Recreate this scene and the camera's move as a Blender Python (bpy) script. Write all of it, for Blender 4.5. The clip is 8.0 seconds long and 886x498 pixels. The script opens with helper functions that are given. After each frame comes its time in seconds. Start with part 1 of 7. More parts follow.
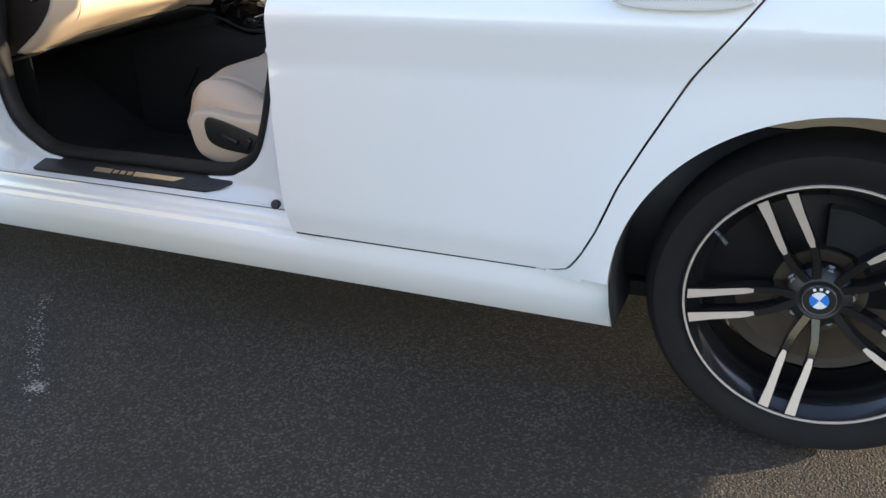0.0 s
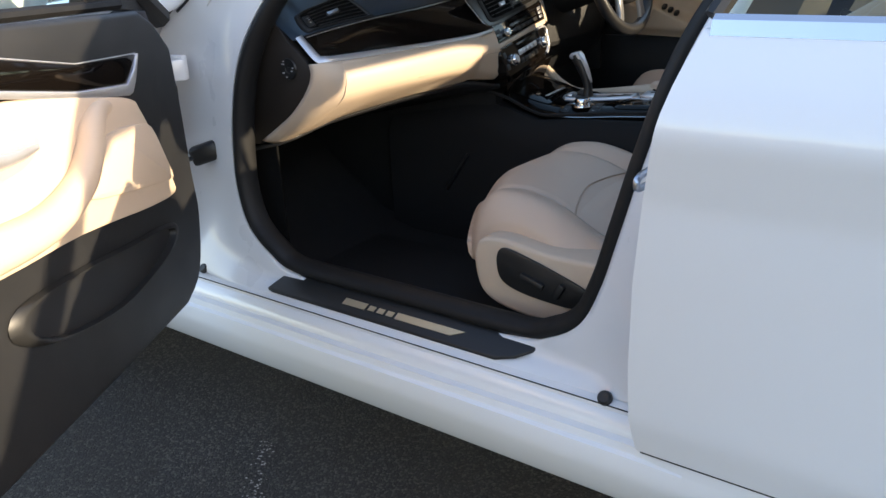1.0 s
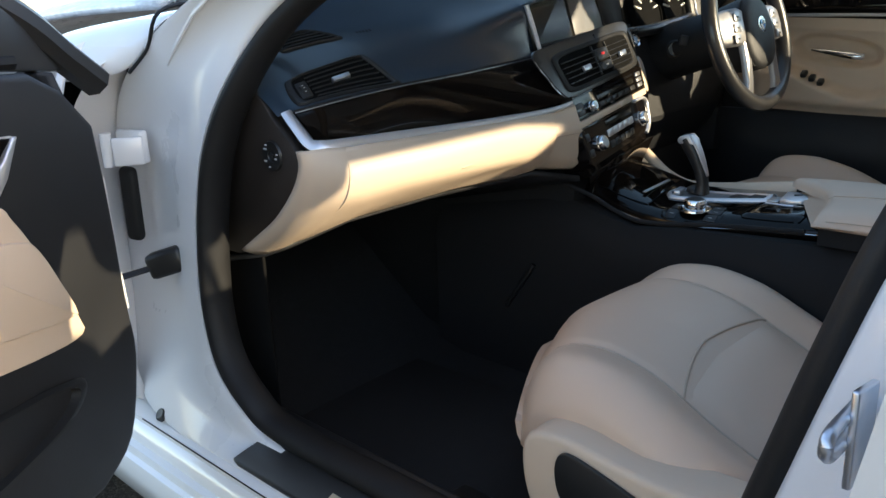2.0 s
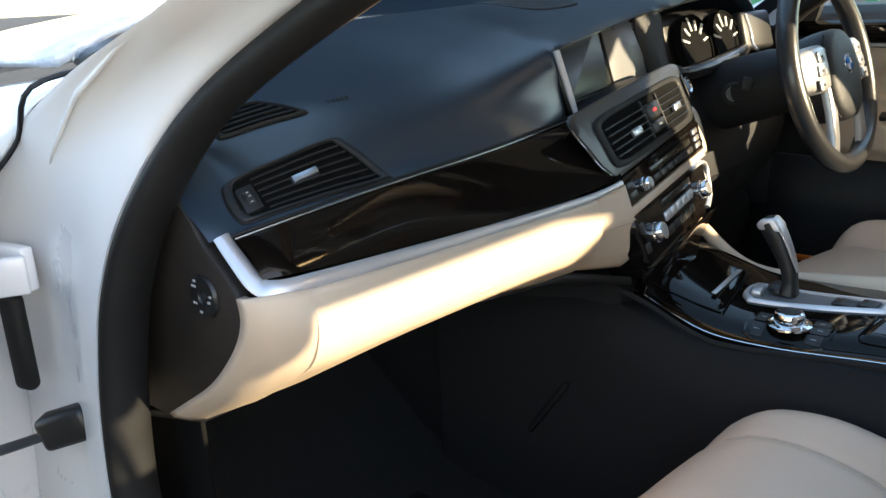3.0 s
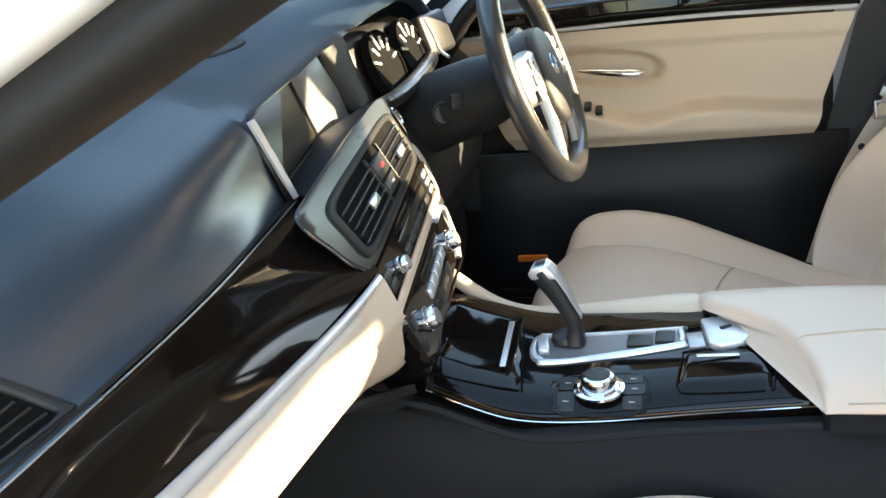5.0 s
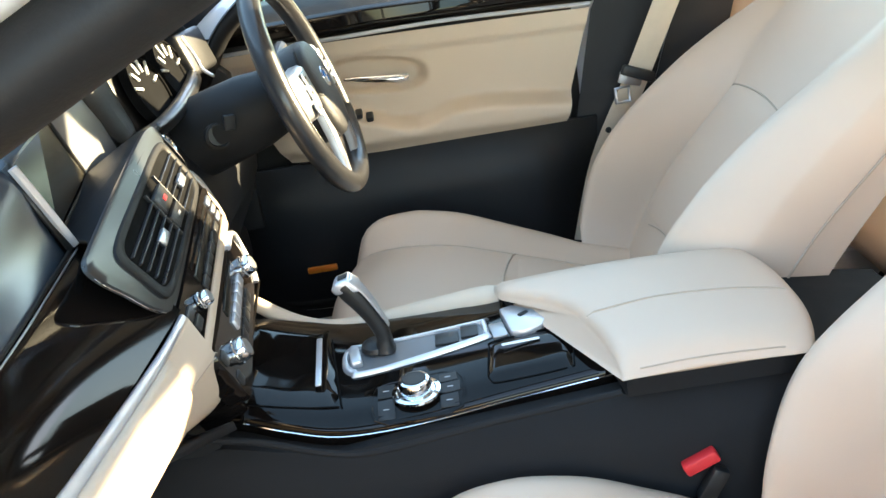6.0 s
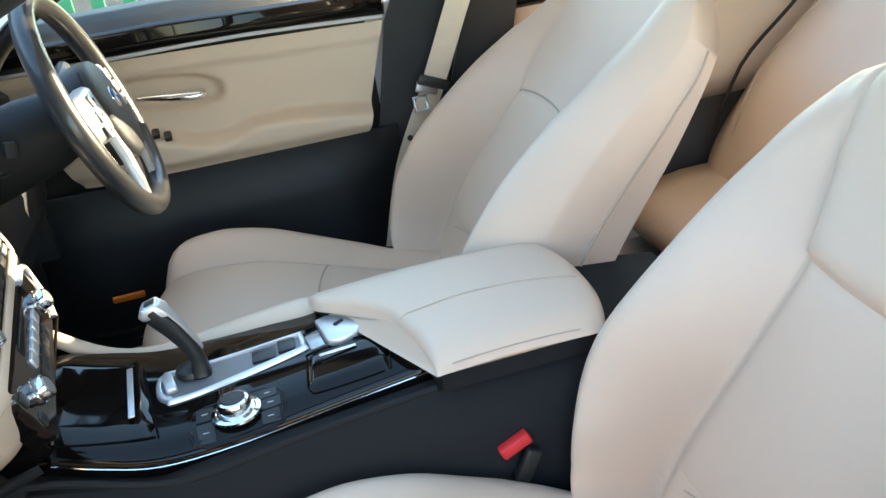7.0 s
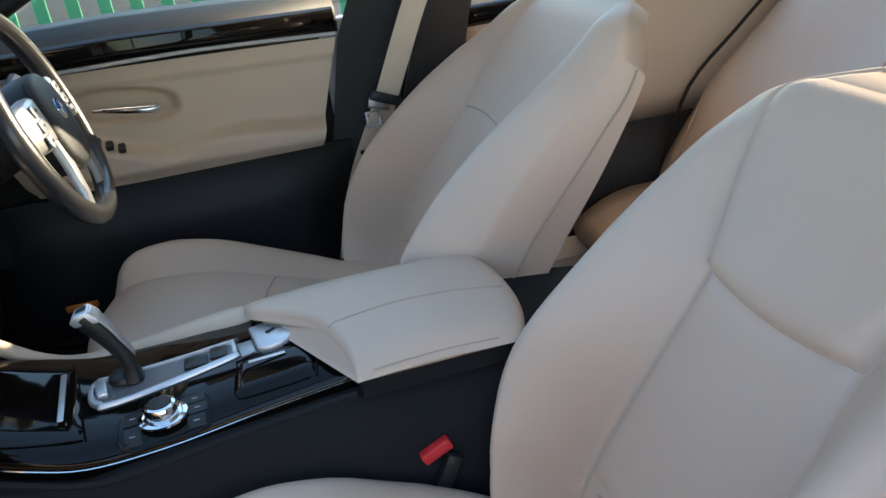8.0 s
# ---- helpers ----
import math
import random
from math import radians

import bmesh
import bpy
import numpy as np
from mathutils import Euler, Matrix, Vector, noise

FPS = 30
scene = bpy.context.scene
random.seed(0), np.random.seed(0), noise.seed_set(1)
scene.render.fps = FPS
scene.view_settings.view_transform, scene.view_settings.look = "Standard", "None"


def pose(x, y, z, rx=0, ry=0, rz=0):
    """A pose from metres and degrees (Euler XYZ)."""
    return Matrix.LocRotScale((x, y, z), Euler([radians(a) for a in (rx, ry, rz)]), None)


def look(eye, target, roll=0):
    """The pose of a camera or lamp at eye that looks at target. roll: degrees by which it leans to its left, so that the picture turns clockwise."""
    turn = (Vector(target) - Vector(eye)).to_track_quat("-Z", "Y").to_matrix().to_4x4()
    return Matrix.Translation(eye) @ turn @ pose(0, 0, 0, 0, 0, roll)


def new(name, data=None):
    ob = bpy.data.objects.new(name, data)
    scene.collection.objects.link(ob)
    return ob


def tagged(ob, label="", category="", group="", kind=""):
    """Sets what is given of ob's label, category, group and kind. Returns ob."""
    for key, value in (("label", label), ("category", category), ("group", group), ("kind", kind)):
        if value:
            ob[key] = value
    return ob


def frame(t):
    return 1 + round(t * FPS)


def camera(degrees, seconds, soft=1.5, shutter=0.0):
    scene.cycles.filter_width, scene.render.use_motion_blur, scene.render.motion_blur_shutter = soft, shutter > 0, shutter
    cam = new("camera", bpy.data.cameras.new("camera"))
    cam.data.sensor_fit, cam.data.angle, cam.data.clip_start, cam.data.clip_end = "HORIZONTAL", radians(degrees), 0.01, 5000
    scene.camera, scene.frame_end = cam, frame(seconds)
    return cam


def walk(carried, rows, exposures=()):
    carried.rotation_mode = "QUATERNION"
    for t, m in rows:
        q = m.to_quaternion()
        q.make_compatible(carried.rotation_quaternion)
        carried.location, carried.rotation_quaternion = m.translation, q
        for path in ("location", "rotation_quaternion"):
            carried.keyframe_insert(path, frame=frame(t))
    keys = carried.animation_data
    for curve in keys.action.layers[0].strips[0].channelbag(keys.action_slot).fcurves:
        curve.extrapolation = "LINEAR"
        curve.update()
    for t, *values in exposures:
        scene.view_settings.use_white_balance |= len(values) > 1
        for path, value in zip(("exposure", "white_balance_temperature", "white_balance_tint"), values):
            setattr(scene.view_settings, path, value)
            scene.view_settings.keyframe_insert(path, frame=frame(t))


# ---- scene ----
from mathutils.bvhtree import BVHTree

cam = camera(56.4, 8.0)
PATH = [
    (0, (-0.12, -1.405, 1.088), (-0.85, 0.262, 0.257), -2.0),
    (0.5, (-0.457, -1.226, 1.122), (-1.393, 0.338, 0.297), -3.3),
    (1, (-0.723, -0.919, 1.082), (-1.862, 0.558, 0.359), -2.9),
    (1.5, (-0.897, -0.662, 1.066), (-2.119, 0.779, 0.412), -2.4),
    (1.7, (-0.938, -0.566, 1.042), (-2.22, 0.844, 0.434), -2.3),
    (2.8, (-1.242, -0.174, 1.085), (-2.601, 1.168, 0.493), -2.6),
    (3, (-1.303, -0.145, 1.101), (-2.614, 1.244, 0.507), -3.1),
    (3.5, (-1.397, -0.097, 1.116), (-2.559, 1.414, 0.512), -3.7),
    (4, (-1.45, -0.015, 1.119), (-2.467, 1.582, 0.475), -5.3),
    (4.5, (-1.495, 0.062, 1.141), (-2.345, 1.743, 0.469), -7.9),
    (5.8, (-1.554, 0.083, 1.19), (-1.762, 1.908, 0.4), -10.3),
    (6, (-1.557, 0.077, 1.189), (-1.655, 1.906, 0.386), -10.5),
    (6.5, (-1.568, 0.056, 1.196), (-1.399, 1.86, 0.35), -9.6),
    (7, (-1.547, 0.055, 1.195), (-1.215, 1.835, 0.345), -9.4),
    (7.5, (-1.522, 0.036, 1.192), (-1.104, 1.803, 0.352), -9.0),
    (8, (-1.481, 0.008, 1.189), (-1.114, 1.796, 0.372), -8.5),
]
EXPOSURES = [(0.0, 2.12, 6800, 18), (1.0, 1.92, 6650, 18), (1.5, 1.8, 6500, 14), (2.8, 2.53, 6720, 14), (3.5, 2.70, 6980, 14), (4.5, 3.52, 7150, 14), (6.0, 3.75, 6950, 11), (7.0, 3.55, 6600, 10), (7.5, 3.25, 6500, 12), (8.0, 2.58, 6300, 14)]
walk(cam, [(t, look(eye, target, roll)) for t, eye, target, roll in PATH], EXPOSURES)

# ---- light ----
SUN = Vector((0.93, 0.33, 0.273)).normalized()      # towards the sun
world = bpy.data.worlds.new("sky")
scene.world = world
world.use_nodes = True
_n, _l = world.node_tree.nodes, world.node_tree.links
_sky = _n.new("ShaderNodeTexSky")
_sky.sky_type, _sky.sun_disc = "NISHITA", False
_sky.sun_elevation = math.asin(SUN.z)
_sky.sun_rotation = math.atan2(SUN.x, SUN.y)
_l.new(_sky.outputs["Color"], _n["Background"].inputs["Color"])
_n["Background"].inputs["Strength"].default_value = 0.15
_sun = bpy.data.lights.new("sun", "SUN")
_sun.energy, _sun.angle, _sun.color = 2.9, radians(0.5), (1.0, 0.86, 0.58)
sun = new("sun", _sun)
sun.matrix_world = look((0, 0, 0), -SUN)


# ---- materials ----
def material(name, color, rough=0.5, metal=0.0, coat=0.0, vary=0.1, vscale=6.0, bump=0.0, bscale=400.0, grain="noise",
             spec=0.5, sheen=0.0, rvary=0.1, bdist=0.001):
    m = bpy.data.materials.new(name)
    m.use_nodes = True
    n, l = m.node_tree.nodes, m.node_tree.links
    p = n["Principled BSDF"]
    p.inputs["Metallic"].default_value = metal
    p.inputs["Coat Weight"].default_value = coat
    p.inputs["Coat Roughness"].default_value = 0.25 if "grained" in name else 0.03
    p.inputs["Specular IOR Level"].default_value = spec
    p.inputs["Sheen Weight"].default_value = sheen
    co = n.new("ShaderNodeTexCoord")
    tex = n.new("ShaderNodeTexNoise")
    tex.inputs["Scale"].default_value, tex.inputs["Detail"].default_value = vscale, 6
    l.new(co.outputs["Object"], tex.inputs["Vector"])
    mix = n.new("ShaderNodeMix")
    mix.data_type = "RGBA"
    mix.inputs[6].default_value = (*[max(0, c * (1 - vary)) for c in color], 1)
    mix.inputs[7].default_value = (*[min(1, c * (1 + vary)) for c in color], 1)
    l.new(tex.outputs["Fac"], mix.inputs[0])
    l.new(mix.outputs[2], p.inputs["Base Color"])
    rr = n.new("ShaderNodeMapRange")
    rr.inputs["From Min"].default_value, rr.inputs["From Max"].default_value = 0.3, 0.7
    rr.inputs["To Min"].default_value, rr.inputs["To Max"].default_value = rough * (1 - rvary), min(1, rough * (1 + rvary))
    l.new(tex.outputs["Fac"], rr.inputs["Value"])
    l.new(rr.outputs["Result"], p.inputs["Roughness"])
    if bump:
        if grain == "voronoi":
            b = n.new("ShaderNodeTexVoronoi")
            b.feature = "DISTANCE_TO_EDGE"
            out = b.outputs["Distance"]
        else:
            b = n.new("ShaderNodeTexNoise")
            b.inputs["Detail"].default_value = 3
            out = b.outputs["Fac"]
        b.inputs["Scale"].default_value = bscale
        l.new(co.outputs["Object"], b.inputs["Vector"])
        bn = n.new("ShaderNodeBump")
        bn.inputs["Strength"].default_value, bn.inputs["Distance"].default_value = bump, bdist
        l.new(out, bn.inputs["Height"])
        l.new(bn.outputs["Normal"], p.inputs["Normal"])
    return m


PAINT = material("white paint", (0.80, 0.80, 0.80), 0.32, coat=1.0, vary=0.015, vscale=3)
BONNET = material("frosted white paint", (0.62, 0.67, 0.74), 0.3, coat=1.0, vary=0.4, vscale=30, bump=1.0, bscale=42, bdist=0.008)
JAMB = material("white jamb paint", (0.74, 0.745, 0.76), 0.3, coat=0.6, vary=0.03, vscale=9)
# black skin; the sky's blue reflection is tinted into its base colour
DASHSKIN = material("black grained dash skin, sky-tinted", (0.015, 0.029, 0.048), 0.30, coat=0.85, vary=0.08, vscale=3, bump=0.05, bscale=700, spec=0.6, rvary=0.05)
SOFT = material("black soft plastic", (0.011, 0.0115, 0.013), 0.5, vary=0.15, vscale=12, bump=0.35, bscale=1400, grain="voronoi")
PLAST = material("black plastic", (0.014, 0.014, 0.014), 0.42, vary=0.2, vscale=15, bump=0.15, bscale=900)
DARKBROWN = material("dark brown plastic", (0.022, 0.017, 0.014), 0.5, vary=0.15, vscale=14, bump=0.3, bscale=1300, grain="voronoi")
FLANK_SOFT = material("black fine carpet", (0.014, 0.014, 0.0145), 0.8, vary=0.3, vscale=30, bump=0.4, bscale=1100, spec=0.2)
RUBBER = material("black seal rubber", (0.0075, 0.0075, 0.008), 0.6, vary=0.2, vscale=25, bump=0.2, bscale=500, spec=0.35)
TYRE = material("tyre rubber", (0.0085, 0.008, 0.0078), 0.8, vary=0.25, vscale=20, bump=0.4, bscale=250, spec=0.3)
GLOSS = material("dark gloss wood trim", (0.0045, 0.0035, 0.003), 0.05, coat=0.05, vary=0.3, vscale=18, rvary=0.3, spec=0.24)
LEATHER = material("beige leather", (0.600, 0.446, 0.334), 0.42, vary=0.05, vscale=5, bump=0.30, bscale=700, grain="voronoi")
# copy of LEATHER for the bench, greyed to offset the orange bounced light
BENCH_LEATHER = material("beige leather greyed against warm bounce", (0.520, 0.435, 0.360), 0.42, vary=0.05, vscale=5, bump=0.30, bscale=700, grain="voronoi")
VINYL = material("beige moulded trim", (0.588, 0.462, 0.346), 0.45, vary=0.04, vscale=6, bump=0.2, bscale=1100, grain="voronoi")
BELT = material("beige webbing", (0.62, 0.52, 0.40), 0.7, vary=0.08, vscale=60, bump=0.4, bscale=900)
CARPET = material("black carpet", (0.024, 0.024, 0.0245), 0.95, vary=0.4, vscale=60, bump=1.0, bscale=900, spec=0.2)
SILVER = material("satin silver", (0.66, 0.66, 0.68), 0.40, metal=0.8, vary=0.05, vscale=40)
GRIP = material("black smooth leather", (0.016, 0.016, 0.017), 0.30, coat=0.4, vary=0.15, vscale=14, bump=0.15, bscale=900, grain="voronoi")
SATIN = material("dark satin metal", (0.42, 0.42, 0.43), 0.38, metal=0.9, vary=0.06, vscale=40)
WELL = material("dark grey satin plastic", (0.16, 0.16, 0.165), 0.3, vary=0.1, vscale=30, bump=0.1, bscale=900)
CHROME = material("chrome", (0.82, 0.83, 0.85), 0.09, metal=1.0, vary=0.04, vscale=30)
SPOKE = material("machined alloy", (0.74, 0.62, 0.53), 0.40, metal=0.45, vary=0.06, vscale=60)
GLOSSRIM = material("gloss black alloy", (0.010, 0.010, 0.011), 0.14, coat=0.35, vary=0.3, vscale=30)
DISC = material("rusty brake steel", (0.085, 0.060, 0.040), 0.55, metal=0.2, vary=0.4, vscale=25, bump=0.3, bscale=300)
STEEL = material("zinc steel", (0.68, 0.71, 0.76), 0.35, metal=1.0, vary=0.1, vscale=50)
RED = material("red plastic", (0.65, 0.03, 0.035), 0.4, vary=0.1, vscale=40)
AMBER = material("amber plastic", (0.9, 0.25, 0.03), 0.4, vary=0.1, vscale=40)
BLUE = material("blue enamel", (0.02, 0.20, 0.62), 0.25, coat=0.6, vary=0.05, vscale=40)
WHITE = material("white enamel", (0.85, 0.85, 0.85), 0.3, coat=0.6, vary=0.03, vscale=40)
GREYPRINT = material("grey print", (0.45, 0.45, 0.45), 0.6, vary=0.05, vscale=60)
SEAM = material("dark stitching", (0.45, 0.35, 0.265), 0.8, vary=0.1, vscale=60)
CHALK = material("chalk crumbs", (0.30, 0.285, 0.275), 0.9, vary=0.3, vscale=80)
HEADLINE = material("pale grey headlining", (0.55, 0.52, 0.47), 0.9, vary=0.05, vscale=8, bump=0.4, bscale=1200)
UNDER = material("black underbody", (0.012, 0.012, 0.012), 0.8, vary=0.3, vscale=10, bump=0.4, bscale=90)
FENCE = material("green painted steel", (0.03, 0.22, 0.10), 0.45, vary=0.15, vscale=5)
STEEL_PLATE = material("brushed steel strip", (0.80, 0.68, 0.46), 0.38, metal=1.0, vary=0.03, vscale=9)
# near black: paints the shade of hollows and footwell; also gaps and dial faces
VOID = material("matt black for shade, gaps, dials", (0.004, 0.004, 0.004), 0.9, vary=0.2, vscale=20, spec=0.1)
SATINBLACK = material("piano black plastic", (0.024, 0.025, 0.026), 0.30, coat=0.0, vary=0.2, vscale=20)
BLUEGREY = material("blue grey plastic", (0.16, 0.24, 0.34), 0.3, vary=0.1, vscale=40)
DIALW = material("dial print", (0.75, 0.75, 0.70), 0.5, vary=0.05, vscale=60)


def make_glass(name, tint, gloss=0.06):
    m = bpy.data.materials.new(name)
    m.use_nodes = True
    n, l = m.node_tree.nodes, m.node_tree.links
    out = n["Material Output"]
    n.remove(n["Principled BSDF"])
    tr, gl, mx, fr = n.new("ShaderNodeBsdfTransparent"), n.new("ShaderNodeBsdfGlossy"), n.new("ShaderNodeMixShader"), n.new("ShaderNodeFresnel")
    tr.inputs["Color"].default_value = (*tint, 1)
    gl.inputs["Roughness"].default_value = 0.01
    fr.inputs["IOR"].default_value = 1.5
    l.new(fr.outputs["Fac"], mx.inputs["Fac"])
    l.new(tr.outputs["BSDF"], mx.inputs[1])
    l.new(gl.outputs["BSDF"], mx.inputs[2])
    l.new(mx.outputs["Shader"], out.inputs["Surface"])
    return m


GLASS = make_glass("clear window glass", (0.80, 0.90, 0.84))
SCREEN_GLASS = material("display glass", (0.014, 0.013, 0.010), 0.22, coat=0.0, vary=0.1, vscale=10, spec=0.25)


def asphalt_material():
    m = bpy.data.materials.new("asphalt")
    m.use_nodes = True
    n, l = m.node_tree.nodes, m.node_tree.links
    p = n["Principled BSDF"]
    p.inputs["Roughness"].default_value = 0.85
    co = n.new("ShaderNodeTexCoord")
    v = n.new("ShaderNodeTexVoronoi")
    v.inputs["Scale"].default_value = 210
    l.new(co.outputs["Object"], v.inputs["Vector"])
    big = n.new("ShaderNodeTexNoise")
    big.inputs["Scale"].default_value, big.inputs["Detail"].default_value = 2.2, 8
    l.new(co.outputs["Object"], big.inputs["Vector"])
    fine = n.new("ShaderNodeTexNoise")
    fine.inputs["Scale"].default_value, fine.inputs["Detail"].default_value = 320, 5
    l.new(co.outputs["Object"], fine.inputs["Vector"])
    ramp = n.new("ShaderNodeValToRGB")
    ramp.color_ramp.elements[0].position, ramp.color_ramp.elements[0].color = 0.20, (0.009, 0.0085, 0.0083, 1)
    ramp.color_ramp.elements[1].position, ramp.color_ramp.elements[1].color = 0.93, (0.082, 0.075, 0.066, 1)
    e = ramp.color_ramp.elements.new(0.69)
    e.color = (0.021, 0.0195, 0.019, 1)
    bw = n.new("ShaderNodeSeparateColor")
    l.new(v.outputs["Color"], bw.inputs["Color"])
    add = n.new("ShaderNodeMath")
    add.operation = "MULTIPLY_ADD"
    add.inputs[1].default_value = 0.7
    l.new(bw.outputs[0], add.inputs[0])
    half = n.new("ShaderNodeMath")
    half.operation = "MULTIPLY"
    half.inputs[1].default_value = 0.45
    l.new(big.outputs["Fac"], half.inputs[0])
    l.new(half.outputs[0], add.inputs[2])
    l.new(add.outputs[0], ramp.inputs["Fac"])
    l.new(ramp.outputs["Color"], p.inputs["Base Color"])
    bn = n.new("ShaderNodeBump")
    bn.inputs["Strength"].default_value, bn.inputs["Distance"].default_value = 1.0, 0.006
    sub = n.new("ShaderNodeMath")
    sub.operation = "SUBTRACT"
    l.new(fine.outputs["Fac"], sub.inputs[0])
    l.new(v.outputs["Distance"], sub.inputs[1])
    l.new(sub.outputs[0], bn.inputs["Height"])
    l.new(bn.outputs["Normal"], p.inputs["Normal"])
    return m


ASPHALT = asphalt_material()


# ---- mesh helpers ----
def thing(name, at, label, category, group="", kind=""):
    ob = new(name)
    ob.empty_display_size = 0.05
    ob.location = at
    return tagged(ob, label, category, group, kind)


def part(name, bm, mat, parent=None, label="", smooth=True, sub=0, solid=0.0, bevel=0.0, angle=35):
    """Links a bmesh, given in world metres, as one mesh object under a thing or a part."""
    me = bpy.data.meshes.new(name)
    bmesh.ops.remove_doubles(bm, verts=bm.verts, dist=1e-5)
    bmesh.ops.recalc_face_normals(bm, faces=bm.faces)
    if smooth:
        for f in bm.faces:
            f.smooth = True
        for e in bm.edges:
            if len(e.link_faces) == 2 and e.calc_face_angle(0) > radians(angle):
                e.smooth = False
    bm.to_mesh(me)
    bm.free()
    me.materials.append(mat)
    ob = new(name, me)
    if parent is not None:
        ob.parent = parent
        if parent.type == "EMPTY":
            ob.matrix_parent_inverse = Matrix.Translation(parent.location).inverted()
    if label:
        ob["label"] = label
    if solid:
        md = ob.modifiers.new("solid", "SOLIDIFY")
        md.thickness, md.offset = solid, -1
    if bevel:
        md = ob.modifiers.new("bevel", "BEVEL")
        md.width, md.segments, md.limit_method, md.angle_limit = bevel, 3, "ANGLE", radians(40)
    if sub:
        md = ob.modifiers.new("sub", "SUBSURF")
        md.levels = md.render_levels = sub
    return ob


def interp(table, v):
    xs, ys = zip(*table)
    return float(np.interp(v, xs, ys))


def spline(pts, n=8, closed=False):
    """Catmull-Rom through the points, n steps a span."""
    p = [Vector(q) for q in pts]
    out, k = [], len(p)
    spans = k if closed else k - 1
    for i in range(spans):
        if closed:
            a, b, c, d = p[i - 1], p[i], p[(i + 1) % k], p[(i + 2) % k]
        else:
            a, b, c, d = p[max(i - 1, 0)], p[i], p[i + 1], p[min(i + 2, k - 1)]
        for j in range(n):
            t = j / n
            out.append(0.5 * ((2 * b) + (c - a) * t + (2 * a - 5 * b + 4 * c - d) * t * t + (3 * b - a - 3 * c + d) * t ** 3))
    if not closed:
        out.append(p[-1].copy())
    return out


def loft(rings, closed=True, caps=False, around=False):
    """A skin over rings with equal counts of points."""
    bm = bmesh.new()
    vs = [[bm.verts.new(q) for q in r] for r in rings]
    k = len(vs[0])
    pairs = list(zip(vs, vs[1:])) + ([(vs[-1], vs[0])] if around else [])
    for a, b in pairs:
        for i in range(k if closed else k - 1):
            j = (i + 1) % k
            if len({a[i], a[j], b[j], b[i]}) == 4:
                bm.faces.new((a[i], a[j], b[j], b[i]))
    if caps:
        bm.faces.new(vs[0])
        bm.faces.new(list(reversed(vs[-1])))
    return bm


def grid(fn, nu, nv):
    return loft([[fn(i / nu, j / nv) for j in range(nv + 1)] for i in range(nu + 1)], closed=False)


def tube(path, r, n=10, caps=True, flat=1.0):
    """A round rod along a path; r a number or a list."""
    p = [Vector(q) for q in path]
    rings, up = [], Vector((0.13, 0.21, 1)).normalized()
    for i, q in enumerate(p):
        d = (p[min(i + 1, len(p) - 1)] - p[max(i - 1, 0)]).normalized()
        s = d.cross(up)
        s = s.normalized() if s.length > 1e-4 else Vector((1, 0, 0))
        w = s.cross(d)
        rad = r[i] if isinstance(r, (list, tuple)) else r
        rings.append([q + rad * (math.cos(a) * s + flat * math.sin(a) * w) for a in (2 * math.pi * j / n for j in range(n))])
    return loft(rings, caps=caps)


def ring_tube(center, axis, radius, r, n=48, k=12):
    c, ax = Vector(center), Vector(axis).normalized()
    s = ax.orthogonal().normalized()
    t = ax.cross(s)
    rings = []
    for i in range(n):
        a = 2 * math.pi * i / n
        d = math.cos(a) * s + math.sin(a) * t
        rings.append([c + d * (radius + r * math.cos(b)) + ax * r * math.sin(b) for b in (2 * math.pi * j / k for j in range(k))])
    return loft(rings, around=True)


def lathe(center, axis, profile, n=40, caps=False):
    """profile: (radius, height along axis)."""
    c, ax = Vector(center), Vector(axis).normalized()
    s = ax.orthogonal().normalized()
    t = ax.cross(s)
    rings = [[c + ax * h + (math.cos(a) * s + math.sin(a) * t) * max(r, 1e-4) for a in (2 * math.pi * i / n for i in range(n))] for r, h in profile]
    return loft(rings, caps=caps)


def prism(outline, depth):
    """A solid from a flat outline of 3D points, pushed by the vector depth."""
    d = Vector(depth)
    a = [Vector(q) for q in outline]
    bm = loft([a, [q + d for q in a]], caps=True)
    return bm


def chamfer(bm, width, seg=2, angle=40):
    bmesh.ops.remove_doubles(bm, verts=bm.verts, dist=1e-5)
    bmesh.ops.recalc_face_normals(bm, faces=bm.faces)
    es = [e for e in bm.edges if len(e.link_faces) == 2 and e.calc_face_angle(0) > radians(angle)]
    bmesh.ops.bevel(bm, geom=es, offset=width, segments=seg, affect="EDGES", profile=0.5)
    return bm


def box(m, size, width=0.0, seg=2):
    """A rounded box of that size about the pose m."""
    bm = bmesh.new()
    bmesh.ops.create_cube(bm, size=1)
    for v in bm.verts:
        v.co = Vector((v.co.x * size[0], v.co.y * size[1], v.co.z * size[2]))
    if width:
        chamfer(bm, width, seg)
    bm.transform(m)
    return bm


def merged(*bms):
    out = bmesh.new()
    for b in bms:
        me = bpy.data.meshes.new("join")
        b.to_mesh(me)
        b.free()
        out.from_mesh(me)
        bpy.data.meshes.remove(me)
    return out


# ---- ground ----
def ground_sheet():
    bm = bmesh.new()
    bmesh.ops.create_grid(bm, x_segments=8, y_segments=8, size=400)
    ob = part("ground", bm, ASPHALT, smooth=False)
    return tagged(ob, "dark worn asphalt of a car park with pale grit", "asphalt", kind="structure")


ground_sheet()


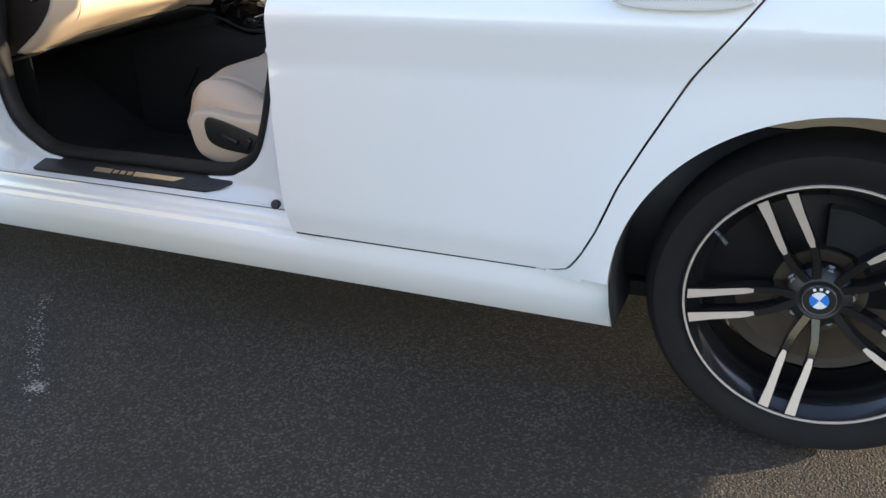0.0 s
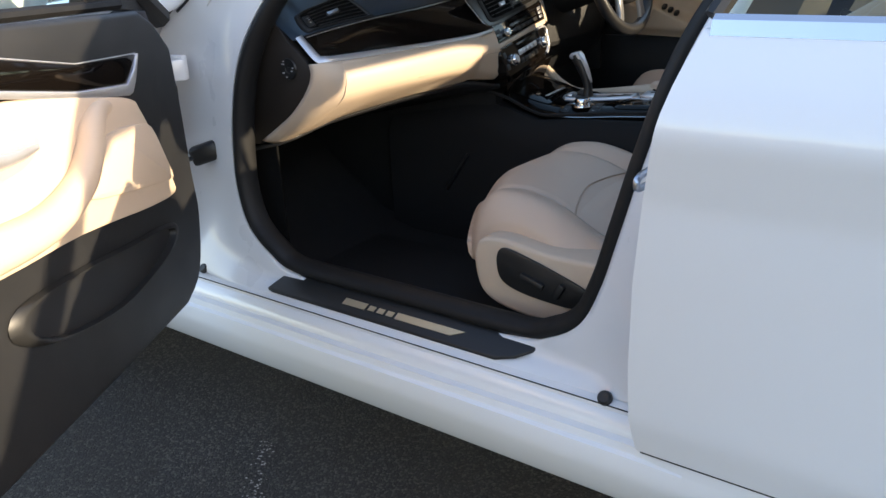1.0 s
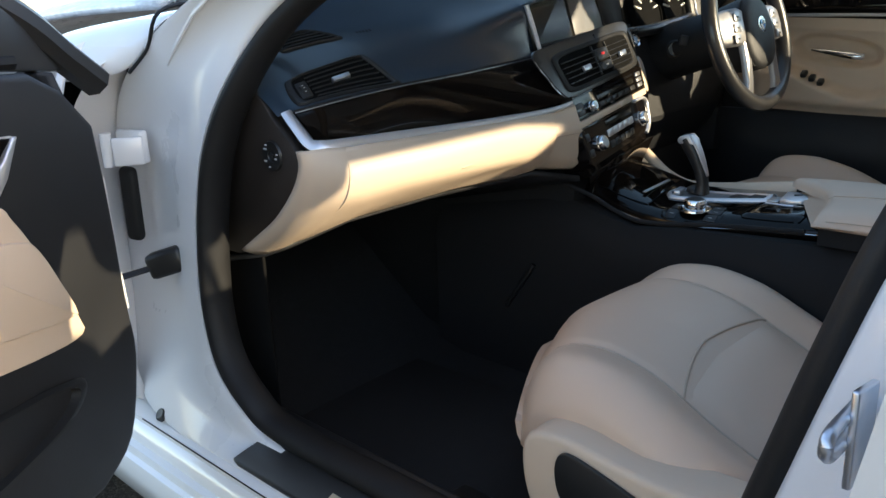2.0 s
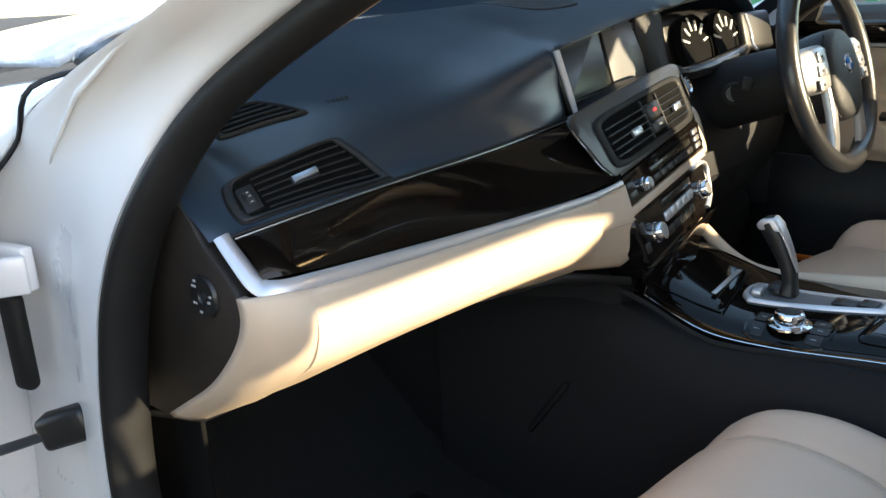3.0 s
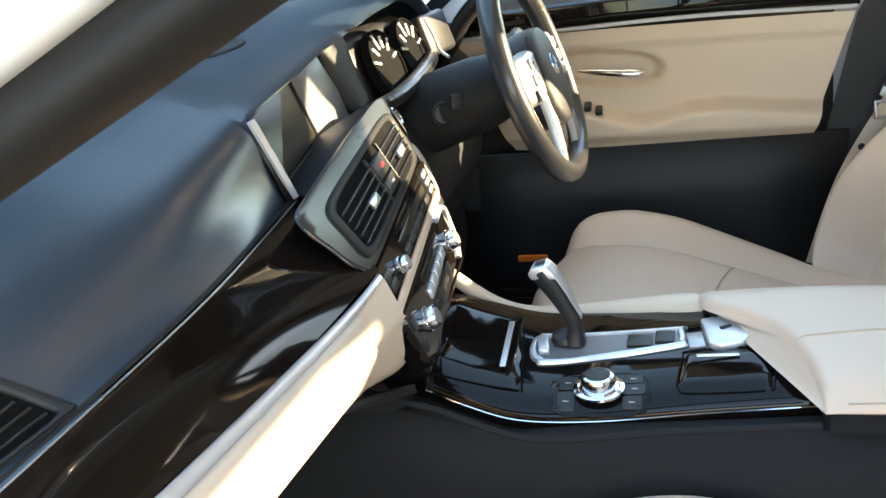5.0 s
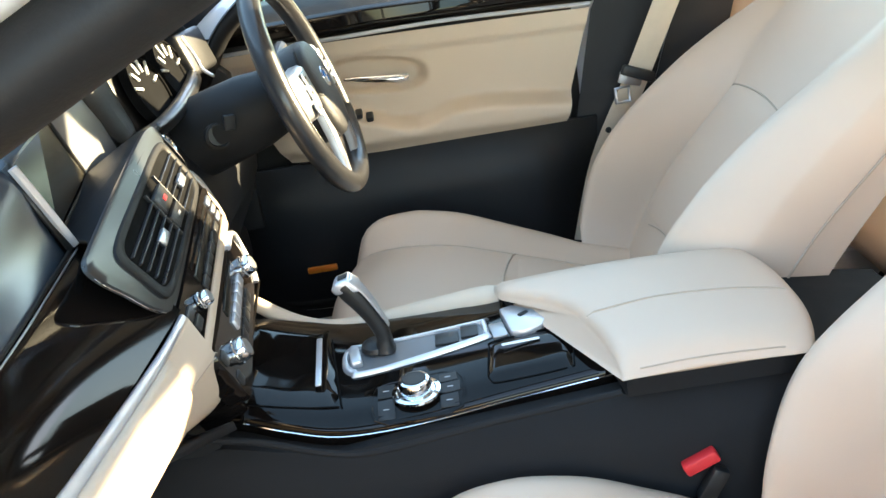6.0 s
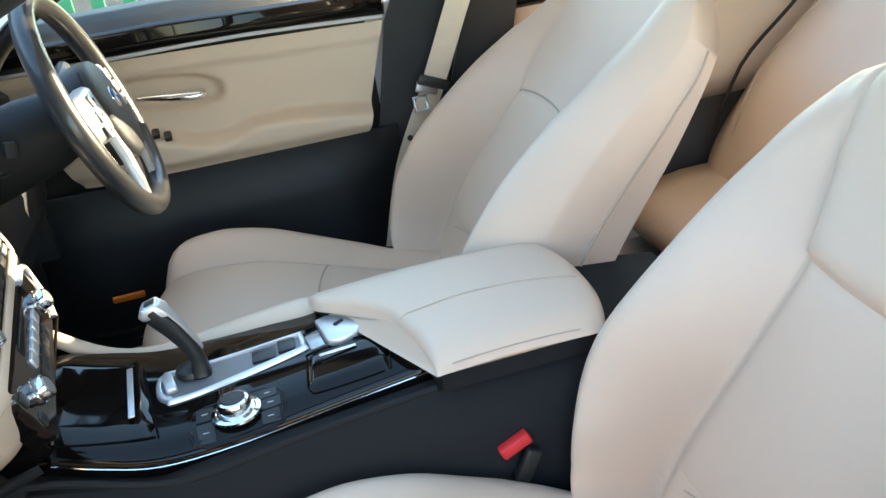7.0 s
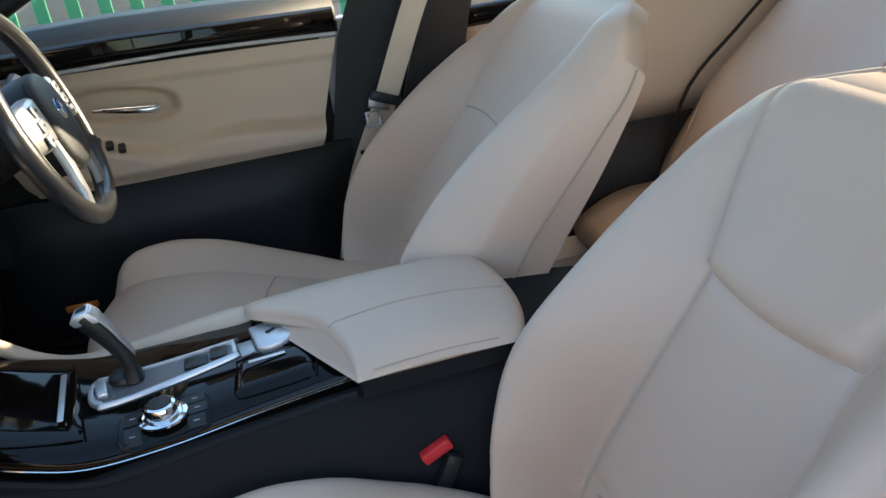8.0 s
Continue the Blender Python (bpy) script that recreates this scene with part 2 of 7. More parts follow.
def chalk_mark():
    """Faint crumbs of chalk in a bent line on the asphalt."""
    rnd = random.Random(5)
    bm = bmesh.new()
    line = spline([(-2.05, 0.10, 0.001), (-1.95, -0.02, 0.001), (-1.86, -0.11, 0.001), (-1.76, -0.21, 0.001), (-1.66, -0.29, 0.001)], 20)
    for i in range(300):
        q = rnd.choice(line) + Vector((rnd.gauss(0, 0.012), rnd.gauss(0, 0.012), 0.0004))
        if rnd.random() < 0.3:
            q = Vector((-1.69 + rnd.gauss(0, 0.012), -0.272 + rnd.gauss(0, 0.012), 0.0014))
        r, a = rnd.uniform(0.001, 0.0035), rnd.uniform(0, 6)
        vs = [bm.verts.new(q + Vector((r * rnd.uniform(0.5, 1.2) * math.cos(a + k), r * rnd.uniform(0.5, 1.2) * math.sin(a + k), 0.0006))) for k in (0, 1.3, 2.5, 3.8, 5.0)]
        c = bm.verts.new(q + Vector((0, 0, 0.0016)))
        for k in range(5):
            bm.faces.new((vs[k], vs[(k + 1) % 5], c))
    return tagged(part("chalk_mark", bm, CHALK, smooth=False), "faint pale chalk mark on the dark asphalt", "mark", kind="stuff")


chalk_mark()

MID = 0.93          # the car's centre line


def far(q):
    return Vector((q[0], 2 * MID - q[1], q[2]))


# ---- the car's shell ----
car = thing("car", (-1.4, MID, 0.0), "white saloon car with its front passenger door open, on asphalt", "car")

FLANK = [(0.20, 0.135), (0.213, 0.103), (0.30, 0.074), (0.345, 0.068), (0.40, 0.056), (0.60, 0.046), (0.74, 0.036), (0.80, 0.022), (0.838, 0.012),
         (0.86, 0.016), (0.90, 0.036), (0.955, 0.085)]
DOOR_FRONT = [(0.34, -1.140), (0.40, -1.149), (0.485, -1.151), (0.62, -1.146), (0.74, -1.133), (0.856, -1.109), (0.955, -1.085)]
DOOR_REAR = [(0.345, -0.54), (0.348, -0.515), (0.36, -0.487), (0.396, -0.462), (0.452, -0.433), (0.549, -0.395), (0.636, -0.349), (0.758, -0.28), (0.883, -0.185), (0.955, -0.128)]
HUB = Vector((-0.0095, 0.099, 0.335))          # middle of the arch
AXLE = Vector((-0.021, 0.099, 0.3245))         # middle of the wheel


def flank(x, z):
    y = interp(FLANK, z)
    r = math.hypot(x - HUB.x, z - HUB.z)
    k = min(1, max(0, (0.56 - r) / 0.17))
    return y + (0.028 - y) * k * k * (3 - 2 * k) * (0.85 if y > 0.028 else 0)


def skin(front, rear, z0, z1, nx, nz, lip):
    """An outer panel between two seams, with its edges turned in."""
    def at(i, j):
        z = z0 + (z1 - z0) * j / nz
        x = front(z) + (rear(z) - front(z)) * i / nx
        return Vector((x, flank(x, z), z))
    rows = [[at(i, j) for j in range(nz + 1)] for i in range(nx + 1)]
    a = [q + Vector((0.006, 0.012, 0)) for q in rows[0]]
    a2 = [q + Vector((0.012, lip, 0)) for q in rows[0]]
    b = [q + Vector((-0.004, 0.012, 0)) for q in rows[-1]]
    rows = [a2, a] + rows + [b]
    for r in rows:
        r.insert(0, r[0] + Vector((0, 0.03, 0.006)))
    return loft(rows, closed=False)


rear_door = part("rear_door", skin(lambda z: interp(DOOR_FRONT, z), lambda z: interp(DOOR_REAR, z) - 0.002, 0.343, 0.955, 48, 40, 0.05), PAINT, car,
                 "glossy white closed rear door")


def seam_z(x):
    return interp([(b, a) for a, b in DOOR_REAR], x)


def quarter_panel():
    cols = []
    xs = [-0.537 + 0.075 * i / 8 for i in range(8)] + [-0.462 + 0.058 * i / 8 for i in range(8)] + [-0.006 - 0.398 * math.cos(math.pi * i / 60) for i in range(61)] + [0.392 + 0.6 * i / 12 for i in range(1, 13)]
    for x in xs:
        if abs(x + 0.006) < 0.398:
            lo = 0.335 + 0.376 * math.sqrt(max(0, 1 - ((x + 0.006) / 0.398) ** 2))
        else:
            lo = (0.345 if x > -0.462 else 0.336) if x < 0 else 0.30
        hi = min(0.955, seam_z(x - 0.003)) if x < -0.125 else 0.955
        lo = min(lo, hi - 0.002)
        col = [Vector((x, flank(x, lo + (hi - lo) * j / 30), lo + (hi - lo) * j / 30)) for j in range(31)]
        col.insert(0, col[0] + Vector((0, 0.03, 0.004)))
        cols.append(col)
    return loft(cols, closed=False)


part("quarter_panel", quarter_panel(), PAINT, car, "white rear wing over the wheel")

# door handle of the rear door
part("door_gap", tube([(-1.135, flank(-1.135, 0.34) + 0.006, 0.340), (-0.9, flank(-0.9, 0.34) + 0.006, 0.340), (-0.56, flank(-0.56, 0.34) + 0.006, 0.341)], 0.0035, 6), RUBBER, car, "dark gap under the rear door")
part("door_handle", chamfer(prism(spline([(-0.42, 0.0, 0.888), (-0.36, 0.0, 0.912), (-0.24, 0.0, 0.915), (-0.19, 0.0, 0.892), (-0.24, 0.0, 0.874), (-0.36, 0.0, 0.872)], 5, True),
                                  (0, 0.035, 0)), 0.008), PAINT, rear_door, "white pull handle")

# the sill, from the front wing to the rear wheel arch
SILL = [(0.25, 0.25), (0.24, 0.36), (0.20, 0.405), (0.178, 0.406), (0.166, 0.393), (0.150, 0.385), (0.126, 0.379), (0.114, 0.374), (0.112, 0.366), (0.108, 0.363), (0.100, 0.352), (0.097, 0.338),
        (0.086, 0.334), (0.083, 0.322), (0.075, 0.318), (0.070, 0.296), (0.074, 0.276), (0.088, 0.236), (0.101, 0.215), (0.110, 0.210), (0.30, 0.205)]


def sill_run(side):
    rings = []
    for i in range(25):
        x = -2.40 + 1.995 * i / 24
        row = []
        for y, z in SILL:
            k = max(0, (0.345 - z) / 0.135)
            dx = 0.05 * (1 - k) if i == 0 else 0.0
            if x > -1.15 and 0.315 < z < 0.342:
                y = 0.0725
            q = Vector((x + dx + (-0.05 if i == 0 and z > 0.30 else 0), y, z))
            row.append(q if side > 0 else far(q))
        rings.append(row)
    return loft(rings, closed=True, caps=True)


part("sill", sill_run(1), PAINT, car, "white painted sill with stepped ledges", angle=25)
part("sill", sill_run(-1), PAINT, car, angle=25)

# opening of the front passenger door: the white frame round it
OPEN = [(-1.95, 0.172, 0.412), (-2.03, 0.163, 0.452), (-2.085, 0.163, 0.505), (-2.108, 0.165, 0.58), (-2.108, 0.167, 0.66), (-2.098, 0.172, 0.75), (-2.075, 0.18, 0.84),
        (-2.036, 0.198, 0.924), (-1.968, 0.233, 1.016), (-1.862, 0.268, 1.088), (-1.702, 0.301, 1.163), (-1.52, 0.33, 1.242), (-1.34, 0.375, 1.315), (-1.18, 0.40, 1.352),
        (-1.04, 0.405, 1.35), (-0.985, 0.385, 1.31), (-1.005, 0.34, 1.22), (-1.05, 0.265, 1.10), (-1.105, 0.195, 0.98), (-1.148, 0.172, 0.88), (-1.186, 0.163, 0.76),
        (-1.218, 0.161, 0.65), (-1.25, 0.161, 0.545), (-1.285, 0.162, 0.475), (-1.34, 0.163, 0.435), (-1.42, 0.172, 0.412), (-1.68, 0.174, 0.410)]
OUTER = [(-2.02, 0.122, 0.379), (-2.16, 0.120, 0.379), (-2.28, 0.128, 0.402), (-2.36, 0.165, 0.47), (-2.39, 0.190, 0.62), (-2.38, 0.192, 0.75), (-2.33, 0.180, 0.88),
         (-2.20, 0.160, 0.970), (-2.06, 0.170, 1.043), (-1.90, 0.190, 1.104), (-1.74, 0.235, 1.188), (-1.55, 0.280, 1.266), (-1.36, 0.328, 1.342), (-1.18, 0.355, 1.39),
         (-1.00, 0.36, 1.405), (-0.92, 0.35, 1.38), (-0.945, 0.285, 1.25), (-0.985, 0.21, 1.12), (-1.045, 0.145, 0.99), (-1.085, 0.115, 0.88), (-1.112, 0.106, 0.76),
         (-1.128, 0.108, 0.65), (-1.135, 0.112, 0.54), (-1.135, 0.116, 0.46), (-1.145, 0.120, 0.40), (-1.22, 0.122, 0.379), (-1.62, 0.122, 0.379)]


def opening_frame(side):
    a, b = spline(OPEN, 8, True), spline(OUTER, 8, True)
    rings = []
    for d, s in ((0.0, 0.045), (0.0, 0.0), (0.08, -0.002), (0.30, 0.008), (0.62, 0.012), (0.90, 0.0), (1.0, 0.004)):
        rings.append([p.lerp(q, d) + Vector((0, s, 0)) for p, q in zip(a, b)])
    if side < 0:
        rings = [[far(q) for q in r] for r in rings]
    return loft(rings)


part("door_frame", opening_frame(1), JAMB, car, "white body frame round the open doorway", angle=60)
part("door_frame", opening_frame(-1), JAMB, car, angle=60)


def door_seal(side):
    c = spline(OPEN, 8, True)
    mid = sum(c, Vector()) / len(c)
    rings = []
    n = len(c)
    for i, q in enumerate(c):
        d = (c[(i + 1) % n] - c[i - 1]).normalized()
        inn = (mid - q)
        inn = (inn - d * inn.dot(d)).normalized()
        w = Vector((0, 1, 0))
        ring = [q + inn * (0.012 + 0.016 * math.cos(t)) + w * (0.022 + 0.026 * math.sin(t)) for t in (2 * math.pi * j / 18 for j in range(18))]
        rings.append(ring if side > 0 else [far(p) for p in ring])
    return loft(rings, around=True)


part("door_seal", door_seal(1), RUBBER, car, "black rubber door seal")
part("door_seal", door_seal(-1), RUBBER, car)
for s in (1, -1):
    f = (lambda q: Vector(q)) if s > 0 else far
    part("pillar_cover", loft([[f((x, y - 0.004, z + 0.003)), f((x, y + 0.008, z + 0.010)), f((x, y + 0.028, z + 0.048))] for x, y, z in (((-2.05, 0.288, 0.987), (-1.95, 0.328, 1.044), (-1.85, 0.343, 1.086)) if s > 0 else ((-1.78, 0.348, 1.110),)) + ((-1.65, 0.352, 1.170), (-1.45, 0.370, 1.258), (-1.22, 0.40, 1.345))], closed=False),
         VINYL, car, "beige inner cover of the windscreen pillar", solid=0.006)

# plugs in the sill ledge, striker, hinges and strap
for x, y, z in ((-1.217, 0.1175, 0.3825), (-2.215, 0.126, 0.392)):
    part("plug", lathe((x, y, z), (0, -0.78, 0.62), [(0.0, 0.004), (0.008, 0.0045), (0.0115, 0.002), (0.0125, -0.004)], 20), PLAST, car, "black rubber plug")


def striker():
    bent = spline([(-1.160, 0.140, 0.760), (-1.160, 0.088, 0.760), (-1.160, 0.078, 0.751), (-1.160, 0.088, 0.742), (-1.160, 0.140, 0.742)], 4)
    return merged(tube(bent, 0.005, 8), box(pose(-1.152, 0.122, 0.745, 0, 0, -8), (0.006, 0.03, 0.075), 0.002))


part("striker", striker(), STEEL, car, "steel door striker loop", angle=50)


def hinge(z, s=1.0):
    return merged(box(pose(-2.262, 0.170, z, 0, 0, 12), (0.060, 0.016, 0.052 * s), 0.004), box(pose(-2.238, 0.150, z - 0.003, 0, 0, 62), (0.046, 0.010, 0.044 * s), 0.003),
                  lathe((-2.262, 0.128, z - 0.026 * s), (0, 0, 1), [(0.0, 0), (0.009, 0), (0.009, 0.052 * s), (0.0, 0.052 * s)], 14))


part("hinge", hinge(0.832), JAMB, car, "white painted door hinge", angle=50)
strap = part("check_strap", merged(box(pose(-2.205, 0.172, 0.650, 0, -16, 40), (0.064, 0.032, 0.042), 0.008), tube(spline([(-2.205, 0.172, 0.648), (-2.235, 0.13, 0.636), (-2.275, 0.07, 0.622)], 3), [0.010] * 7, 8, flat=0.5)),
             PLAST, car, "black door check strap", angle=50)

part("wing_flange", loft([[Vector(q) for q in r] for r in (
    ((-2.34, 0.20, 0.38), (-2.345, 0.14, 0.38), (-2.33, 0.075, 0.38)), ((-2.405, 0.21, 0.62), (-2.38, 0.14, 0.62), (-2.35, 0.07, 0.62)), ((-2.40, 0.21, 0.78), (-2.37, 0.14, 0.78), (-2.34, 0.078, 0.78)),
    ((-2.34, 0.20, 0.90), (-2.32, 0.14, 0.90), (-2.30, 0.09, 0.90)), ((-2.24, 0.18, 0.97), (-2.235, 0.14, 0.975), (-2.22, 0.115, 0.965)))], closed=False), JAMB, car, "white rear flange of the wing", sub=2, solid=0.004)
part("wiring_boot", box(pose(-2.287, 0.166, 0.735, 2, 3, 20), (0.030, 0.020, 0.125), 0.0095, 4), RUBBER, car, "smooth black wiring boot", angle=60)

# sill plate with a brushed strip and bars for its mark
plate_outline = [(-2.005, 0.129, 0.3835), (-1.998, 0.150, 0.393), (-1.985, 0.185, 0.4085), (-1.365, 0.185, 0.4085), (-1.372, 0.160, 0.3975), (-1.396, 0.140, 0.3885), (-1.43, 0.127, 0.3825), (-1.99, 0.126, 0.382)]
sill_plate = part("sill_plate", chamfer(prism([Vector(q) for q in plate_outline], (0, -0.001, 0.007)), 0.002), PLAST, car, "black plastic sill plate")


def on_plate(x, s):
    """A point on the sloped face of the sill plate: s from 0 (outer edge) to 1."""
    return Vector((x, 0.125 + 0.045 * s, 0.3895 + 0.020 * s))


def plate_patch(x0, x1, s0, s1, taper=0.0):
    o = [on_plate(x0, s0), on_plate(x1, s0), on_plate(x1 + taper, s1), on_plate(x0, s1)]
    return prism(o, (0, -0.0002, 0.0012))


part("metal_strip", plate_patch(-1.666, -1.535, 0.34, 0.66, 0.025), STEEL_PLATE, sill_plate, "brushed steel strip", smooth=False)
part("metal_strip", plate_patch(-1.80, -1.742, 0.34, 0.66), STEEL_PLATE, sill_plate, smooth=False)
for i in range(3):
    part("mark_bar", plate_patch(-1.735 + 0.023 * i, -1.719 + 0.023 * i, 0.38, 0.62), STEEL_PLATE, sill_plate, smooth=False)

part("sill_seam", tube([(-2.26, 0.1125, 0.3735), (-1.7, 0.1125, 0.3735), (-1.135, 0.1125, 0.3735)], 0.0011, 6), RUBBER, car, "dark seam along the sill")

# step-in trim inside the sill
part("kick_trim", loft([[Vector((x, y, z)) for y, z in ((0.180, 0.410), (0.195, 0.425), (0.235, 0.424), (0.262, 0.40), (0.275, 0.34), (0.28, 0.27))] for x in (-2.07, -1.7, -1.3, -1.0)], closed=False),
     SOFT, car, "black plastic trim inside the sill", solid=0.004)
# coloured near black in place of the footwell's shade
part("kick_panel", grid(lambda u, v: Vector((-2.085 - 0.33 * u, 0.275 + 0.006 * u, 0.27 + 0.68 * v)), 4, 6), VOID, car, "footwell side panel, blackened to stand for its shade", solid=0.006)

# floor and bulkhead
part("floor_carpet", loft([[Vector((x, y, z)) for y in (0.24, 0.5, 0.93, 1.36, 1.62)] for x, z in ((-2.62, 0.55), (-2.45, 0.42), (-2.30, 0.31), (-2.15, 0.275), (-1.3, 0.27), (-0.75, 0.29), (-0.70, 0.36), (-0.2, 0.4))], closed=False),
     CARPET, car, "black carpeted floor", solid=0.01)
part("bulkhead", grid(lambda u, v: Vector((-2.62, 0.10 + 1.66 * u, 0.45 + 0.5 * v)), 4, 4), UNDER, car, solid=0.01)
part("floor_mat", chamfer(prism([Vector((x, y, 0.282)) for x, y in ((-2.18, 0.30), (-2.20, 0.70), (-1.60, 0.72), (-1.58, 0.30))], (0, 0, 0.012)), 0.005), CARPET, car, "black carpet mat")
part("underbody", box(pose(-1.25, MID, 0.245), (3.4, 1.40, 0.04), 0.01), UNDER, car)

# bonnet, front wing, windscreen base


def front_wing(side):
    prof = [(0.25, 0.02), (0.10, 0.014), (0.03, 0.0), (-0.01, -0.03), (-0.03, -0.09), (-0.02, -0.20), (0.0, -0.42), (0.03, -0.60)]
    rings = []
    for q in spline([(-2.285, 0.10, 0.995), (-2.5, 0.078, 0.972), (-2.8, 0.06, 0.94), (-3.1, 0.06, 0.905), (-3.45, 0.10, 0.85)], 4):
        r = [q + Vector((0, y, z)) for y, z in prof]
        rings.append(r if side > 0 else [far(p) for p in r])
    return loft(rings, closed=False)


part("front_wing", front_wing(1), PAINT, car, "white front wing", solid=0.01)
part("front_wing", front_wing(-1), PAINT, car, solid=0.01)
# the wing's tail, that ends in a seam at the windscreen pillar
part("wing_corner", loft([[Vector(q) for q in r] for r in (
    ((-2.42, 0.082, 0.93), (-2.42, 0.094, 0.985), (-2.42, 0.16, 1.016), (-2.42, 0.31, 1.022)), ((-2.29, 0.098, 0.935), (-2.29, 0.112, 0.995), (-2.28, 0.175, 1.026), (-2.30, 0.29, 1.032)),
    ((-2.205, 0.150, 0.945), (-2.158, 0.163, 0.985), (-2.128, 0.173, 1.033), (-2.15, 0.27, 1.046)))], closed=False),
     PAINT, car, "white corner of the wing", sub=2, solid=0.010)
part("pillar_base", loft([[Vector(q) for q in r] for r in (
    ((-2.20, 0.185, 0.90), (-2.16, 0.182, 0.96), (-2.115, 0.190, 1.022), (-2.12, 0.28, 1.04)), ((-2.06, 0.172, 1.038), (-2.055, 0.180, 1.048), (-2.05, 0.215, 1.068), (-2.05, 0.275, 1.075)),
    ((-1.90, 0.192, 1.100), (-1.895, 0.200, 1.112), (-1.885, 0.240, 1.135), (-1.88, 0.295, 1.142)), ((-1.55, 0.283, 1.263), (-1.545, 0.292, 1.275), (-1.535, 0.325, 1.292), (-1.53, 0.36, 1.292)), ((-1.30, 0.34, 1.36), (-1.295, 0.35, 1.372), (-1.28, 0.38, 1.388), (-1.27, 0.41, 1.388)))], closed=False),
     PAINT, car, "white windscreen pillar", sub=1, solid=0.006)
part("wing_seam", tube(spline([(-2.200, 0.152, 0.950), (-2.156, 0.163, 0.985), (-2.126, 0.173, 1.035), (-2.148, 0.26, 1.048)], 5), 0.0028, 6), RUBBER, car, "dark seam behind the wing")
part("bonnet", grid(lambda u, v: Vector((-2.37 - 0.15 * math.sin(math.pi * v) - 1.22 * u, 0.30 + 1.26 * v, 1.050 - 0.02 * u - 0.13 * u ** 3 + 0.075 * max(0.0, math.sin(math.pi * v)) ** 0.6)), 14, 14), BONNET, car, "white bonnet with a film of frost", solid=0.015)
part("front_bumper", grid(lambda u, v: Vector((-3.42 - 0.30 * math.sin(math.pi * v) ** 0.5 - 0.06 * math.sin(math.pi * u), 0.09 + 1.68 * v, 0.22 + 0.70 * u - 0.02 * u * u)), 8, 20), PAINT, car, "white front bumper", solid=0.02)
part("cowl", box(pose(-2.47, MID, 1.015, 0, -12, 0), (0.10, 0.7, 0.03), 0.01), PLAST, car, "black windscreen cowl")
part("wiper", tube(spline([(-2.27, 0.285, 1.046), (-2.32, 0.33, 1.050), (-2.40, 0.42, 1.058), (-2.46, 0.7, 1.07)], 4), [0.004, 0.008, 0.010, 0.011] + [0.010] * 5 + [0.007] * 4, 8), PLAST, car, "black wiper arm")


def pane(corners, n=8, bulge=0.0, normal=(0, 0, 1)):
    a, b, c, d = (Vector(q) for q in corners)
    nn = Vector(normal)
    return grid(lambda u, v: a.lerp(b, u).lerp(d.lerp(c, u), v) + nn * bulge * math.sin(math.pi * u) * math.sin(math.pi * v), n, n)


windscreen = part("windscreen", grid(lambda u, v: Vector((-2.12 - 0.30 * math.sin(math.pi * u) ** 0.7 * (1 - v) + 0.90 * v - 0.05 * v * math.sin(math.pi * u), 0.235 + 0.195 * v + (1.39 - 0.39 * v) * u, 1.045 + 0.02 * math.sin(math.pi * u) * (1 - v) + 0.35 * v + 0.05 * math.sin(math.pi * u) * v)), 14, 10), GLASS, car, "clear windscreen")
windscreen.visible_shadow = False

# roof, pillars, windows
part("roof", grid(lambda u, v: Vector((-1.24 + 1.25 * u, 0.40 + 1.06 * v, 1.40 + 0.055 * math.sin(math.pi * v) + 0.03 * math.sin(math.pi * (0.15 + 0.7 * u)))), 12, 14), PAINT, car, "white roof", solid=0.012)
part("headlining", grid(lambda u, v: Vector((-1.20 + 1.2 * u, 0.40 + 1.06 * v, 1.355 + 0.055 * math.sin(math.pi * v))), 8, 10), HEADLINE, car, "pale grey fabric headlining", solid=0.008)
# unseen strip, added and shaped to cut the sun off the glovebox's top
part("sun_limit_strip", grid(lambda u, v: Vector((-0.07 + 0.075 * u, 0.40 + 1.06 * v, 1.388 - 0.002 * u - 0.035 * max(0.0, (abs(v - 0.5) - 0.38) / 0.12) ** 2)), 3, 24), HEADLINE, car, "unseen strip over the rear window, added to limit the sun", solid=0.012)
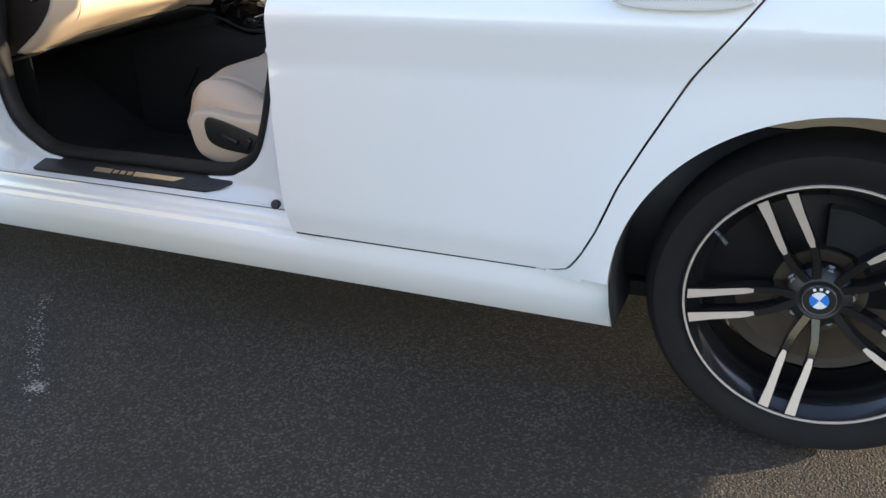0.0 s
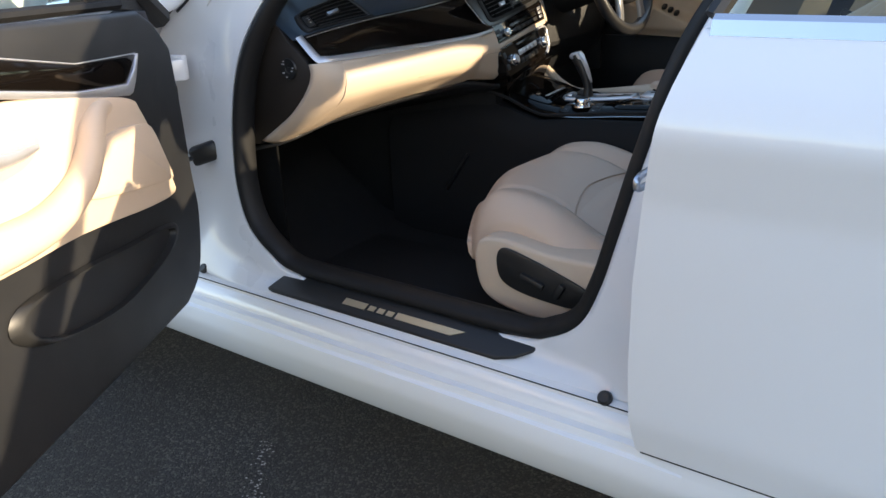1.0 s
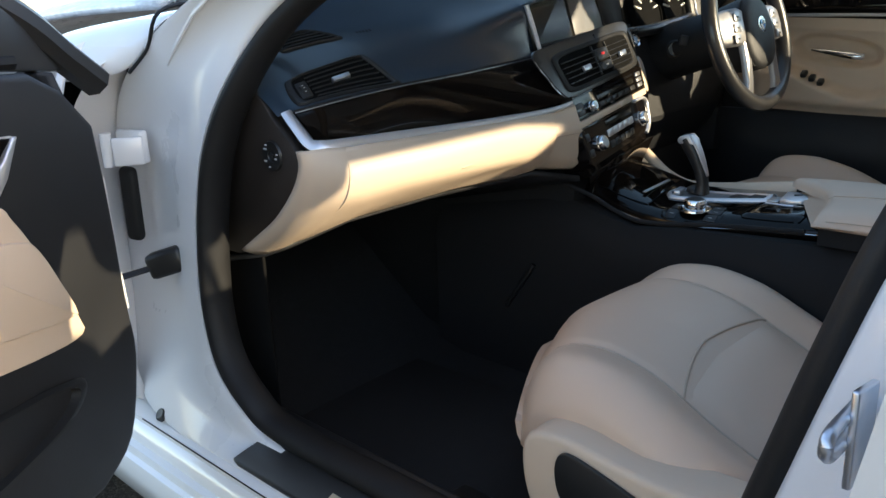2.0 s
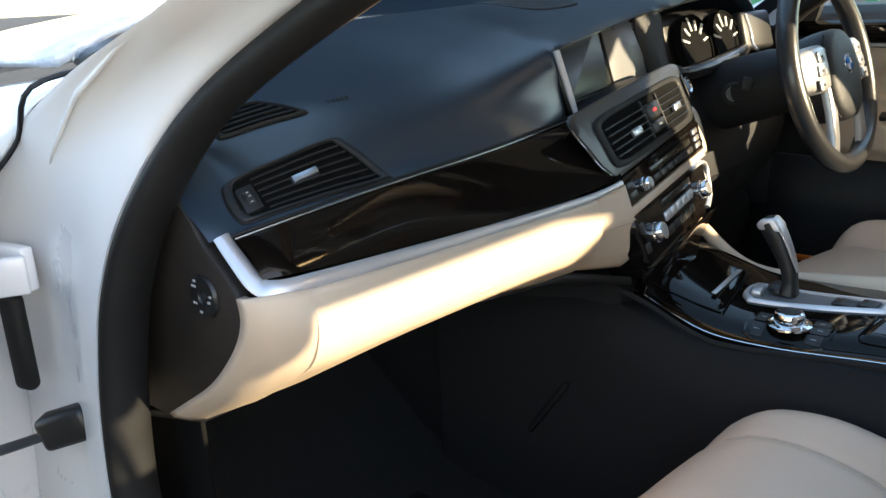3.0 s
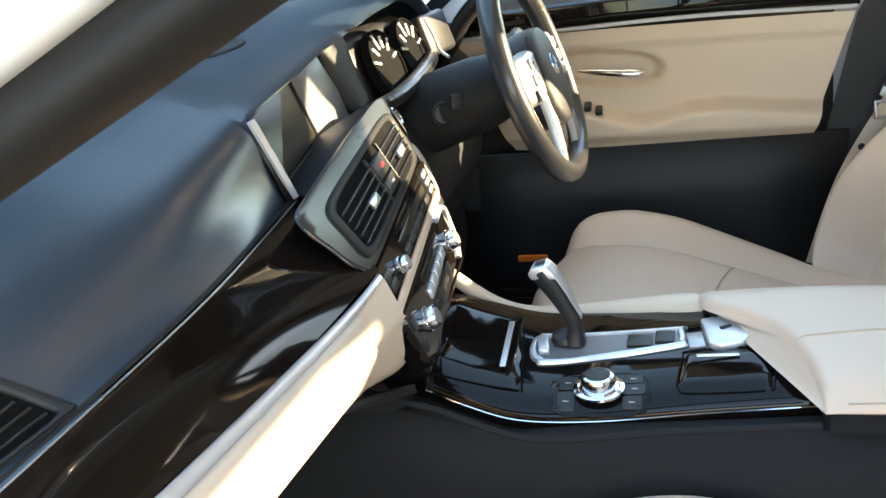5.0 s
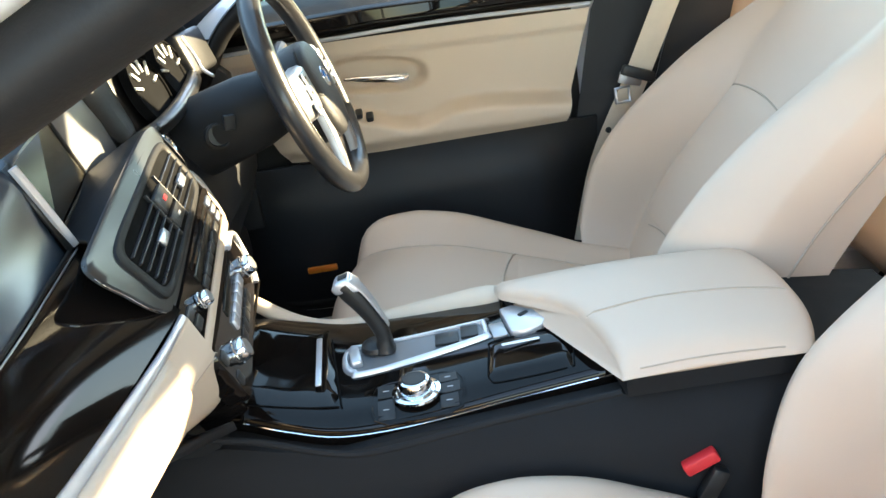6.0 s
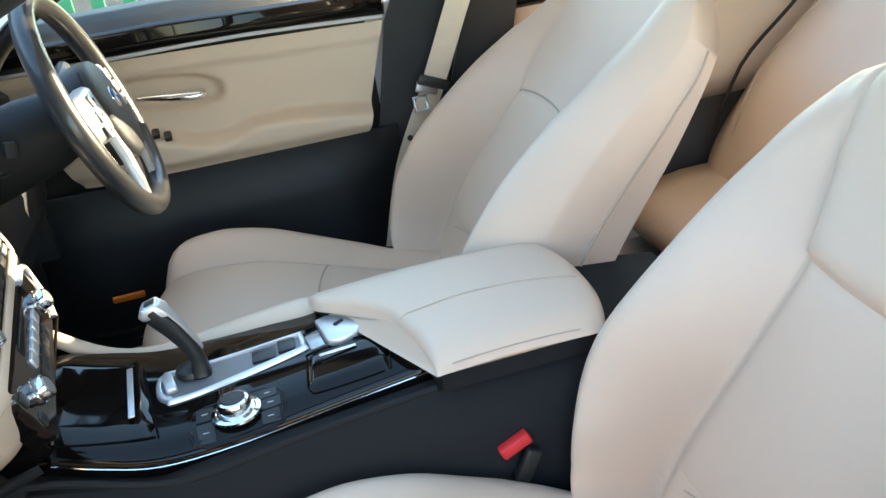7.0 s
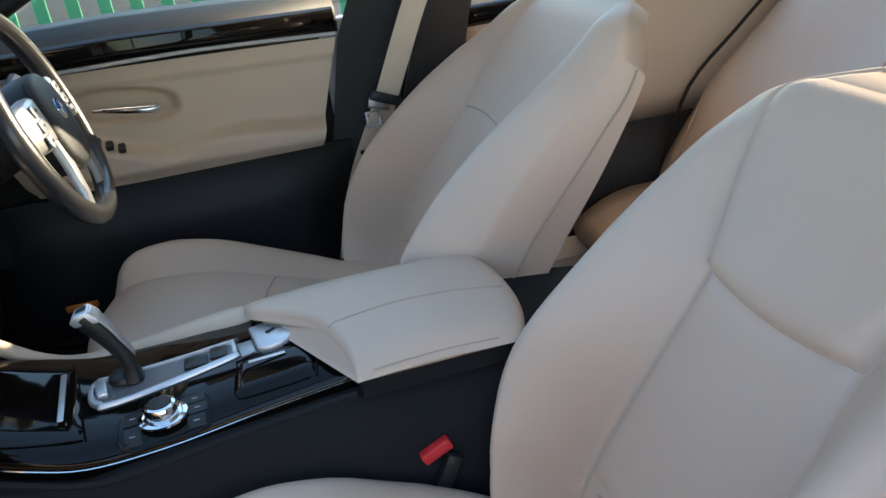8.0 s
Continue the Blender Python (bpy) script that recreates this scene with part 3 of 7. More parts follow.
for s in (1, -1):
    f = (lambda q: Vector(q)) if s > 0 else far
    part("roof_rail", loft([[f(q) for q in r] for r in (
        ((-1.30, 0.35, 1.36), (-1.28, 0.38, 1.41), (-1.28, 0.44, 1.38)), ((-0.9, 0.352, 1.400), (-0.9, 0.385, 1.43), (-0.9, 0.45, 1.412)),
        ((-0.4, 0.35, 1.396), (-0.4, 0.385, 1.42), (-0.4, 0.45, 1.405)), ((0.05, 0.33, 1.32), (0.05, 0.37, 1.37), (0.05, 0.45, 1.35)))], closed=True), PAINT, car)
    part("rear_pillar", loft([[f(q) for q in r] for r in (
        ((-0.17, 0.345, 1.385), (0.22, 0.42, 1.395)), ((-0.04, 0.27, 1.20), (0.42, 0.37, 1.30)), ((0.06, 0.17, 1.05), (0.64, 0.29, 1.18)), ((0.10, 0.085, 0.955), (0.90, 0.13, 1.06)))], closed=False),
         PAINT, car, "white rear pillar", solid=0.03)
    w = part("rear_door_window", pane([f(q) for q in ((-1.075, 0.12, 0.958), (-0.02, 0.12, 0.958), (-0.10, 0.345, 1.355), (-0.955, 0.355, 1.375))], 6), GLASS, car, "clear rear side window")
    w.visible_shadow = False
    part("window_strip", loft([[f((x, y, z)) for y, z in ((0.078, 0.948), (0.084, 0.966), (0.094, 0.972), (0.108, 0.966), (0.108, 0.950))] for x in (-1.075, -0.7, -0.3, 0.06)], caps=True), CHROME, car, "chrome strip along the window")
    part("window_frame", tube([f(q) for q in spline([(-1.085, 0.118, 0.965), (-1.03, 0.20, 1.10), (-0.965, 0.350, 1.380), (-0.5, 0.360, 1.395), (-0.10, 0.345, 1.368), (-0.02, 0.12, 0.965)], 6)], 0.013, 8), PLAST, car, "black window frame")
w = part("driver_window", pane([far(q) for q in ((-1.98, 0.17, 1.0), (-1.12, 0.15, 0.985), (-1.0, 0.36, 1.33), (-1.35, 0.36, 1.30))], 6), GLASS, car, "clear driver's window")
w.visible_shadow = False
part("boot_lid", grid(lambda u, v: Vector((0.45 + 0.65 * u, 0.12 + 1.62 * v, 1.105 - 0.04 * u + 0.03 * math.sin(math.pi * v))), 6, 8), PAINT, car, "white boot lid", solid=0.02)
part("tail", grid(lambda u, v: Vector((1.0 + 0.12 * math.sin(math.pi * v), 0.10 + 1.66 * v, 0.36 + 0.72 * u)), 6, 10), PAINT, car, solid=0.02)
w = part("rear_window", pane([(0.0, 0.46, 1.40), (0.0, 1.40, 1.40), (0.56, 1.46, 1.125), (0.56, 0.40, 1.125)], 6, 0.03, (0.5, 0, 0.8)), GLASS, car, "clear rear window")
w.visible_shadow = False
part("parcel_shelf", box(pose(0.15, MID, 0.98), (0.75, 1.34, 0.03), 0.01), SOFT, car)


def flank_far():
    rows = []
    for i in range(31):
        x = -2.28 + 3.28 * i / 30
        rows.append([far((x, flank(x + 9, z), z)) for z, _ in FLANK])
    return loft(rows, closed=False)


part("far_side", flank_far(), PAINT, car, solid=0.01)


# ---- wheels ----
def wheel(hub, out, detail):
    """hub: the centre of the rim's outer face; out: the way out of the car."""
    c, o = Vector(hub), Vector(out)
    w = part("wheel", lathe(c, o, [(0.2405, 0.004), (0.250, -0.004), (0.279, 0.012), (0.301, 0.010), (0.315, -0.008), (0.3235, -0.03), (0.3245, -0.12), (0.320, -0.20), (0.30, -0.225), (0.24, -0.22)], 72),
             TYRE, car, "black tyre on a black and machined alloy rim")
    part("rim", lathe(c, o, [(0.2412, 0.002), (0.2430, 0.005), (0.2456, 0.005), (0.2468, 0.001)], 96), SPOKE, w, "thin machined rim edge")
    part("rim_barrel", lathe(c, o, [(0.2422, 0.002), (0.234, -0.012), (0.228, -0.02), (0.216, -0.035), (0.211, -0.075), (0.206, -0.18)], 72), GLOSSRIM, w, "gloss black rim barrel")
    if not detail:
        part("rim_face", lathe(c, o, [(0.0, -0.02), (0.10, -0.03), (0.24, -0.01)], 40), GLOSSRIM, w)
        return w
    x, z = Vector((1, 0, 0)), Vector((0, 0, 1))

    def polar(r, a, h):
        return c + (x * math.cos(radians(a)) + z * math.sin(radians(a))) * r + o * h
    for k in range(5):
        a0 = 187 + 72 * k
        for s in (-1, 1):
            # inner black blade, outer machined blade; both boxes swept along a slightly bent line
            line = [(0.035, 9.0, -0.050, 0.0095), (0.06, 13.0, -0.043, 0.0090), (0.085, 14.0, -0.035, 0.0085), (0.11, 12.6, -0.028, 0.0085), (0.15, 9.8, -0.018, 0.0085), (0.195, 7.4, -0.008, 0.0092), (0.238, 6.3, 0.002, 0.0115)]
            rings = []
            for r, da, h, wd in line:
                q = polar(r, a0 + s * da, h)
                t = (polar(r, a0 + s * da + 1, h) - polar(r, a0 + s * da - 1, h)).normalized()
                rings.append([q - t * wd, q - t * wd * 0.8 + o * 0.003, q + t * wd * 0.8 + o * 0.003, q + t * wd, q + t * wd * 0.7 - o * 0.035, q - t * wd * 0.7 - o * 0.035])
            part("spoke", loft(rings, caps=True), GLOSSRIM, w, "gloss black spoke")
            face = []
            for r, da, h, wd in ((0.118, 12.0, -0.0223, 0.0045), (0.132, 11.0, -0.0188, 0.0072), (0.15, 9.8, -0.0144, 0.0078), (0.195, 7.4, -0.0044, 0.0090), (0.2365, 6.3, 0.0055, 0.0113)):
                q = polar(r, a0 + s * da, h)
                t = (polar(r, a0 + s * da + 1, h) - polar(r, a0 + s * da - 1, h)).normalized()
                face.append([q - t * wd * 0.86, q + t * wd * 0.86, q + t * wd * 0.86 - o * 0.002, q - t * wd * 0.86 - o * 0.002])
            part("spoke_face", loft(face, caps=True), SPOKE, w, "machined silver spoke tip", angle=20)
    m = c - o * 0.030
    part("hub", lathe(m, o, [(0.062, -0.05), (0.062, -0.028), (0.052, -0.018), (0.040, -0.014), (0.036, -0.016), (0.0, -0.016)], 40), PLAST, w, "black hub")
    part("badge_ring", lathe(m, o, [(0.0178, -0.012), (0.018, -0.0105), (0.030, -0.0105), (0.033, -0.014)], 40), PLAST, w)
    for a in (62, 90, 118):
        part("badge_bar", box(Matrix.Translation(polar(0.024, a, -0.0400)) @ pose(0, 0, 0, 0, 90 - a, 0), (0.0055, 0.0012, 0.0055), 0.0004), WHITE, w)
    part("badge_rim", ring_tube(m - o * 0.0105, o, 0.0302, 0.0010, 40, 6), CHROME, w)
    for k in range(4):
        arc = [m - o * 0.011] + [polar(0.0175, 45 + 12 + 90 * k + 90 * i / 8, -0.041) for i in range(9)]
        part("badge_quarter", prism(arc, o * 0.001), BLUE if k % 2 else WHITE, w, "blue enamel quarter" if k % 2 else "white enamel quarter", smooth=False)
    for k in range(5):
        part("wheel_bolt", lathe(polar(0.056, 187 + 36 + 72 * k, -0.06), o, [(0.0, 0.006), (0.007, 0.006), (0.008, 0.0), (0.012, -0.004)], 6), STEEL, w, smooth=False)
    part("valve", merged(tube([polar(0.225, 150, -0.04), polar(0.205, 150, -0.018)], [0.005, 0.004], 8)), STEEL, w, "steel valve stem")
    part("brake_disc", lathe(c, o, [(0.06, -0.09), (0.085, -0.085), (0.09, -0.10), (0.160, -0.10), (0.162, -0.125), (0.06, -0.125)], 56), DISC, w, "brown rusty brake disc")
    part("brake_caliper", loft([[polar(r, a, h) for r, h in ((0.10, -0.075), (0.175, -0.075), (0.185, -0.10), (0.175, -0.14), (0.10, -0.14))] for a in (35, 50, 65, 80, 92)], caps=True), UNDER, w, "dark brake caliper")
    part("dust_shield", lathe(c, o, [(0.05, -0.15), (0.19, -0.15), (0.205, -0.14)], 40), DISC, w)
    return w


wheel(AXLE, (0, -1, 0), True)
wheel(far(AXLE), (0, 1, 0), False)
wheel((-2.968, 0.085, 0.3245), (0, -1, 0), False)
wheel((-2.968, 2 * MID - 0.085, 0.3245), (0, 1, 0), False)
part("wheel_arch_liner", loft([[Vector((-0.006 + 0.400 * math.cos(a), y, 0.335 + 0.378 * math.sin(a))) for a in (math.pi * (-0.08 + 1.16 * i / 30) for i in range(31))] for y in (0.055, 0.12, 0.40)], closed=False),
     UNDER, car, "black wheel arch liner", solid=0.004)
part("wheel_well", grid(lambda u, v: Vector((-0.42 + 0.84 * u, 0.42, 0.2 + 0.55 * v)), 3, 3), UNDER, car, solid=0.004)


# ---- dashboard ----
dash = thing("dashboard", (-2.1, MID, 0.66), "black soft-touch dashboard with dark gloss trim and a beige glovebox", "dashboard")

TOP = [(0.246, [(-2.36, 0.970), (-2.25, 0.975), (-2.13, 0.962), (-2.08, 0.950), (-2.035, 0.928), (-1.995, 0.905), (-1.972, 0.888)]),
       (0.27, [(-2.38, 0.990), (-2.25, 0.995), (-2.12, 0.978), (-2.065, 0.962), (-2.02, 0.936), (-1.982, 0.910), (-1.957, 0.894)]),
       (0.32, [(-2.40, 1.010), (-2.25, 1.015), (-2.10, 0.991), (-2.045, 0.974), (-2.00, 0.946), (-1.960, 0.914), (-1.935, 0.903)]),
       (0.43, [(-2.42, 1.040), (-2.25, 1.035), (-2.09, 1.004), (-2.025, 0.986), (-1.980, 0.957), (-1.943, 0.922), (-1.923, 0.912)]),
       (0.60, [(-2.45, 1.055), (-2.25, 1.050), (-2.10, 1.018), (-2.03, 0.998), (-1.984, 0.972), (-1.952, 0.936), (-1.933, 0.917)]),
       (0.72, [(-2.46, 1.060), (-2.25, 1.062), (-2.10, 1.036), (-2.03, 1.017), (-1.983, 0.993), (-1.960, 0.949), (-1.944, 0.922)]),
       (0.812, [(-2.46, 1.060), (-2.25, 1.070), (-2.10, 1.052), (-2.03, 1.034), (-1.982, 1.012), (-1.967, 0.962), (-1.957, 0.926)])]



def smooth_sheet(stations, n=5):
    """A sheet through profiles of (x, z) at stations along y, smoothed both ways."""
    cols = [spline([(prof[i][0], y, prof[i][1]) for y, prof in stations], n) for i in range(len(stations[0][1]))]
    return loft([spline(list(row), n) for row in zip(*cols)], closed=False)


dash_skin = smooth_sheet(TOP)
skin_tree = BVHTree.FromBMesh(dash_skin)
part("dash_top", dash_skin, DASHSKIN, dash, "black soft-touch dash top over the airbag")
# the hood over the display and the instruments
dash_hood = smooth_sheet((
    (0.812, [(-2.46, 1.06), (-2.25, 1.070), (-2.10, 1.052), (-2.03, 1.034), (-1.982, 1.012), (-1.990, 1.006)]),
    (0.85, [(-2.46, 1.06), (-2.25, 1.073), (-2.10, 1.057), (-2.04, 1.042), (-1.984, 1.022), (-2.000, 1.014)]),
    (0.95, [(-2.46, 1.06), (-2.25, 1.077), (-2.10, 1.063), (-2.04, 1.052), (-1.990, 1.034), (-2.010, 1.026)]),
    (1.05, [(-2.46, 1.06), (-2.25, 1.080), (-2.10, 1.070), (-2.04, 1.061), (-1.996, 1.047), (-2.018, 1.038)]),
    (1.19, [(-2.46, 1.06), (-2.25, 1.085), (-2.10, 1.082), (-2.04, 1.075), (-2.000, 1.060), (-2.022, 1.050)]),
    (1.33, [(-2.46, 1.06), (-2.25, 1.088), (-2.10, 1.090), (-2.04, 1.085), (-2.000, 1.072), (-2.022, 1.062)]),
    (1.48, [(-2.46, 1.04), (-2.25, 1.080), (-2.10, 1.084), (-2.04, 1.078), (-2.000, 1.066), (-2.022, 1.056)]),
    (1.62, [(-2.42, 1.00), (-2.25, 1.01), (-2.13, 1.0), (-2.06, 0.985), (-2.0, 0.96), (-2.01, 0.95)])))
hood_tree = BVHTree.FromBMesh(dash_hood)
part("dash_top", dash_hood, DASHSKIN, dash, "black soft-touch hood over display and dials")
# flat oval cover let into the hood
_oval = spline([(-2.305, 1.035, 0), (-2.245, 0.980, 0), (-2.177, 0.959, 0), (-2.122, 0.957, 0), (-2.099, 0.992, 0), (-2.101, 1.055, 0), (-2.180, 1.092, 0), (-2.255, 1.098, 0)], 5, True)
_oc = sum(_oval, Vector()) / len(_oval)


def on_hood(q, h):
    return hood_tree.ray_cast(Vector((q.x, q.y, 1.3)), Vector((0, 0, -1)))[0] + Vector((0, 0, h))


oval = part("dash_cover", loft([[on_hood(_oc + (q - _oc) * k, h) for q in _oval] for k, h in ((1.0, 0.0002), (0.985, 0.0022), (0.96, 0.0024), (0.9, 0.0010), (0.6, 0.0010), (0.3, 0.0010), (0.02, 0.0010))]), PLAST, dash, "flat black oval cover in the hood", angle=60)
part("cover_gap", tube([on_hood(q, 0.0004) for q in _oval + _oval[:1]], 0.0010, 6), RUBBER, oval)

for i in range(5):
    part("airbag_mark", box(pose(-2.030 + 0.0006 * i, 0.452 + 0.0062 * i, 0.9898 + 0.0006 * i, 4, 32, 0), (0.0045, 0.0036, 0.0012)), PLAST, dash, smooth=False)

# end cap with the airbag switch
CAP = [(-2.030, 0.930), (-2.003, 0.908), (-1.983, 0.884), (-1.955, 0.862), (-1.934, 0.842), (-1.922, 0.825), (-1.926, 0.800), (-1.950, 0.770), (-1.985, 0.738), (-2.03, 0.708), (-2.082, 0.675)]
cap = part("end_cap", chamfer(prism([Vector((x, 0.244, z)) for x, z in [(q.x, q.y) for q in spline([(a, b, 0) for a, b in CAP], 4)] + [(-2.11, 0.662), (-2.20, 0.662), (-2.20, 0.945), (-2.08, 0.945)]], (0, 0.02, 0)), 0.004),
           DARKBROWN, dash, "dark brown end cap of the dashboard")
part("airbag_switch", lathe((-1.988, 0.243, 0.832), (0, -1, 0), [(0.0, 0.001), (0.008, 0.001), (0.009, 0.003), (0.021, 0.0035), (0.0225, 0.0)], 32), PLAST, cap, "round black key switch")
part("key_slot", box(pose(-1.988, 0.2415, 0.832, 0, 30, 0), (0.008, 0.002, 0.008), 0.0005), UNDER, cap, smooth=False)
for dx, dz, w in ((-0.016, 0.012, 0.010), (-0.013, 0.019, 0.006), (-0.017, -0.010, 0.008), (-0.006, -0.020, 0.006), (0.014, -0.004, 0.006), (0.018, 0.004, 0.005)):
    part("switch_print", box(pose(-1.988 + 0.8 * dx, 0.2392, 0.832 + 0.8 * dz), (0.7 * w, 0.0008, 0.0022)), GREYPRINT, cap, smooth=False)

# dark gloss trim: a bowed band that runs into the centre stack
WOOD_T = [(-1.9440, 0.2560, 0.8935), (-1.931, 0.33, 0.9030), (-1.9225, 0.45, 0.9122), (-1.9275, 0.62, 0.9172), (-1.949, 0.822, 0.9250)]
WOOD_B = [(-1.9130, 0.2600, 0.8590), (-1.895, 0.33, 0.8575), (-1.8825, 0.45, 0.8538), (-1.8700, 0.62, 0.8482), (-1.860, 0.800, 0.8525)]
_t, _b = spline(WOOD_T, 10), spline(WOOD_B, 10)


def wood_row(a, b):
    n = (b - a).cross(Vector((0, 1, 0))).normalized()
    n = n if n.x > 0 else -n
    row = [a + Vector((-0.010, 0, -0.002)), a + Vector((-0.003, 0, 0.0012))]
    return row + [a.lerp(b, i / 14) + n * (0.010 * (i / 14) * (1 - i / 14)) for i in range(15)] + [b + Vector((-0.010, 0, 0.002))]


gloss_trim = part("gloss_trim", loft([wood_row(a, b) for a, b in zip(_t, _b)], closed=False), GLOSS, dash, "dark gloss wood trim", angle=28)
part("trim_gap", tube([q + Vector((-0.004, 0, 0.002)) for q in _t], 0.0022, 6), RUBBER, dash, "dark gap over the trim")
part("trim_line", tube([q + Vector((0.0012, 0, 0.0006)) for q in _t], 0.0009, 6), SATIN, gloss_trim, "thin bright line along the trim")
_sil = spline([(-1.958, 0.2505, 0.8955), (-1.936, 0.252, 0.874), (-1.915, 0.2555, 0.8545), (-1.900, 0.268, 0.8500), (-1.892, 0.31, 0.8495), (-1.883, 0.40, 0.8478), (-1.872, 0.56, 0.8432), (-1.8625, 0.70, 0.8418), (-1.859, 0.755, 0.8440), (-1.8572, 0.792, 0.8485)], 6)


def ribbon(path, width, normal, thick=0.004):
    rings = []
    for i, q in enumerate(path):
        d = (path[min(i + 1, len(path) - 1)] - path[max(i - 1, 0)]).normalized()
        n = Vector(normal)
        s = d.cross(n).normalized()
        w = width(i / (len(path) - 1))
        rings.append([q - s * w, q - s * w * 0.6 + n * thick, q + s * w * 0.6 + n * thick, q + s * w, q + s * w * 0.8 - n * thick, q - s * w * 0.8 - n * thick])
    return loft(rings, caps=True)


part("silver_strip", ribbon(_sil, lambda k: interp([(0, 0.0080), (0.15, 0.0090), (0.3, 0.0094), (1, 0.0035)], k), Vector((0.80, -0.32, 0.5)).normalized(), 0.003), SILVER, dash, "satin silver strip", angle=60)

# beige lower dash in three pieces; past the glovebox it folds under along a crease
LOWER = [(0.247, [(-1.917, 0.845), (-1.914, 0.825), (-1.925, 0.800), (-1.950, 0.770), (-1.985, 0.738), (-2.03, 0.708), (-2.082, 0.675)]),
         (0.262, [(-1.906, 0.845), (-1.899, 0.822), (-1.908, 0.795), (-1.932, 0.763), (-1.968, 0.732), (-2.013, 0.703), (-2.066, 0.674)]),
         (0.295, [(-1.892, 0.843), (-1.883, 0.818), (-1.885, 0.795), (-1.898, 0.772), (-1.932, 0.747), (-1.99, 0.711), (-2.06, 0.678)]),
         (0.40, [(-1.882, 0.841), (-1.873, 0.817), (-1.872, 0.800), (-1.877, 0.785), (-1.892, 0.771), (-1.945, 0.740), (-2.03, 0.704)]),
         (0.60, [(-1.868, 0.838), (-1.862, 0.818), (-1.862, 0.800), (-1.866, 0.785), (-1.878, 0.772), (-1.93, 0.748), (-1.985, 0.720)]),
         (0.645, [(-1.866, 0.837), (-1.860, 0.818), (-1.859, 0.802), (-1.862, 0.787), (-1.873, 0.773), (-1.916, 0.754), (-1.965, 0.722)]),
         (0.725, [(-1.861, 0.837), (-1.856, 0.820), (-1.853, 0.806), (-1.853, 0.796), (-1.862, 0.774), (-1.874, 0.756), (-1.905, 0.737)]),
         (0.760, [(-1.858, 0.840), (-1.852, 0.824), (-1.848, 0.809), (-1.847, 0.797), (-1.853, 0.773), (-1.862, 0.747), (-1.882, 0.728)]),
         (0.797, [(-1.855, 0.845), (-1.849, 0.828), (-1.843, 0.811), (-1.840, 0.797), (-1.839, 0.772), (-1.840, 0.741), (-1.848, 0.720)])]


def lower_at(y):
    ys = [s[0] for s in LOWER]
    return [Vector((float(np.interp(y, ys, [s[1][i][0] for s in LOWER])), y, float(np.interp(y, ys, [s[1][i][1] for s in LOWER])))) for i in range(7)]


def lower_piece(y0, y1, n, slant=0.0):
    """A piece of the lower dash; slant swings the lower part of its far end on towards the stack."""
    rings = []
    for i in range(n + 1):
        y = y0 + (y1 - y0) * i / n
        r = spline(lower_at(y), 3)
        for j, q in enumerate(r):
            q.y += slant * (i / n) ** 2 * max(0.0, (j - 8) / (len(r) - 9))
        if i in (0, n):
            rr = [q + Vector((-0.008, 0, 0)) for q in r]
            rings += [rr, r] if i == 0 else [r, rr]
        else:
            rings.append(r)
    return loft(rings, closed=False)


part("side_trim", lower_piece(0.247, 0.2935, 6), VINYL, dash, "beige end piece of the lower dash", solid=0.01, angle=60)
glovebox = part("glovebox_lid", lower_piece(0.2965, 0.7205, 16), VINYL, dash, "beige glovebox lid", solid=0.01, angle=60)
part("knee_trim", lower_piece(0.7230, 0.797, 8, 0.070), VINYL, dash, "beige knee trim", solid=0.01, angle=60)
for y, span in ((0.295, 7), (0.7218, 4)):
    part("trim_seam", tube([q + Vector((0.0002, 0, 0)) for q in spline(lower_at(y)[:span], 4)], 0.0014, 6), RUBBER, dash, "dark seam")
part("knee_crease", tube(spline([lower_at(y)[3] + Vector((0.0002, 0, -0.0006)) for y in (0.68, 0.722, 0.76, 0.795)], 4), 0.0007, 6), SEAM, dash, "crease across the knee trim")
latch = part("glovebox_handle", chamfer(prism(spline([(-1.866, 0.500, 0.783), (-1.863, 0.545, 0.790), (-1.862, 0.592, 0.792), (-1.865, 0.575, 0.782), (-1.869, 0.530, 0.7765)], 4, True), (0.006, 0, 0.0)), 0.002, 2), VINYL, glovebox, "beige glovebox latch")
part("latch_gap", tube([(-1.8595, 0.592, 0.7935), (-1.8605, 0.545, 0.792), (-1.8635, 0.500, 0.7845)], 0.0010, 6), SEAM, latch)
part("dash_underside", loft([[lower_at(y)[6] + Vector((0.004, 0, -0.002)), Vector((-2.3, y, 0.61))] for y in (0.26, 0.30, 0.40, 0.60, 0.645, 0.725, 0.797)], closed=False), SOFT, dash, "black panel under the dash", solid=0.01)
part("dash_core", box(pose(-2.25, MID, 0.84), (0.36, 1.34, 0.22), 0.02), SOFT, dash)


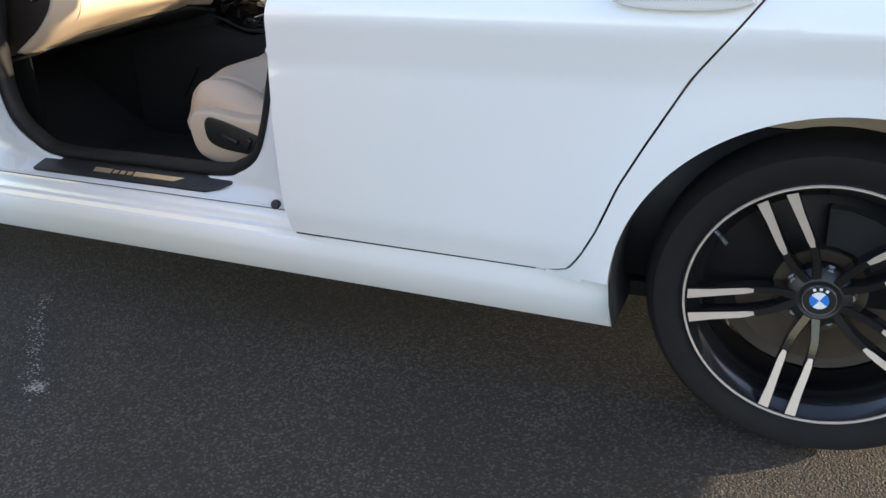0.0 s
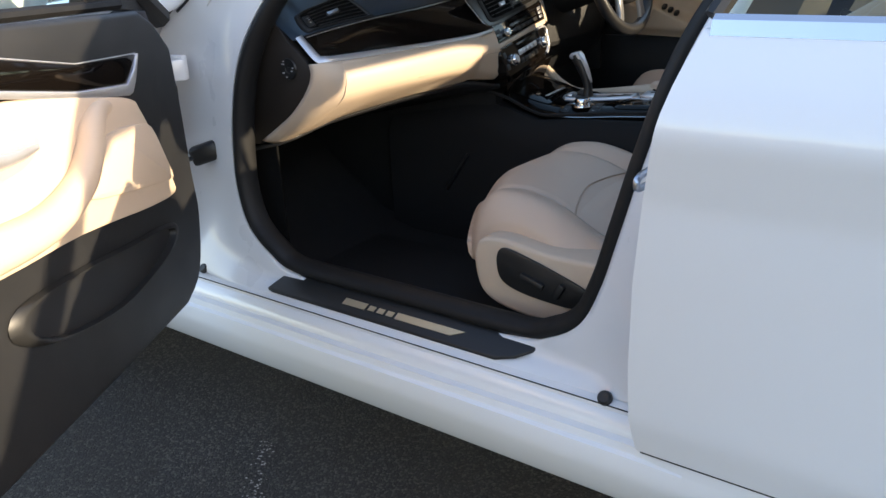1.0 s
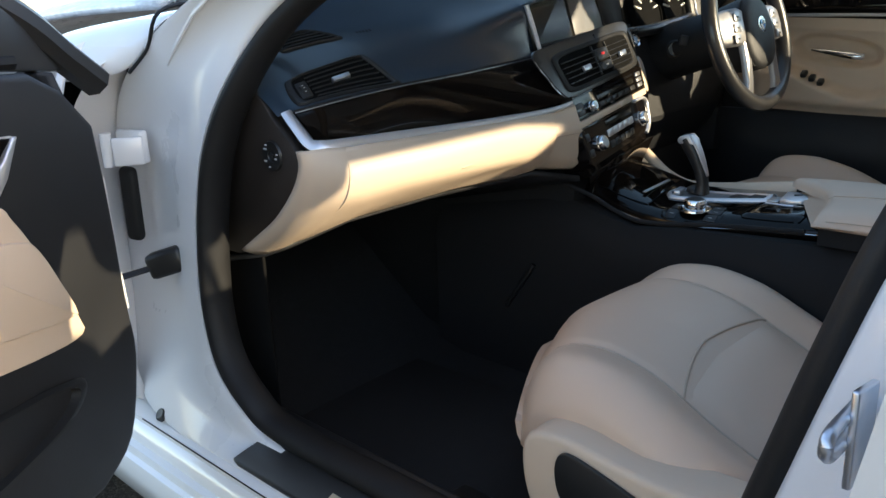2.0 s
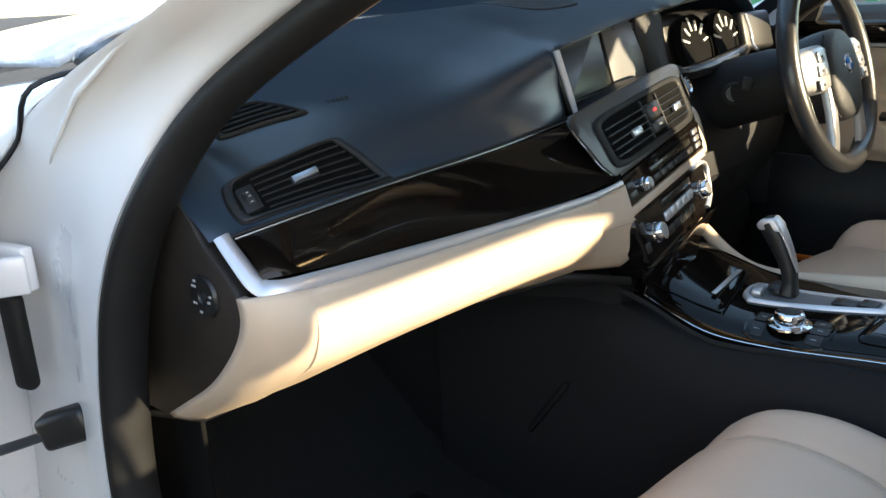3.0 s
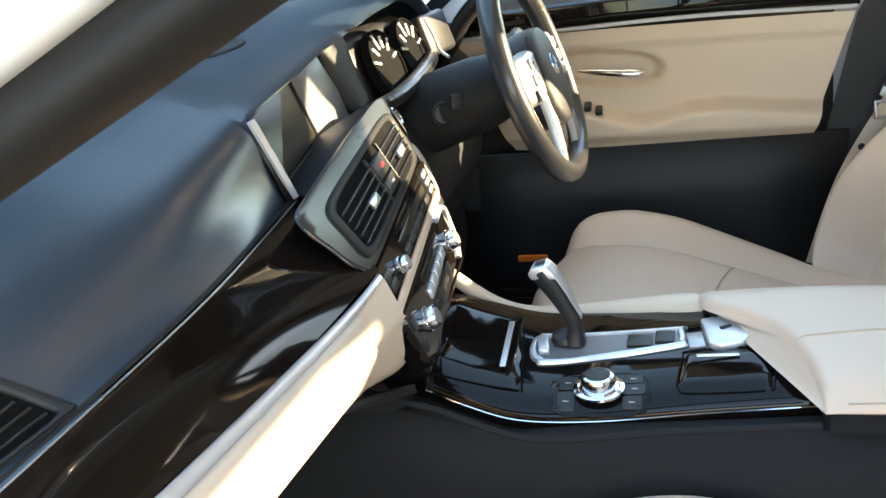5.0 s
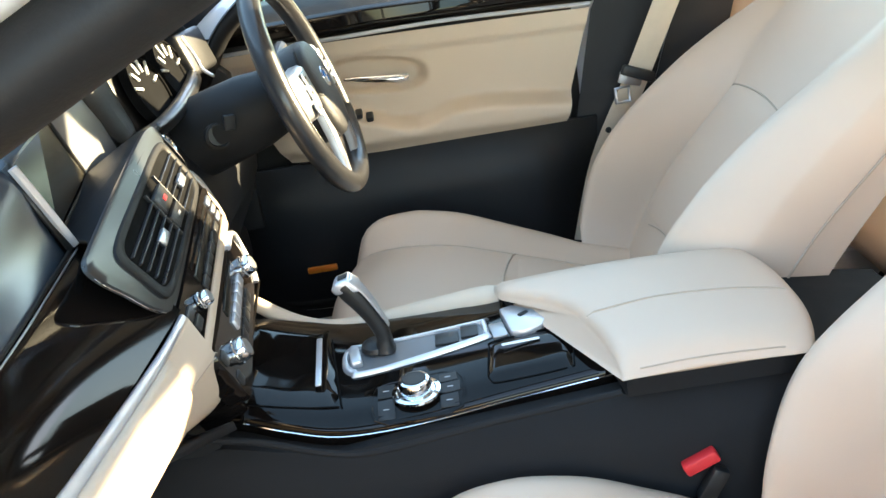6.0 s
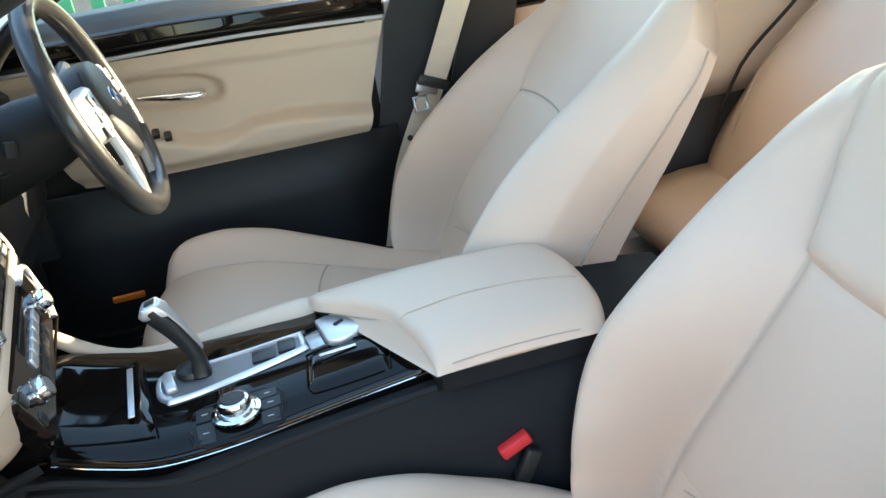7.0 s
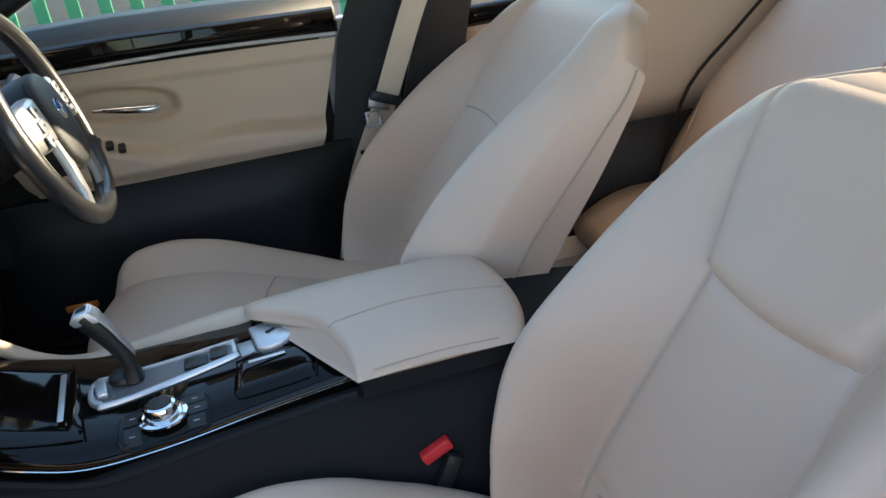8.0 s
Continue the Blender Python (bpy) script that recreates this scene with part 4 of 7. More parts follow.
# vents: a frame, slats and a thumb tab
def vent(name, corners, slats, tab, roller, label, lift=0.0048):
    """corners tl, tr, br, bl of the frame, which follows the skin of the dash."""
    tl, tr, br, bl = (Vector(q) for q in corners)
    n = (tr - tl).cross(bl - tl).normalized()
    if n.x < 0:
        n = -n
    c = (tl + tr + br + bl) / 4
    d, dn = (tr - tl).normalized(), (bl - tl).normalized()

    def on(q, h):
        place = skin_tree.ray_cast(q + n * 0.05, -n)[0]
        return (place if place is not None else q) + n * h
    path = spline([tl.lerp(tr, 0.09), tl.lerp(tr, 0.5), tl.lerp(tr, 0.93), tr.lerp(br, 0.16), tr.lerp(br, 0.84), br.lerp(bl, 0.07), br.lerp(bl, 0.5), br.lerp(bl, 0.91), bl.lerp(tl, 0.18), bl.lerp(tl, 0.82)], 6, True)
    rim = [[on(c + (q - c) * k, h) for q in path] for k, h in ((1.09, -0.002), (1.082, lift - 0.0022), (1.06, lift - 0.0006), (1.01, lift), (0.975, lift - 0.0004), (0.958, lift - 0.0018), (0.95, 0.0008))]
    v = part(name, loft(rim), SOFT, dash, label, angle=50)
    part("vent_gap", tube([on(c + (q - c) * 1.095, 0.0004) for q in path + path[:1]], 0.0011, 6), RUBBER, v, "dark gap round the vent")
    # black sheet on the uncut skin, painted as the shade inside the vent
    part("vent_shade_sheet", loft([[on(c + (q - c) * k, 0.001) for q in path] for k in (0.955, 0.7, 0.45, 0.2, 0.01)]), VOID, v)
    for i in range(slats):
        k = (i + 0.9) / (slats + 0.8)
        a, b = tl.lerp(bl, k), tr.lerp(br, k)
        a, b = a.lerp(b, 0.05 if not roller else 0.17), a.lerp(b, 0.955)
        run = [a.lerp(b, j / 6) for j in range(7)]
        part("slat", loft([[on(q, lift - 0.0012), on(q + dn * 0.0014, lift - 0.0014), on(q + dn * 0.0016, lift - 0.0030), on(q + dn * 0.0004, lift - 0.0030)] for q in run], caps=True), PLAST, v, smooth=False)
    rot = Matrix((d, n, -dn)).transposed().to_4x4()
    if tab:
        q = on(tl.lerp(tr, 0.52).lerp(bl.lerp(br, 0.52), 0.5), lift - 0.001)
        part("vent_tab", box(Matrix.Translation(q) @ rot, (0.031, 0.007, 0.0085), 0.0018), STEEL, v, "bright steel thumb tab")
    if roller:
        q = on(tl.lerp(tr, 0.085).lerp(bl.lerp(br, 0.085), 0.54), 0.0)
        hole = (bl - tl).length
        part("roller_plate", box(Matrix.Translation(q + n * 0.002) @ rot, (0.020, 0.007, hole * 0.66), 0.003), SOFT, v, "black plate round the roller")
        wh = part("vent_roller", lathe(q - n * 0.004 - d * 0.0045, d, [(0.0, 0.0), (0.0115, 0.0), (0.0125, 0.001), (0.0125, 0.007), (0.0115, 0.008), (0.0, 0.008)], 24), PLAST, v, "black ribbed roller")
        for z in (-0.006, 0.0, 0.006):
            part("roller_mark", box(Matrix.Translation(q + n * (0.0086 - 40 * z * z) + dn * z) @ rot, (0.0028, 0.0006, 0.0012), 0.0002), GREYPRINT, wh)
    return v


vent("side_vent", [(-1.996, 0.287, 0.932), (-1.982, 0.416, 0.957), (-1.931, 0.441, 0.916), (-1.958, 0.281, 0.902)], 6, True, True, "black side air vent")
vent("demist_vent", [(-2.073, 0.324, 0.985), (-2.072, 0.384, 0.995), (-2.024, 0.413, 0.983), (-2.039, 0.315, 0.970)], 4, False, False, "black demister vent", 0.0042)

# centre stack, turned a little to the driver
ST = [Vector(q) for q in ((-1.8275, 0.837, 0.7194), (-1.8655, 1.092, 0.7444), (-1.9495, 1.122, 0.9694), (-1.9095, 0.792, 0.9374))]


def stack(u, v, h=0.0):
    a, b, c, d = ST
    n = (b - a).cross(d - a).normalized()
    n = n if n.x > 0 else -n
    bow = 0.010 * math.sin(math.pi * v)
    return a.lerp(b, u).lerp(d.lerp(c, u), v) + n * (h + bow)


def stack_block(u0, u1, v0, v1, h, width=0.003, base=-0.03):
    o = [stack(u0, v0, base), stack(u1, v0, base), stack(u1, v1, base), stack(u0, v1, base)]
    p = [stack(u0, v0, h), stack(u1, v0, h), stack(u1, v1, h), stack(u0, v1, h)]
    return chamfer(loft([o, p], caps=True), width)


def stack_oval(u0, u1, v0, v1, h, n=36, e=0.28):
    """A rounded rectangle on the stack."""
    out = []
    for i in range(n):
        a = 2 * math.pi * (i + 0.5) / n
        cu, cv = math.copysign(abs(math.cos(a)) ** e, math.cos(a)), math.copysign(abs(math.sin(a)) ** e, math.sin(a))
        out.append(stack((u0 + u1) / 2 + (u1 - u0) / 2 * cu, (v0 + v1) / 2 + (v1 - v0) / 2 * cv, h))
    return out


def stack_shape(outline, steps, n=4):
    """A panel on the stack from an outline of (u, v): steps are (shrink, height) pairs from its foot to its face."""
    path = spline([(u, v, 0) for u, v in outline], n, True)
    c = sum(path, Vector()) / len(path)
    return loft([[stack(c.x + (q.x - c.x) * (1 - s), c.y + (q.y - c.y) * (1 - s), h) for q in path] for s, h in steps], caps=True)


def stack_knob(u, v, r, tall, mat, parent, label):
    k = part("knob", lathe(stack(u, v, 0.004), stack(0.5, v, 1) - stack(0.5, v, 0), [(r * 1.12, 0), (r * 1.1, 0.003), (r, 0.004), (r * 0.97, tall * 0.85), (r * 0.86, tall), (0.0, tall)], 28), mat, parent, label)
    part("knob_face", lathe(stack(u, v, 0.004 + tall), stack(0.5, v, 1) - stack(0.5, v, 0), [(r * 0.7, 0.0), (r * 0.66, 0.0008), (0.0, 0.0008)], 24), SATIN, k, "satin grey knob face")


part("stack_body", stack_block(-0.08, 0.93, 0.0, 0.66, -0.006, 0.004, -0.06), GLOSS, dash, "gloss black centre stack")
# panel round the middle vents: its edge sweeps down over the end of the wood
VENT_PANEL = [(-0.150, 1.022), (-0.02, 1.034), (0.30, 1.040), (0.62, 1.040), (0.86, 1.034), (0.955, 1.00), (0.965, 0.92), (0.955, 0.78), (0.935, 0.655), (0.86, 0.622), (0.55, 0.612), (0.20, 0.604), (0.0, 0.604), (-0.070, 0.625), (-0.125, 0.715), (-0.150, 0.83), (-0.172, 0.94)]
vpanel = part("vent_panel", stack_shape(VENT_PANEL, ((0.14, -0.014), (0.0, -0.003), (0.0, 0.0005), (0.010, 0.0022), (0.08, 0.003))), SATINBLACK, dash, "glossy black panel round the middle vents", angle=40)
part("panel_edge", tube([stack(q.x, q.y, -0.0008) for q in spline([(u, v, 0) for u, v in VENT_PANEL[-5:] + VENT_PANEL[:1]], 5)], 0.0011, 6), CHROME, vpanel, "thin bright edge of the panel")
cvent = part("vent_frame", loft([stack_oval(*q) for q in ((-0.050, 0.905, 0.630, 0.965, 0.0), (-0.048, 0.90, 0.633, 0.962, 0.0055), (-0.038, 0.892, 0.640, 0.955, 0.0065), (-0.008, 0.872, 0.660, 0.932, 0.0063), (0.0, 0.865, 0.666, 0.926, 0.0042))]), RUBBER, vpanel, "black vent frame", angle=50)
# flat black disc that paints the dark depth behind the slats
part("vent_shade_disc", loft([stack_oval(-0.002, 0.867, 0.664, 0.928, 0.0044), stack_oval(0.44, 0.46, 0.79, 0.80, 0.0040)]), VOID, cvent)
for i in range(5):
    vv = 0.700 + 0.042 * i
    for u0, u1 in ((0.008, 0.395), (0.565, 0.855)):
        part("slat", stack_block(u0, u1, vv, vv + 0.008, 0.0088, 0.0008, 0.0044), GRIP, cvent, smooth=False)
for u in (0.395, 0.565):
    part("fin", stack_block(u - 0.004, u + 0.004, 0.675, 0.918, 0.0085, 0.0006, 0.0044), PLAST, cvent, smooth=False)
for u in (0.200, 0.680):
    part("vent_tab", stack_block(u, u + 0.085, 0.752, 0.796, 0.0125, 0.0018, 0.006), STEEL, cvent, "bright steel thumb tab")
hazard = part("hazard_switch", stack_block(0.41, 0.55, 0.785, 0.880, 0.0105, 0.0025, 0.003), PLAST, cvent, "black hazard switch")
part("hazard_mark", stack_block(0.460, 0.500, 0.822, 0.842, 0.0110, 0.0004, 0.009), RED, hazard, "red hazard mark", smooth=False)
part("lock_switch", stack_block(0.41, 0.55, 0.700, 0.770, 0.0105, 0.0025, 0.003), PLAST, cvent, "black lock switch")
part("lock_mark", stack_block(0.465, 0.495, 0.728, 0.742, 0.0110, 0.0004, 0.009), GREYPRINT, cvent, smooth=False)
radio = part("radio", stack_shape([(-0.098, 0.585), (0.1, 0.592), (0.5, 0.600), (0.93, 0.612), (0.935, 0.52), (0.93, 0.440), (0.5, 0.430), (0.0, 0.424), (-0.098, 0.424), (-0.100, 0.50)], ((0.0, -0.02), (0.0, 0.000), (0.012, 0.003)), 3), GLOSS, dash, "gloss black radio panel", angle=40)
part("radio_slot", stack_block(0.26, 0.80, 0.565, 0.580, 0.0037, 0.0004), VOID, radio, smooth=False)
part("radio_window", stack_block(0.24, 0.78, 0.505, 0.545, 0.0042, 0.0006), SCREEN_GLASS, radio, "dark radio window")
for i in range(6):
    part("radio_button", stack_block(0.245 + 0.092 * i, 0.325 + 0.092 * i, 0.450, 0.488, 0.0055, 0.0015), PLAST, radio, "black radio button")
for i in range(2):
    part("radio_button", stack_block(-0.04, 0.04, 0.450 + 0.058 * i, 0.492 + 0.058 * i, 0.0055, 0.0015), PLAST, radio)
for i in range(3):
    part("radio_key", stack_block(0.835, 0.905, 0.450 + 0.045 * i, 0.485 + 0.045 * i, 0.0055, 0.0015), SATIN, radio, "satin grey radio key")
stack_knob(0.125, 0.487, 0.0090, 0.012, CHROME, radio, "chrome volume knob")
part("stack_strip", stack_block(-0.10, 0.955, 0.366, 0.420, 0.004, 0.003), VINYL, dash, "beige strip across the stack")
part("stack_edge", loft([[stack(u, v, h) for u, v, h in r] for r in (
    ((0.945, 0.366, 0.004), (1.03, 0.366, 0.002), (1.09, 0.366, -0.012), (1.09, 0.366, -0.05)), ((0.945, 0.50, 0.004), (1.04, 0.50, 0.002), (1.105, 0.50, -0.012), (1.105, 0.50, -0.06)),
    ((0.965, 0.64, 0.002), (1.05, 0.64, 0.0), (1.115, 0.64, -0.014), (1.115, 0.64, -0.07)), ((0.975, 0.70, -0.004), (1.05, 0.70, -0.008), (1.115, 0.70, -0.022), (1.115, 0.70, -0.08)))], closed=False), VINYL, dash, "beige edge of the stack", solid=0.004, sub=1)
climate = part("climate_panel", stack_shape([(-0.100, 0.350), (0.1, 0.352), (0.5, 0.355), (0.78, 0.358), (0.875, 0.335), (0.90, 0.235), (0.87, 0.115), (0.78, 0.075), (0.45, 0.070), (0.0, 0.065), (-0.10, 0.075), (-0.104, 0.21)], ((0.0, -0.02), (0.0, 0.001), (0.015, 0.005)), 3), GLOSS, dash, "gloss black climate panel", angle=40)
for u in (0.08, 0.77):
    stack_knob(u, 0.200, 0.0135, 0.014, CHROME, climate, "chrome temperature knob")
for i in range(5):
    part("climate_key", stack_block(0.225 + 0.082 * i, 0.298 + 0.082 * i, 0.205, 0.262, 0.0085, 0.002), SILVER, climate, "satin silver key")
    part("climate_button", stack_block(0.225 + 0.082 * i, 0.298 + 0.082 * i, 0.115, 0.170, 0.0070, 0.002), PLAST, climate, "black climate button")
part("climate_display", stack_block(0.225, 0.635, 0.290, 0.335, 0.0062, 0.0008), SCREEN_GLASS, climate, "dark climate display")
for v in (0.13, 0.255):
    part("climate_button", stack_block(-0.080, -0.025, v, v + 0.06, 0.0070, 0.002), PLAST, climate, "black climate button")
part("climate_surround", tube([stack(u, v, 0.005) for u, v in [(q.x, q.y) for q in spline([(0.70, 0.362, 0), (0.83, 0.360, 0), (0.90, 0.325, 0), (0.918, 0.235, 0), (0.895, 0.125, 0), (0.83, 0.070, 0)], 5)]], 0.0050, 8, flat=0.7), SILVER, dash, "satin silver edge")
part("stack_foot", loft([[Vector(q) for q in r] for r in (((-1.838, 0.815, 0.722), (-1.862, 0.86, 0.672), (-1.905, 0.87, 0.655)), ((-1.866, 1.088, 0.745), (-1.885, 1.075, 0.690), (-1.91, 1.07, 0.655)))], closed=False), GLOSS, dash, solid=0.004)

# display in its recess, with a satin panel beside it
part("display", prism([(-1.966, 0.836, 0.944), (-2.004, 1.008, 0.948), (-2.034, 1.008, 1.044), (-2.000, 0.836, 1.020)], (-0.010, 0, -0.004)), SCREEN_GLASS, dash, "dark glass display", smooth=False)
part("display_frame", tube([(-1.962, 0.833, 0.942), (-2.002, 1.009, 0.946), (-2.033, 1.009, 1.046)], 0.0016, 6), PLAST, dash, "thin black display frame")
part("display_panel", chamfer(prism([(-2.004, 1.011, 0.946), (-2.005, 1.122, 0.942), (-2.016, 1.122, 0.985), (-2.028, 1.095, 1.044), (-2.034, 1.011, 1.046)], (-0.010, 0, -0.004)), 0.0015), WELL, dash, "satin grey panel beside the display")
part("display_edge", ribbon(spline([(-1.949, 0.822, 0.929), (-1.962, 0.819, 0.972), (-1.975, 0.814, 1.016)], 5), lambda k: 0.0048, Vector((0.82, -0.56, 0.1)).normalized(), 0.003), SILVER, dash, "silver edge of the display")
part("display_well", loft([[Vector(q) for q in r] for r in (((-1.953, 0.812, 0.926), (-1.951, 0.826, 0.930), (-1.966, 0.838, 0.940)), ((-1.985, 0.812, 1.016), (-1.985, 0.824, 1.018), (-2.005, 0.838, 1.025)))], closed=False), PLAST, dash, solid=0.003)
part("display_shelf", loft([[Vector(q) for q in r] for r in (((-1.960, 0.826, 0.938), (-1.936, 0.822, 0.932), (-1.912, 0.760, 0.926)), ((-2.004, 1.010, 0.949), (-1.955, 1.000, 0.957), (-1.930, 0.985, 0.958)), ((-2.010, 1.120, 0.945), (-1.975, 1.120, 0.962), (-1.946, 1.125, 0.966)))], closed=False), SOFT, dash, "black ledge under the display", solid=0.006)
# soft panel between the display and the instruments
part("dash_side_panel", loft([[Vector(q) for q in r] for r in (
    ((-2.008, 1.122, 0.940), (-2.020, 1.122, 0.986), (-2.034, 1.094, 1.052)), ((-1.990, 1.150, 0.945), (-2.012, 1.150, 0.990), (-2.030, 1.140, 1.058)), ((-2.010, 1.215, 0.945), (-2.030, 1.215, 1.00), (-2.036, 1.215, 1.068)))], closed=False), SOFT, dash, "black panel beside the instruments", sub=1, solid=0.004)
start = part("start_button", lathe((-1.956, 1.162, 0.929), (0.9, 0.1, 0.42), [(0.0, 0.0025), (0.010, 0.0025), (0.0125, 0.005), (0.0145, 0.004), (0.015, -0.012)], 28), CHROME, dash, "chrome ringed start button")
part("button_face", lathe((-1.956, 1.162, 0.929), (0.9, 0.1, 0.42), [(0.0, 0.0036), (0.009, 0.0034), (0.0100, 0.0022)], 24), BLUEGREY, start, "blue grey button face")
part("start_housing", loft([[Vector(q) for q in r] for r in (
    ((-1.935, 1.086, 0.955), (-1.915, 1.092, 0.925), (-1.912, 1.098, 0.880), (-1.95, 1.10, 0.86)), ((-1.950, 1.122, 0.962), (-1.935, 1.126, 0.930), (-1.935, 1.130, 0.880), (-1.96, 1.13, 0.86)), ((-1.985, 1.160, 0.958), (-1.975, 1.165, 0.925), (-1.975, 1.165, 0.880), (-1.99, 1.165, 0.86)))], closed=False), PLAST, dash, "black housing of the start button", sub=1, solid=0.004)

# instrument cluster: two dials under a clear cover, a gloss bar below
cluster = part("instrument_panel", box(pose(-2.038, 1.350, 0.985, 0, -18, 0), (0.03, 0.28, 0.12), 0.02, 3), PLAST, dash, "black instrument cluster with pale dial marks")
for y, r in ((1.288, 0.056), (1.415, 0.056)):
    o = Vector((0.95, 0, 0.31)).normalized()
    c = Vector((-2.002, y, 0.984))
    s, t = Vector((0, 1, 0)), o.cross(Vector((0, 1, 0)))
    part("dial_face", lathe(c, o, [(0.0, 0.0), (r * 0.98, 0.0), (r, 0.003), (r * 1.03, 0.004), (r * 1.05, -0.01)], 40), VOID, cluster, "dark dial face")
    for i in range(6):
        a = radians(15 + 30 * i)
        d = s * math.cos(a) + t * math.sin(a)
        part("dial_mark", tube([c + d * r * 0.50 + o * 0.002, c + d * r * (0.95 if i % 2 else 0.84) + o * 0.002], 0.0024, 5), DIALW, cluster)
part("cluster_bar", tube(spline([(-1.985, 1.150, 0.946), (-1.972, 1.22, 0.946), (-1.972, 1.32, 0.952), (-1.985, 1.45, 0.962), (-2.01, 1.50, 0.965)], 4), [0.010 + 0.003 * math.sin(math.pi * i / 16) for i in range(17)], 12), GRIP, dash, "black rounded bar under the dials")
dvent = part("driver_vent", box(pose(-2.00, 1.520, 0.995, 0, -15, -8), (0.03, 0.105, 0.075), 0.008, 3), PLAST, dash, "black air vent beside the instruments")
for i in range(4):
    part("slat", box(pose(-1.984 - 0.004 * i, 1.520, 0.972 + 0.016 * i, 0, -15, -8), (0.006, 0.090, 0.003), 0.001), SATIN, dvent, "satin vent slat")
part("vent_edge", tube(spline([(-1.990, 1.463, 1.030), (-1.978, 1.462, 1.000), (-1.968, 1.455, 0.975), (-1.945, 1.425, 0.966)], 5), 0.0028, 8), SILVER, dvent, "silver edge of the vent")
part("driver_dash", loft([[Vector(q) for q in r] for r in (
    ((-2.00, 1.10, 0.935), (-1.96, 1.10, 0.86), (-1.93, 1.10, 0.76), (-1.99, 1.10, 0.68)), ((-2.02, 1.3, 0.945), (-1.97, 1.3, 0.86), (-1.94, 1.3, 0.76), (-1.99, 1.3, 0.66)),
    ((-1.98, 1.60, 0.94), (-1.95, 1.60, 0.86), (-1.95, 1.60, 0.76), (-2.02, 1.60, 0.66)))], closed=False), SOFT, dash, "black lower dash before the driver", sub=1, solid=0.01)

part("knee_panel", loft([[Vector(q) for q in r] for r in (
    ((-1.995, 1.12, 0.69), (-1.99, 1.12, 0.60), (-2.03, 1.12, 0.50)), ((-2.0, 1.36, 0.68), (-1.99, 1.36, 0.60), (-2.03, 1.36, 0.50)), ((-2.02, 1.60, 0.68), (-2.01, 1.60, 0.60), (-2.04, 1.60, 0.50)))], closed=False), SOFT, dash, "black knee panel before the driver", sub=1, solid=0.01)

# ---- steering wheel ----
sw_c, sw_n = Vector((-1.779, 1.321, 0.9465)), Vector((0.961, -0.012, 0.277)).normalized()
steer = thing("steering_wheel", sw_c, "black leather steering wheel with satin grey side spokes", "steering wheel")
part("rim", ring_tube(sw_c, sw_n, 0.161, 0.0165, 64, 14), GRIP, steer, "black leather rim")
sx, sy = Vector((0, 1, 0)), sw_n.cross(Vector((0, 1, 0)))
sy = sy if sy.z > 0 else -sy


def sw(x, y, h=0.0):
    return sw_c + sx * x + sy * y + sw_n * h


COVER = ((0.94, -0.045), (1.0, -0.010), (1.0, 0.012), (0.96, 0.021), (0.86, 0.026), (0.5, 0.029), (0.02, 0.030))


def cover(a, k, h):
    return sw(k * 0.066 * math.copysign(abs(math.cos(a)) ** 0.8, math.cos(a)), -0.014 + k * 0.076 * math.copysign(abs(math.sin(a)) ** 0.75, math.sin(a)), h)


part("airbag_cover", loft([[cover(2 * math.pi * i / 40, k, h) for i in range(40)] for k, h in COVER]), SOFT, steer, "black airbag cover", angle=60)
for s in (-1, 1):
    spoke = part("spoke", loft([[sw(s * x, y * w, h + g) for y, g in ((0.042, -0.016), (0.041, -0.004), (0.036, 0.0), (0.0, 0.002), (-0.028, 0.0), (-0.034, -0.004), (-0.035, -0.016))]
                                for x, w, h in ((0.055, 0.9, 0.018), (0.075, 1.0, 0.019), (0.105, 0.98, 0.016), (0.13, 0.9, 0.010), (0.157, 0.8, 0.004))], caps=True), SATIN, steer, "satin grey spoke", angle=50)
    turn = Matrix((sx, sw_n, sy)).transposed().to_4x4()
    for k in range(3):
        q = sw(s * (0.088 + 0.006 * k), 0.022 - 0.022 * k, 0.0195)
        part("wheel_button", box(Matrix.Translation(q) @ turn, (0.026, 0.004, 0.018), 0.0018), SATIN, spoke, "satin grey button")
        part("button_mark", box(Matrix.Translation(q + sw_n * 0.0022) @ turn, (0.009, 0.0008, 0.004), 0.0003), PLAST, spoke)
    part("lower_spoke", loft([[sw(s * (x + u * w), y, h + g) for u, g in ((-1, -0.010), (-1, 0.0), (-0.8, 0.003), (0.8, 0.003), (1, 0.0), (1, -0.010))]
                              for x, y, w, h in ((0.060, -0.030, 0.014, 0.014), (0.062, -0.070, 0.012, 0.013), (0.066, -0.110, 0.0115, 0.010), (0.070, -0.138, 0.014, 0.005), (0.073, -0.148, 0.016, 0.002))], caps=True), SATIN, steer, "satin grey lower spoke", angle=50)
    part("cover_gap", tube([cover(math.pi / 2 + s * -math.pi * (0.18 + 0.64 * i / 16), 1.012, 0.014) for i in range(17)], 0.0022, 6), RUBBER, steer, "dark gap round the airbag cover")
part("badge", lathe(sw(0, 0.0, 0.0285), sw_n, [(0.017, 0.0), (0.0165, 0.002), (0.0, 0.0025)], 28), CHROME, steer, "round badge")
for k in range(4):
    arc = [sw(0, 0, 0.0313)] + [sw(0.0105 * math.cos(radians(90 * k + 90 * i / 6)), 0.0105 * math.sin(radians(90 * k + 90 * i / 6)), 0.0313) for i in range(7)]
    part("badge_quarter", prism(arc, sw_n * 0.0006), BLUE if k % 2 else WHITE, steer, smooth=False)
part("column", lathe(sw_c - sw_n * 0.255, sw_n, [(0.060, 0.0), (0.062, 0.07), (0.058, 0.16), (0.048, 0.21), (0.0, 0.212)], 28), RUBBER, steer, "black column shroud")
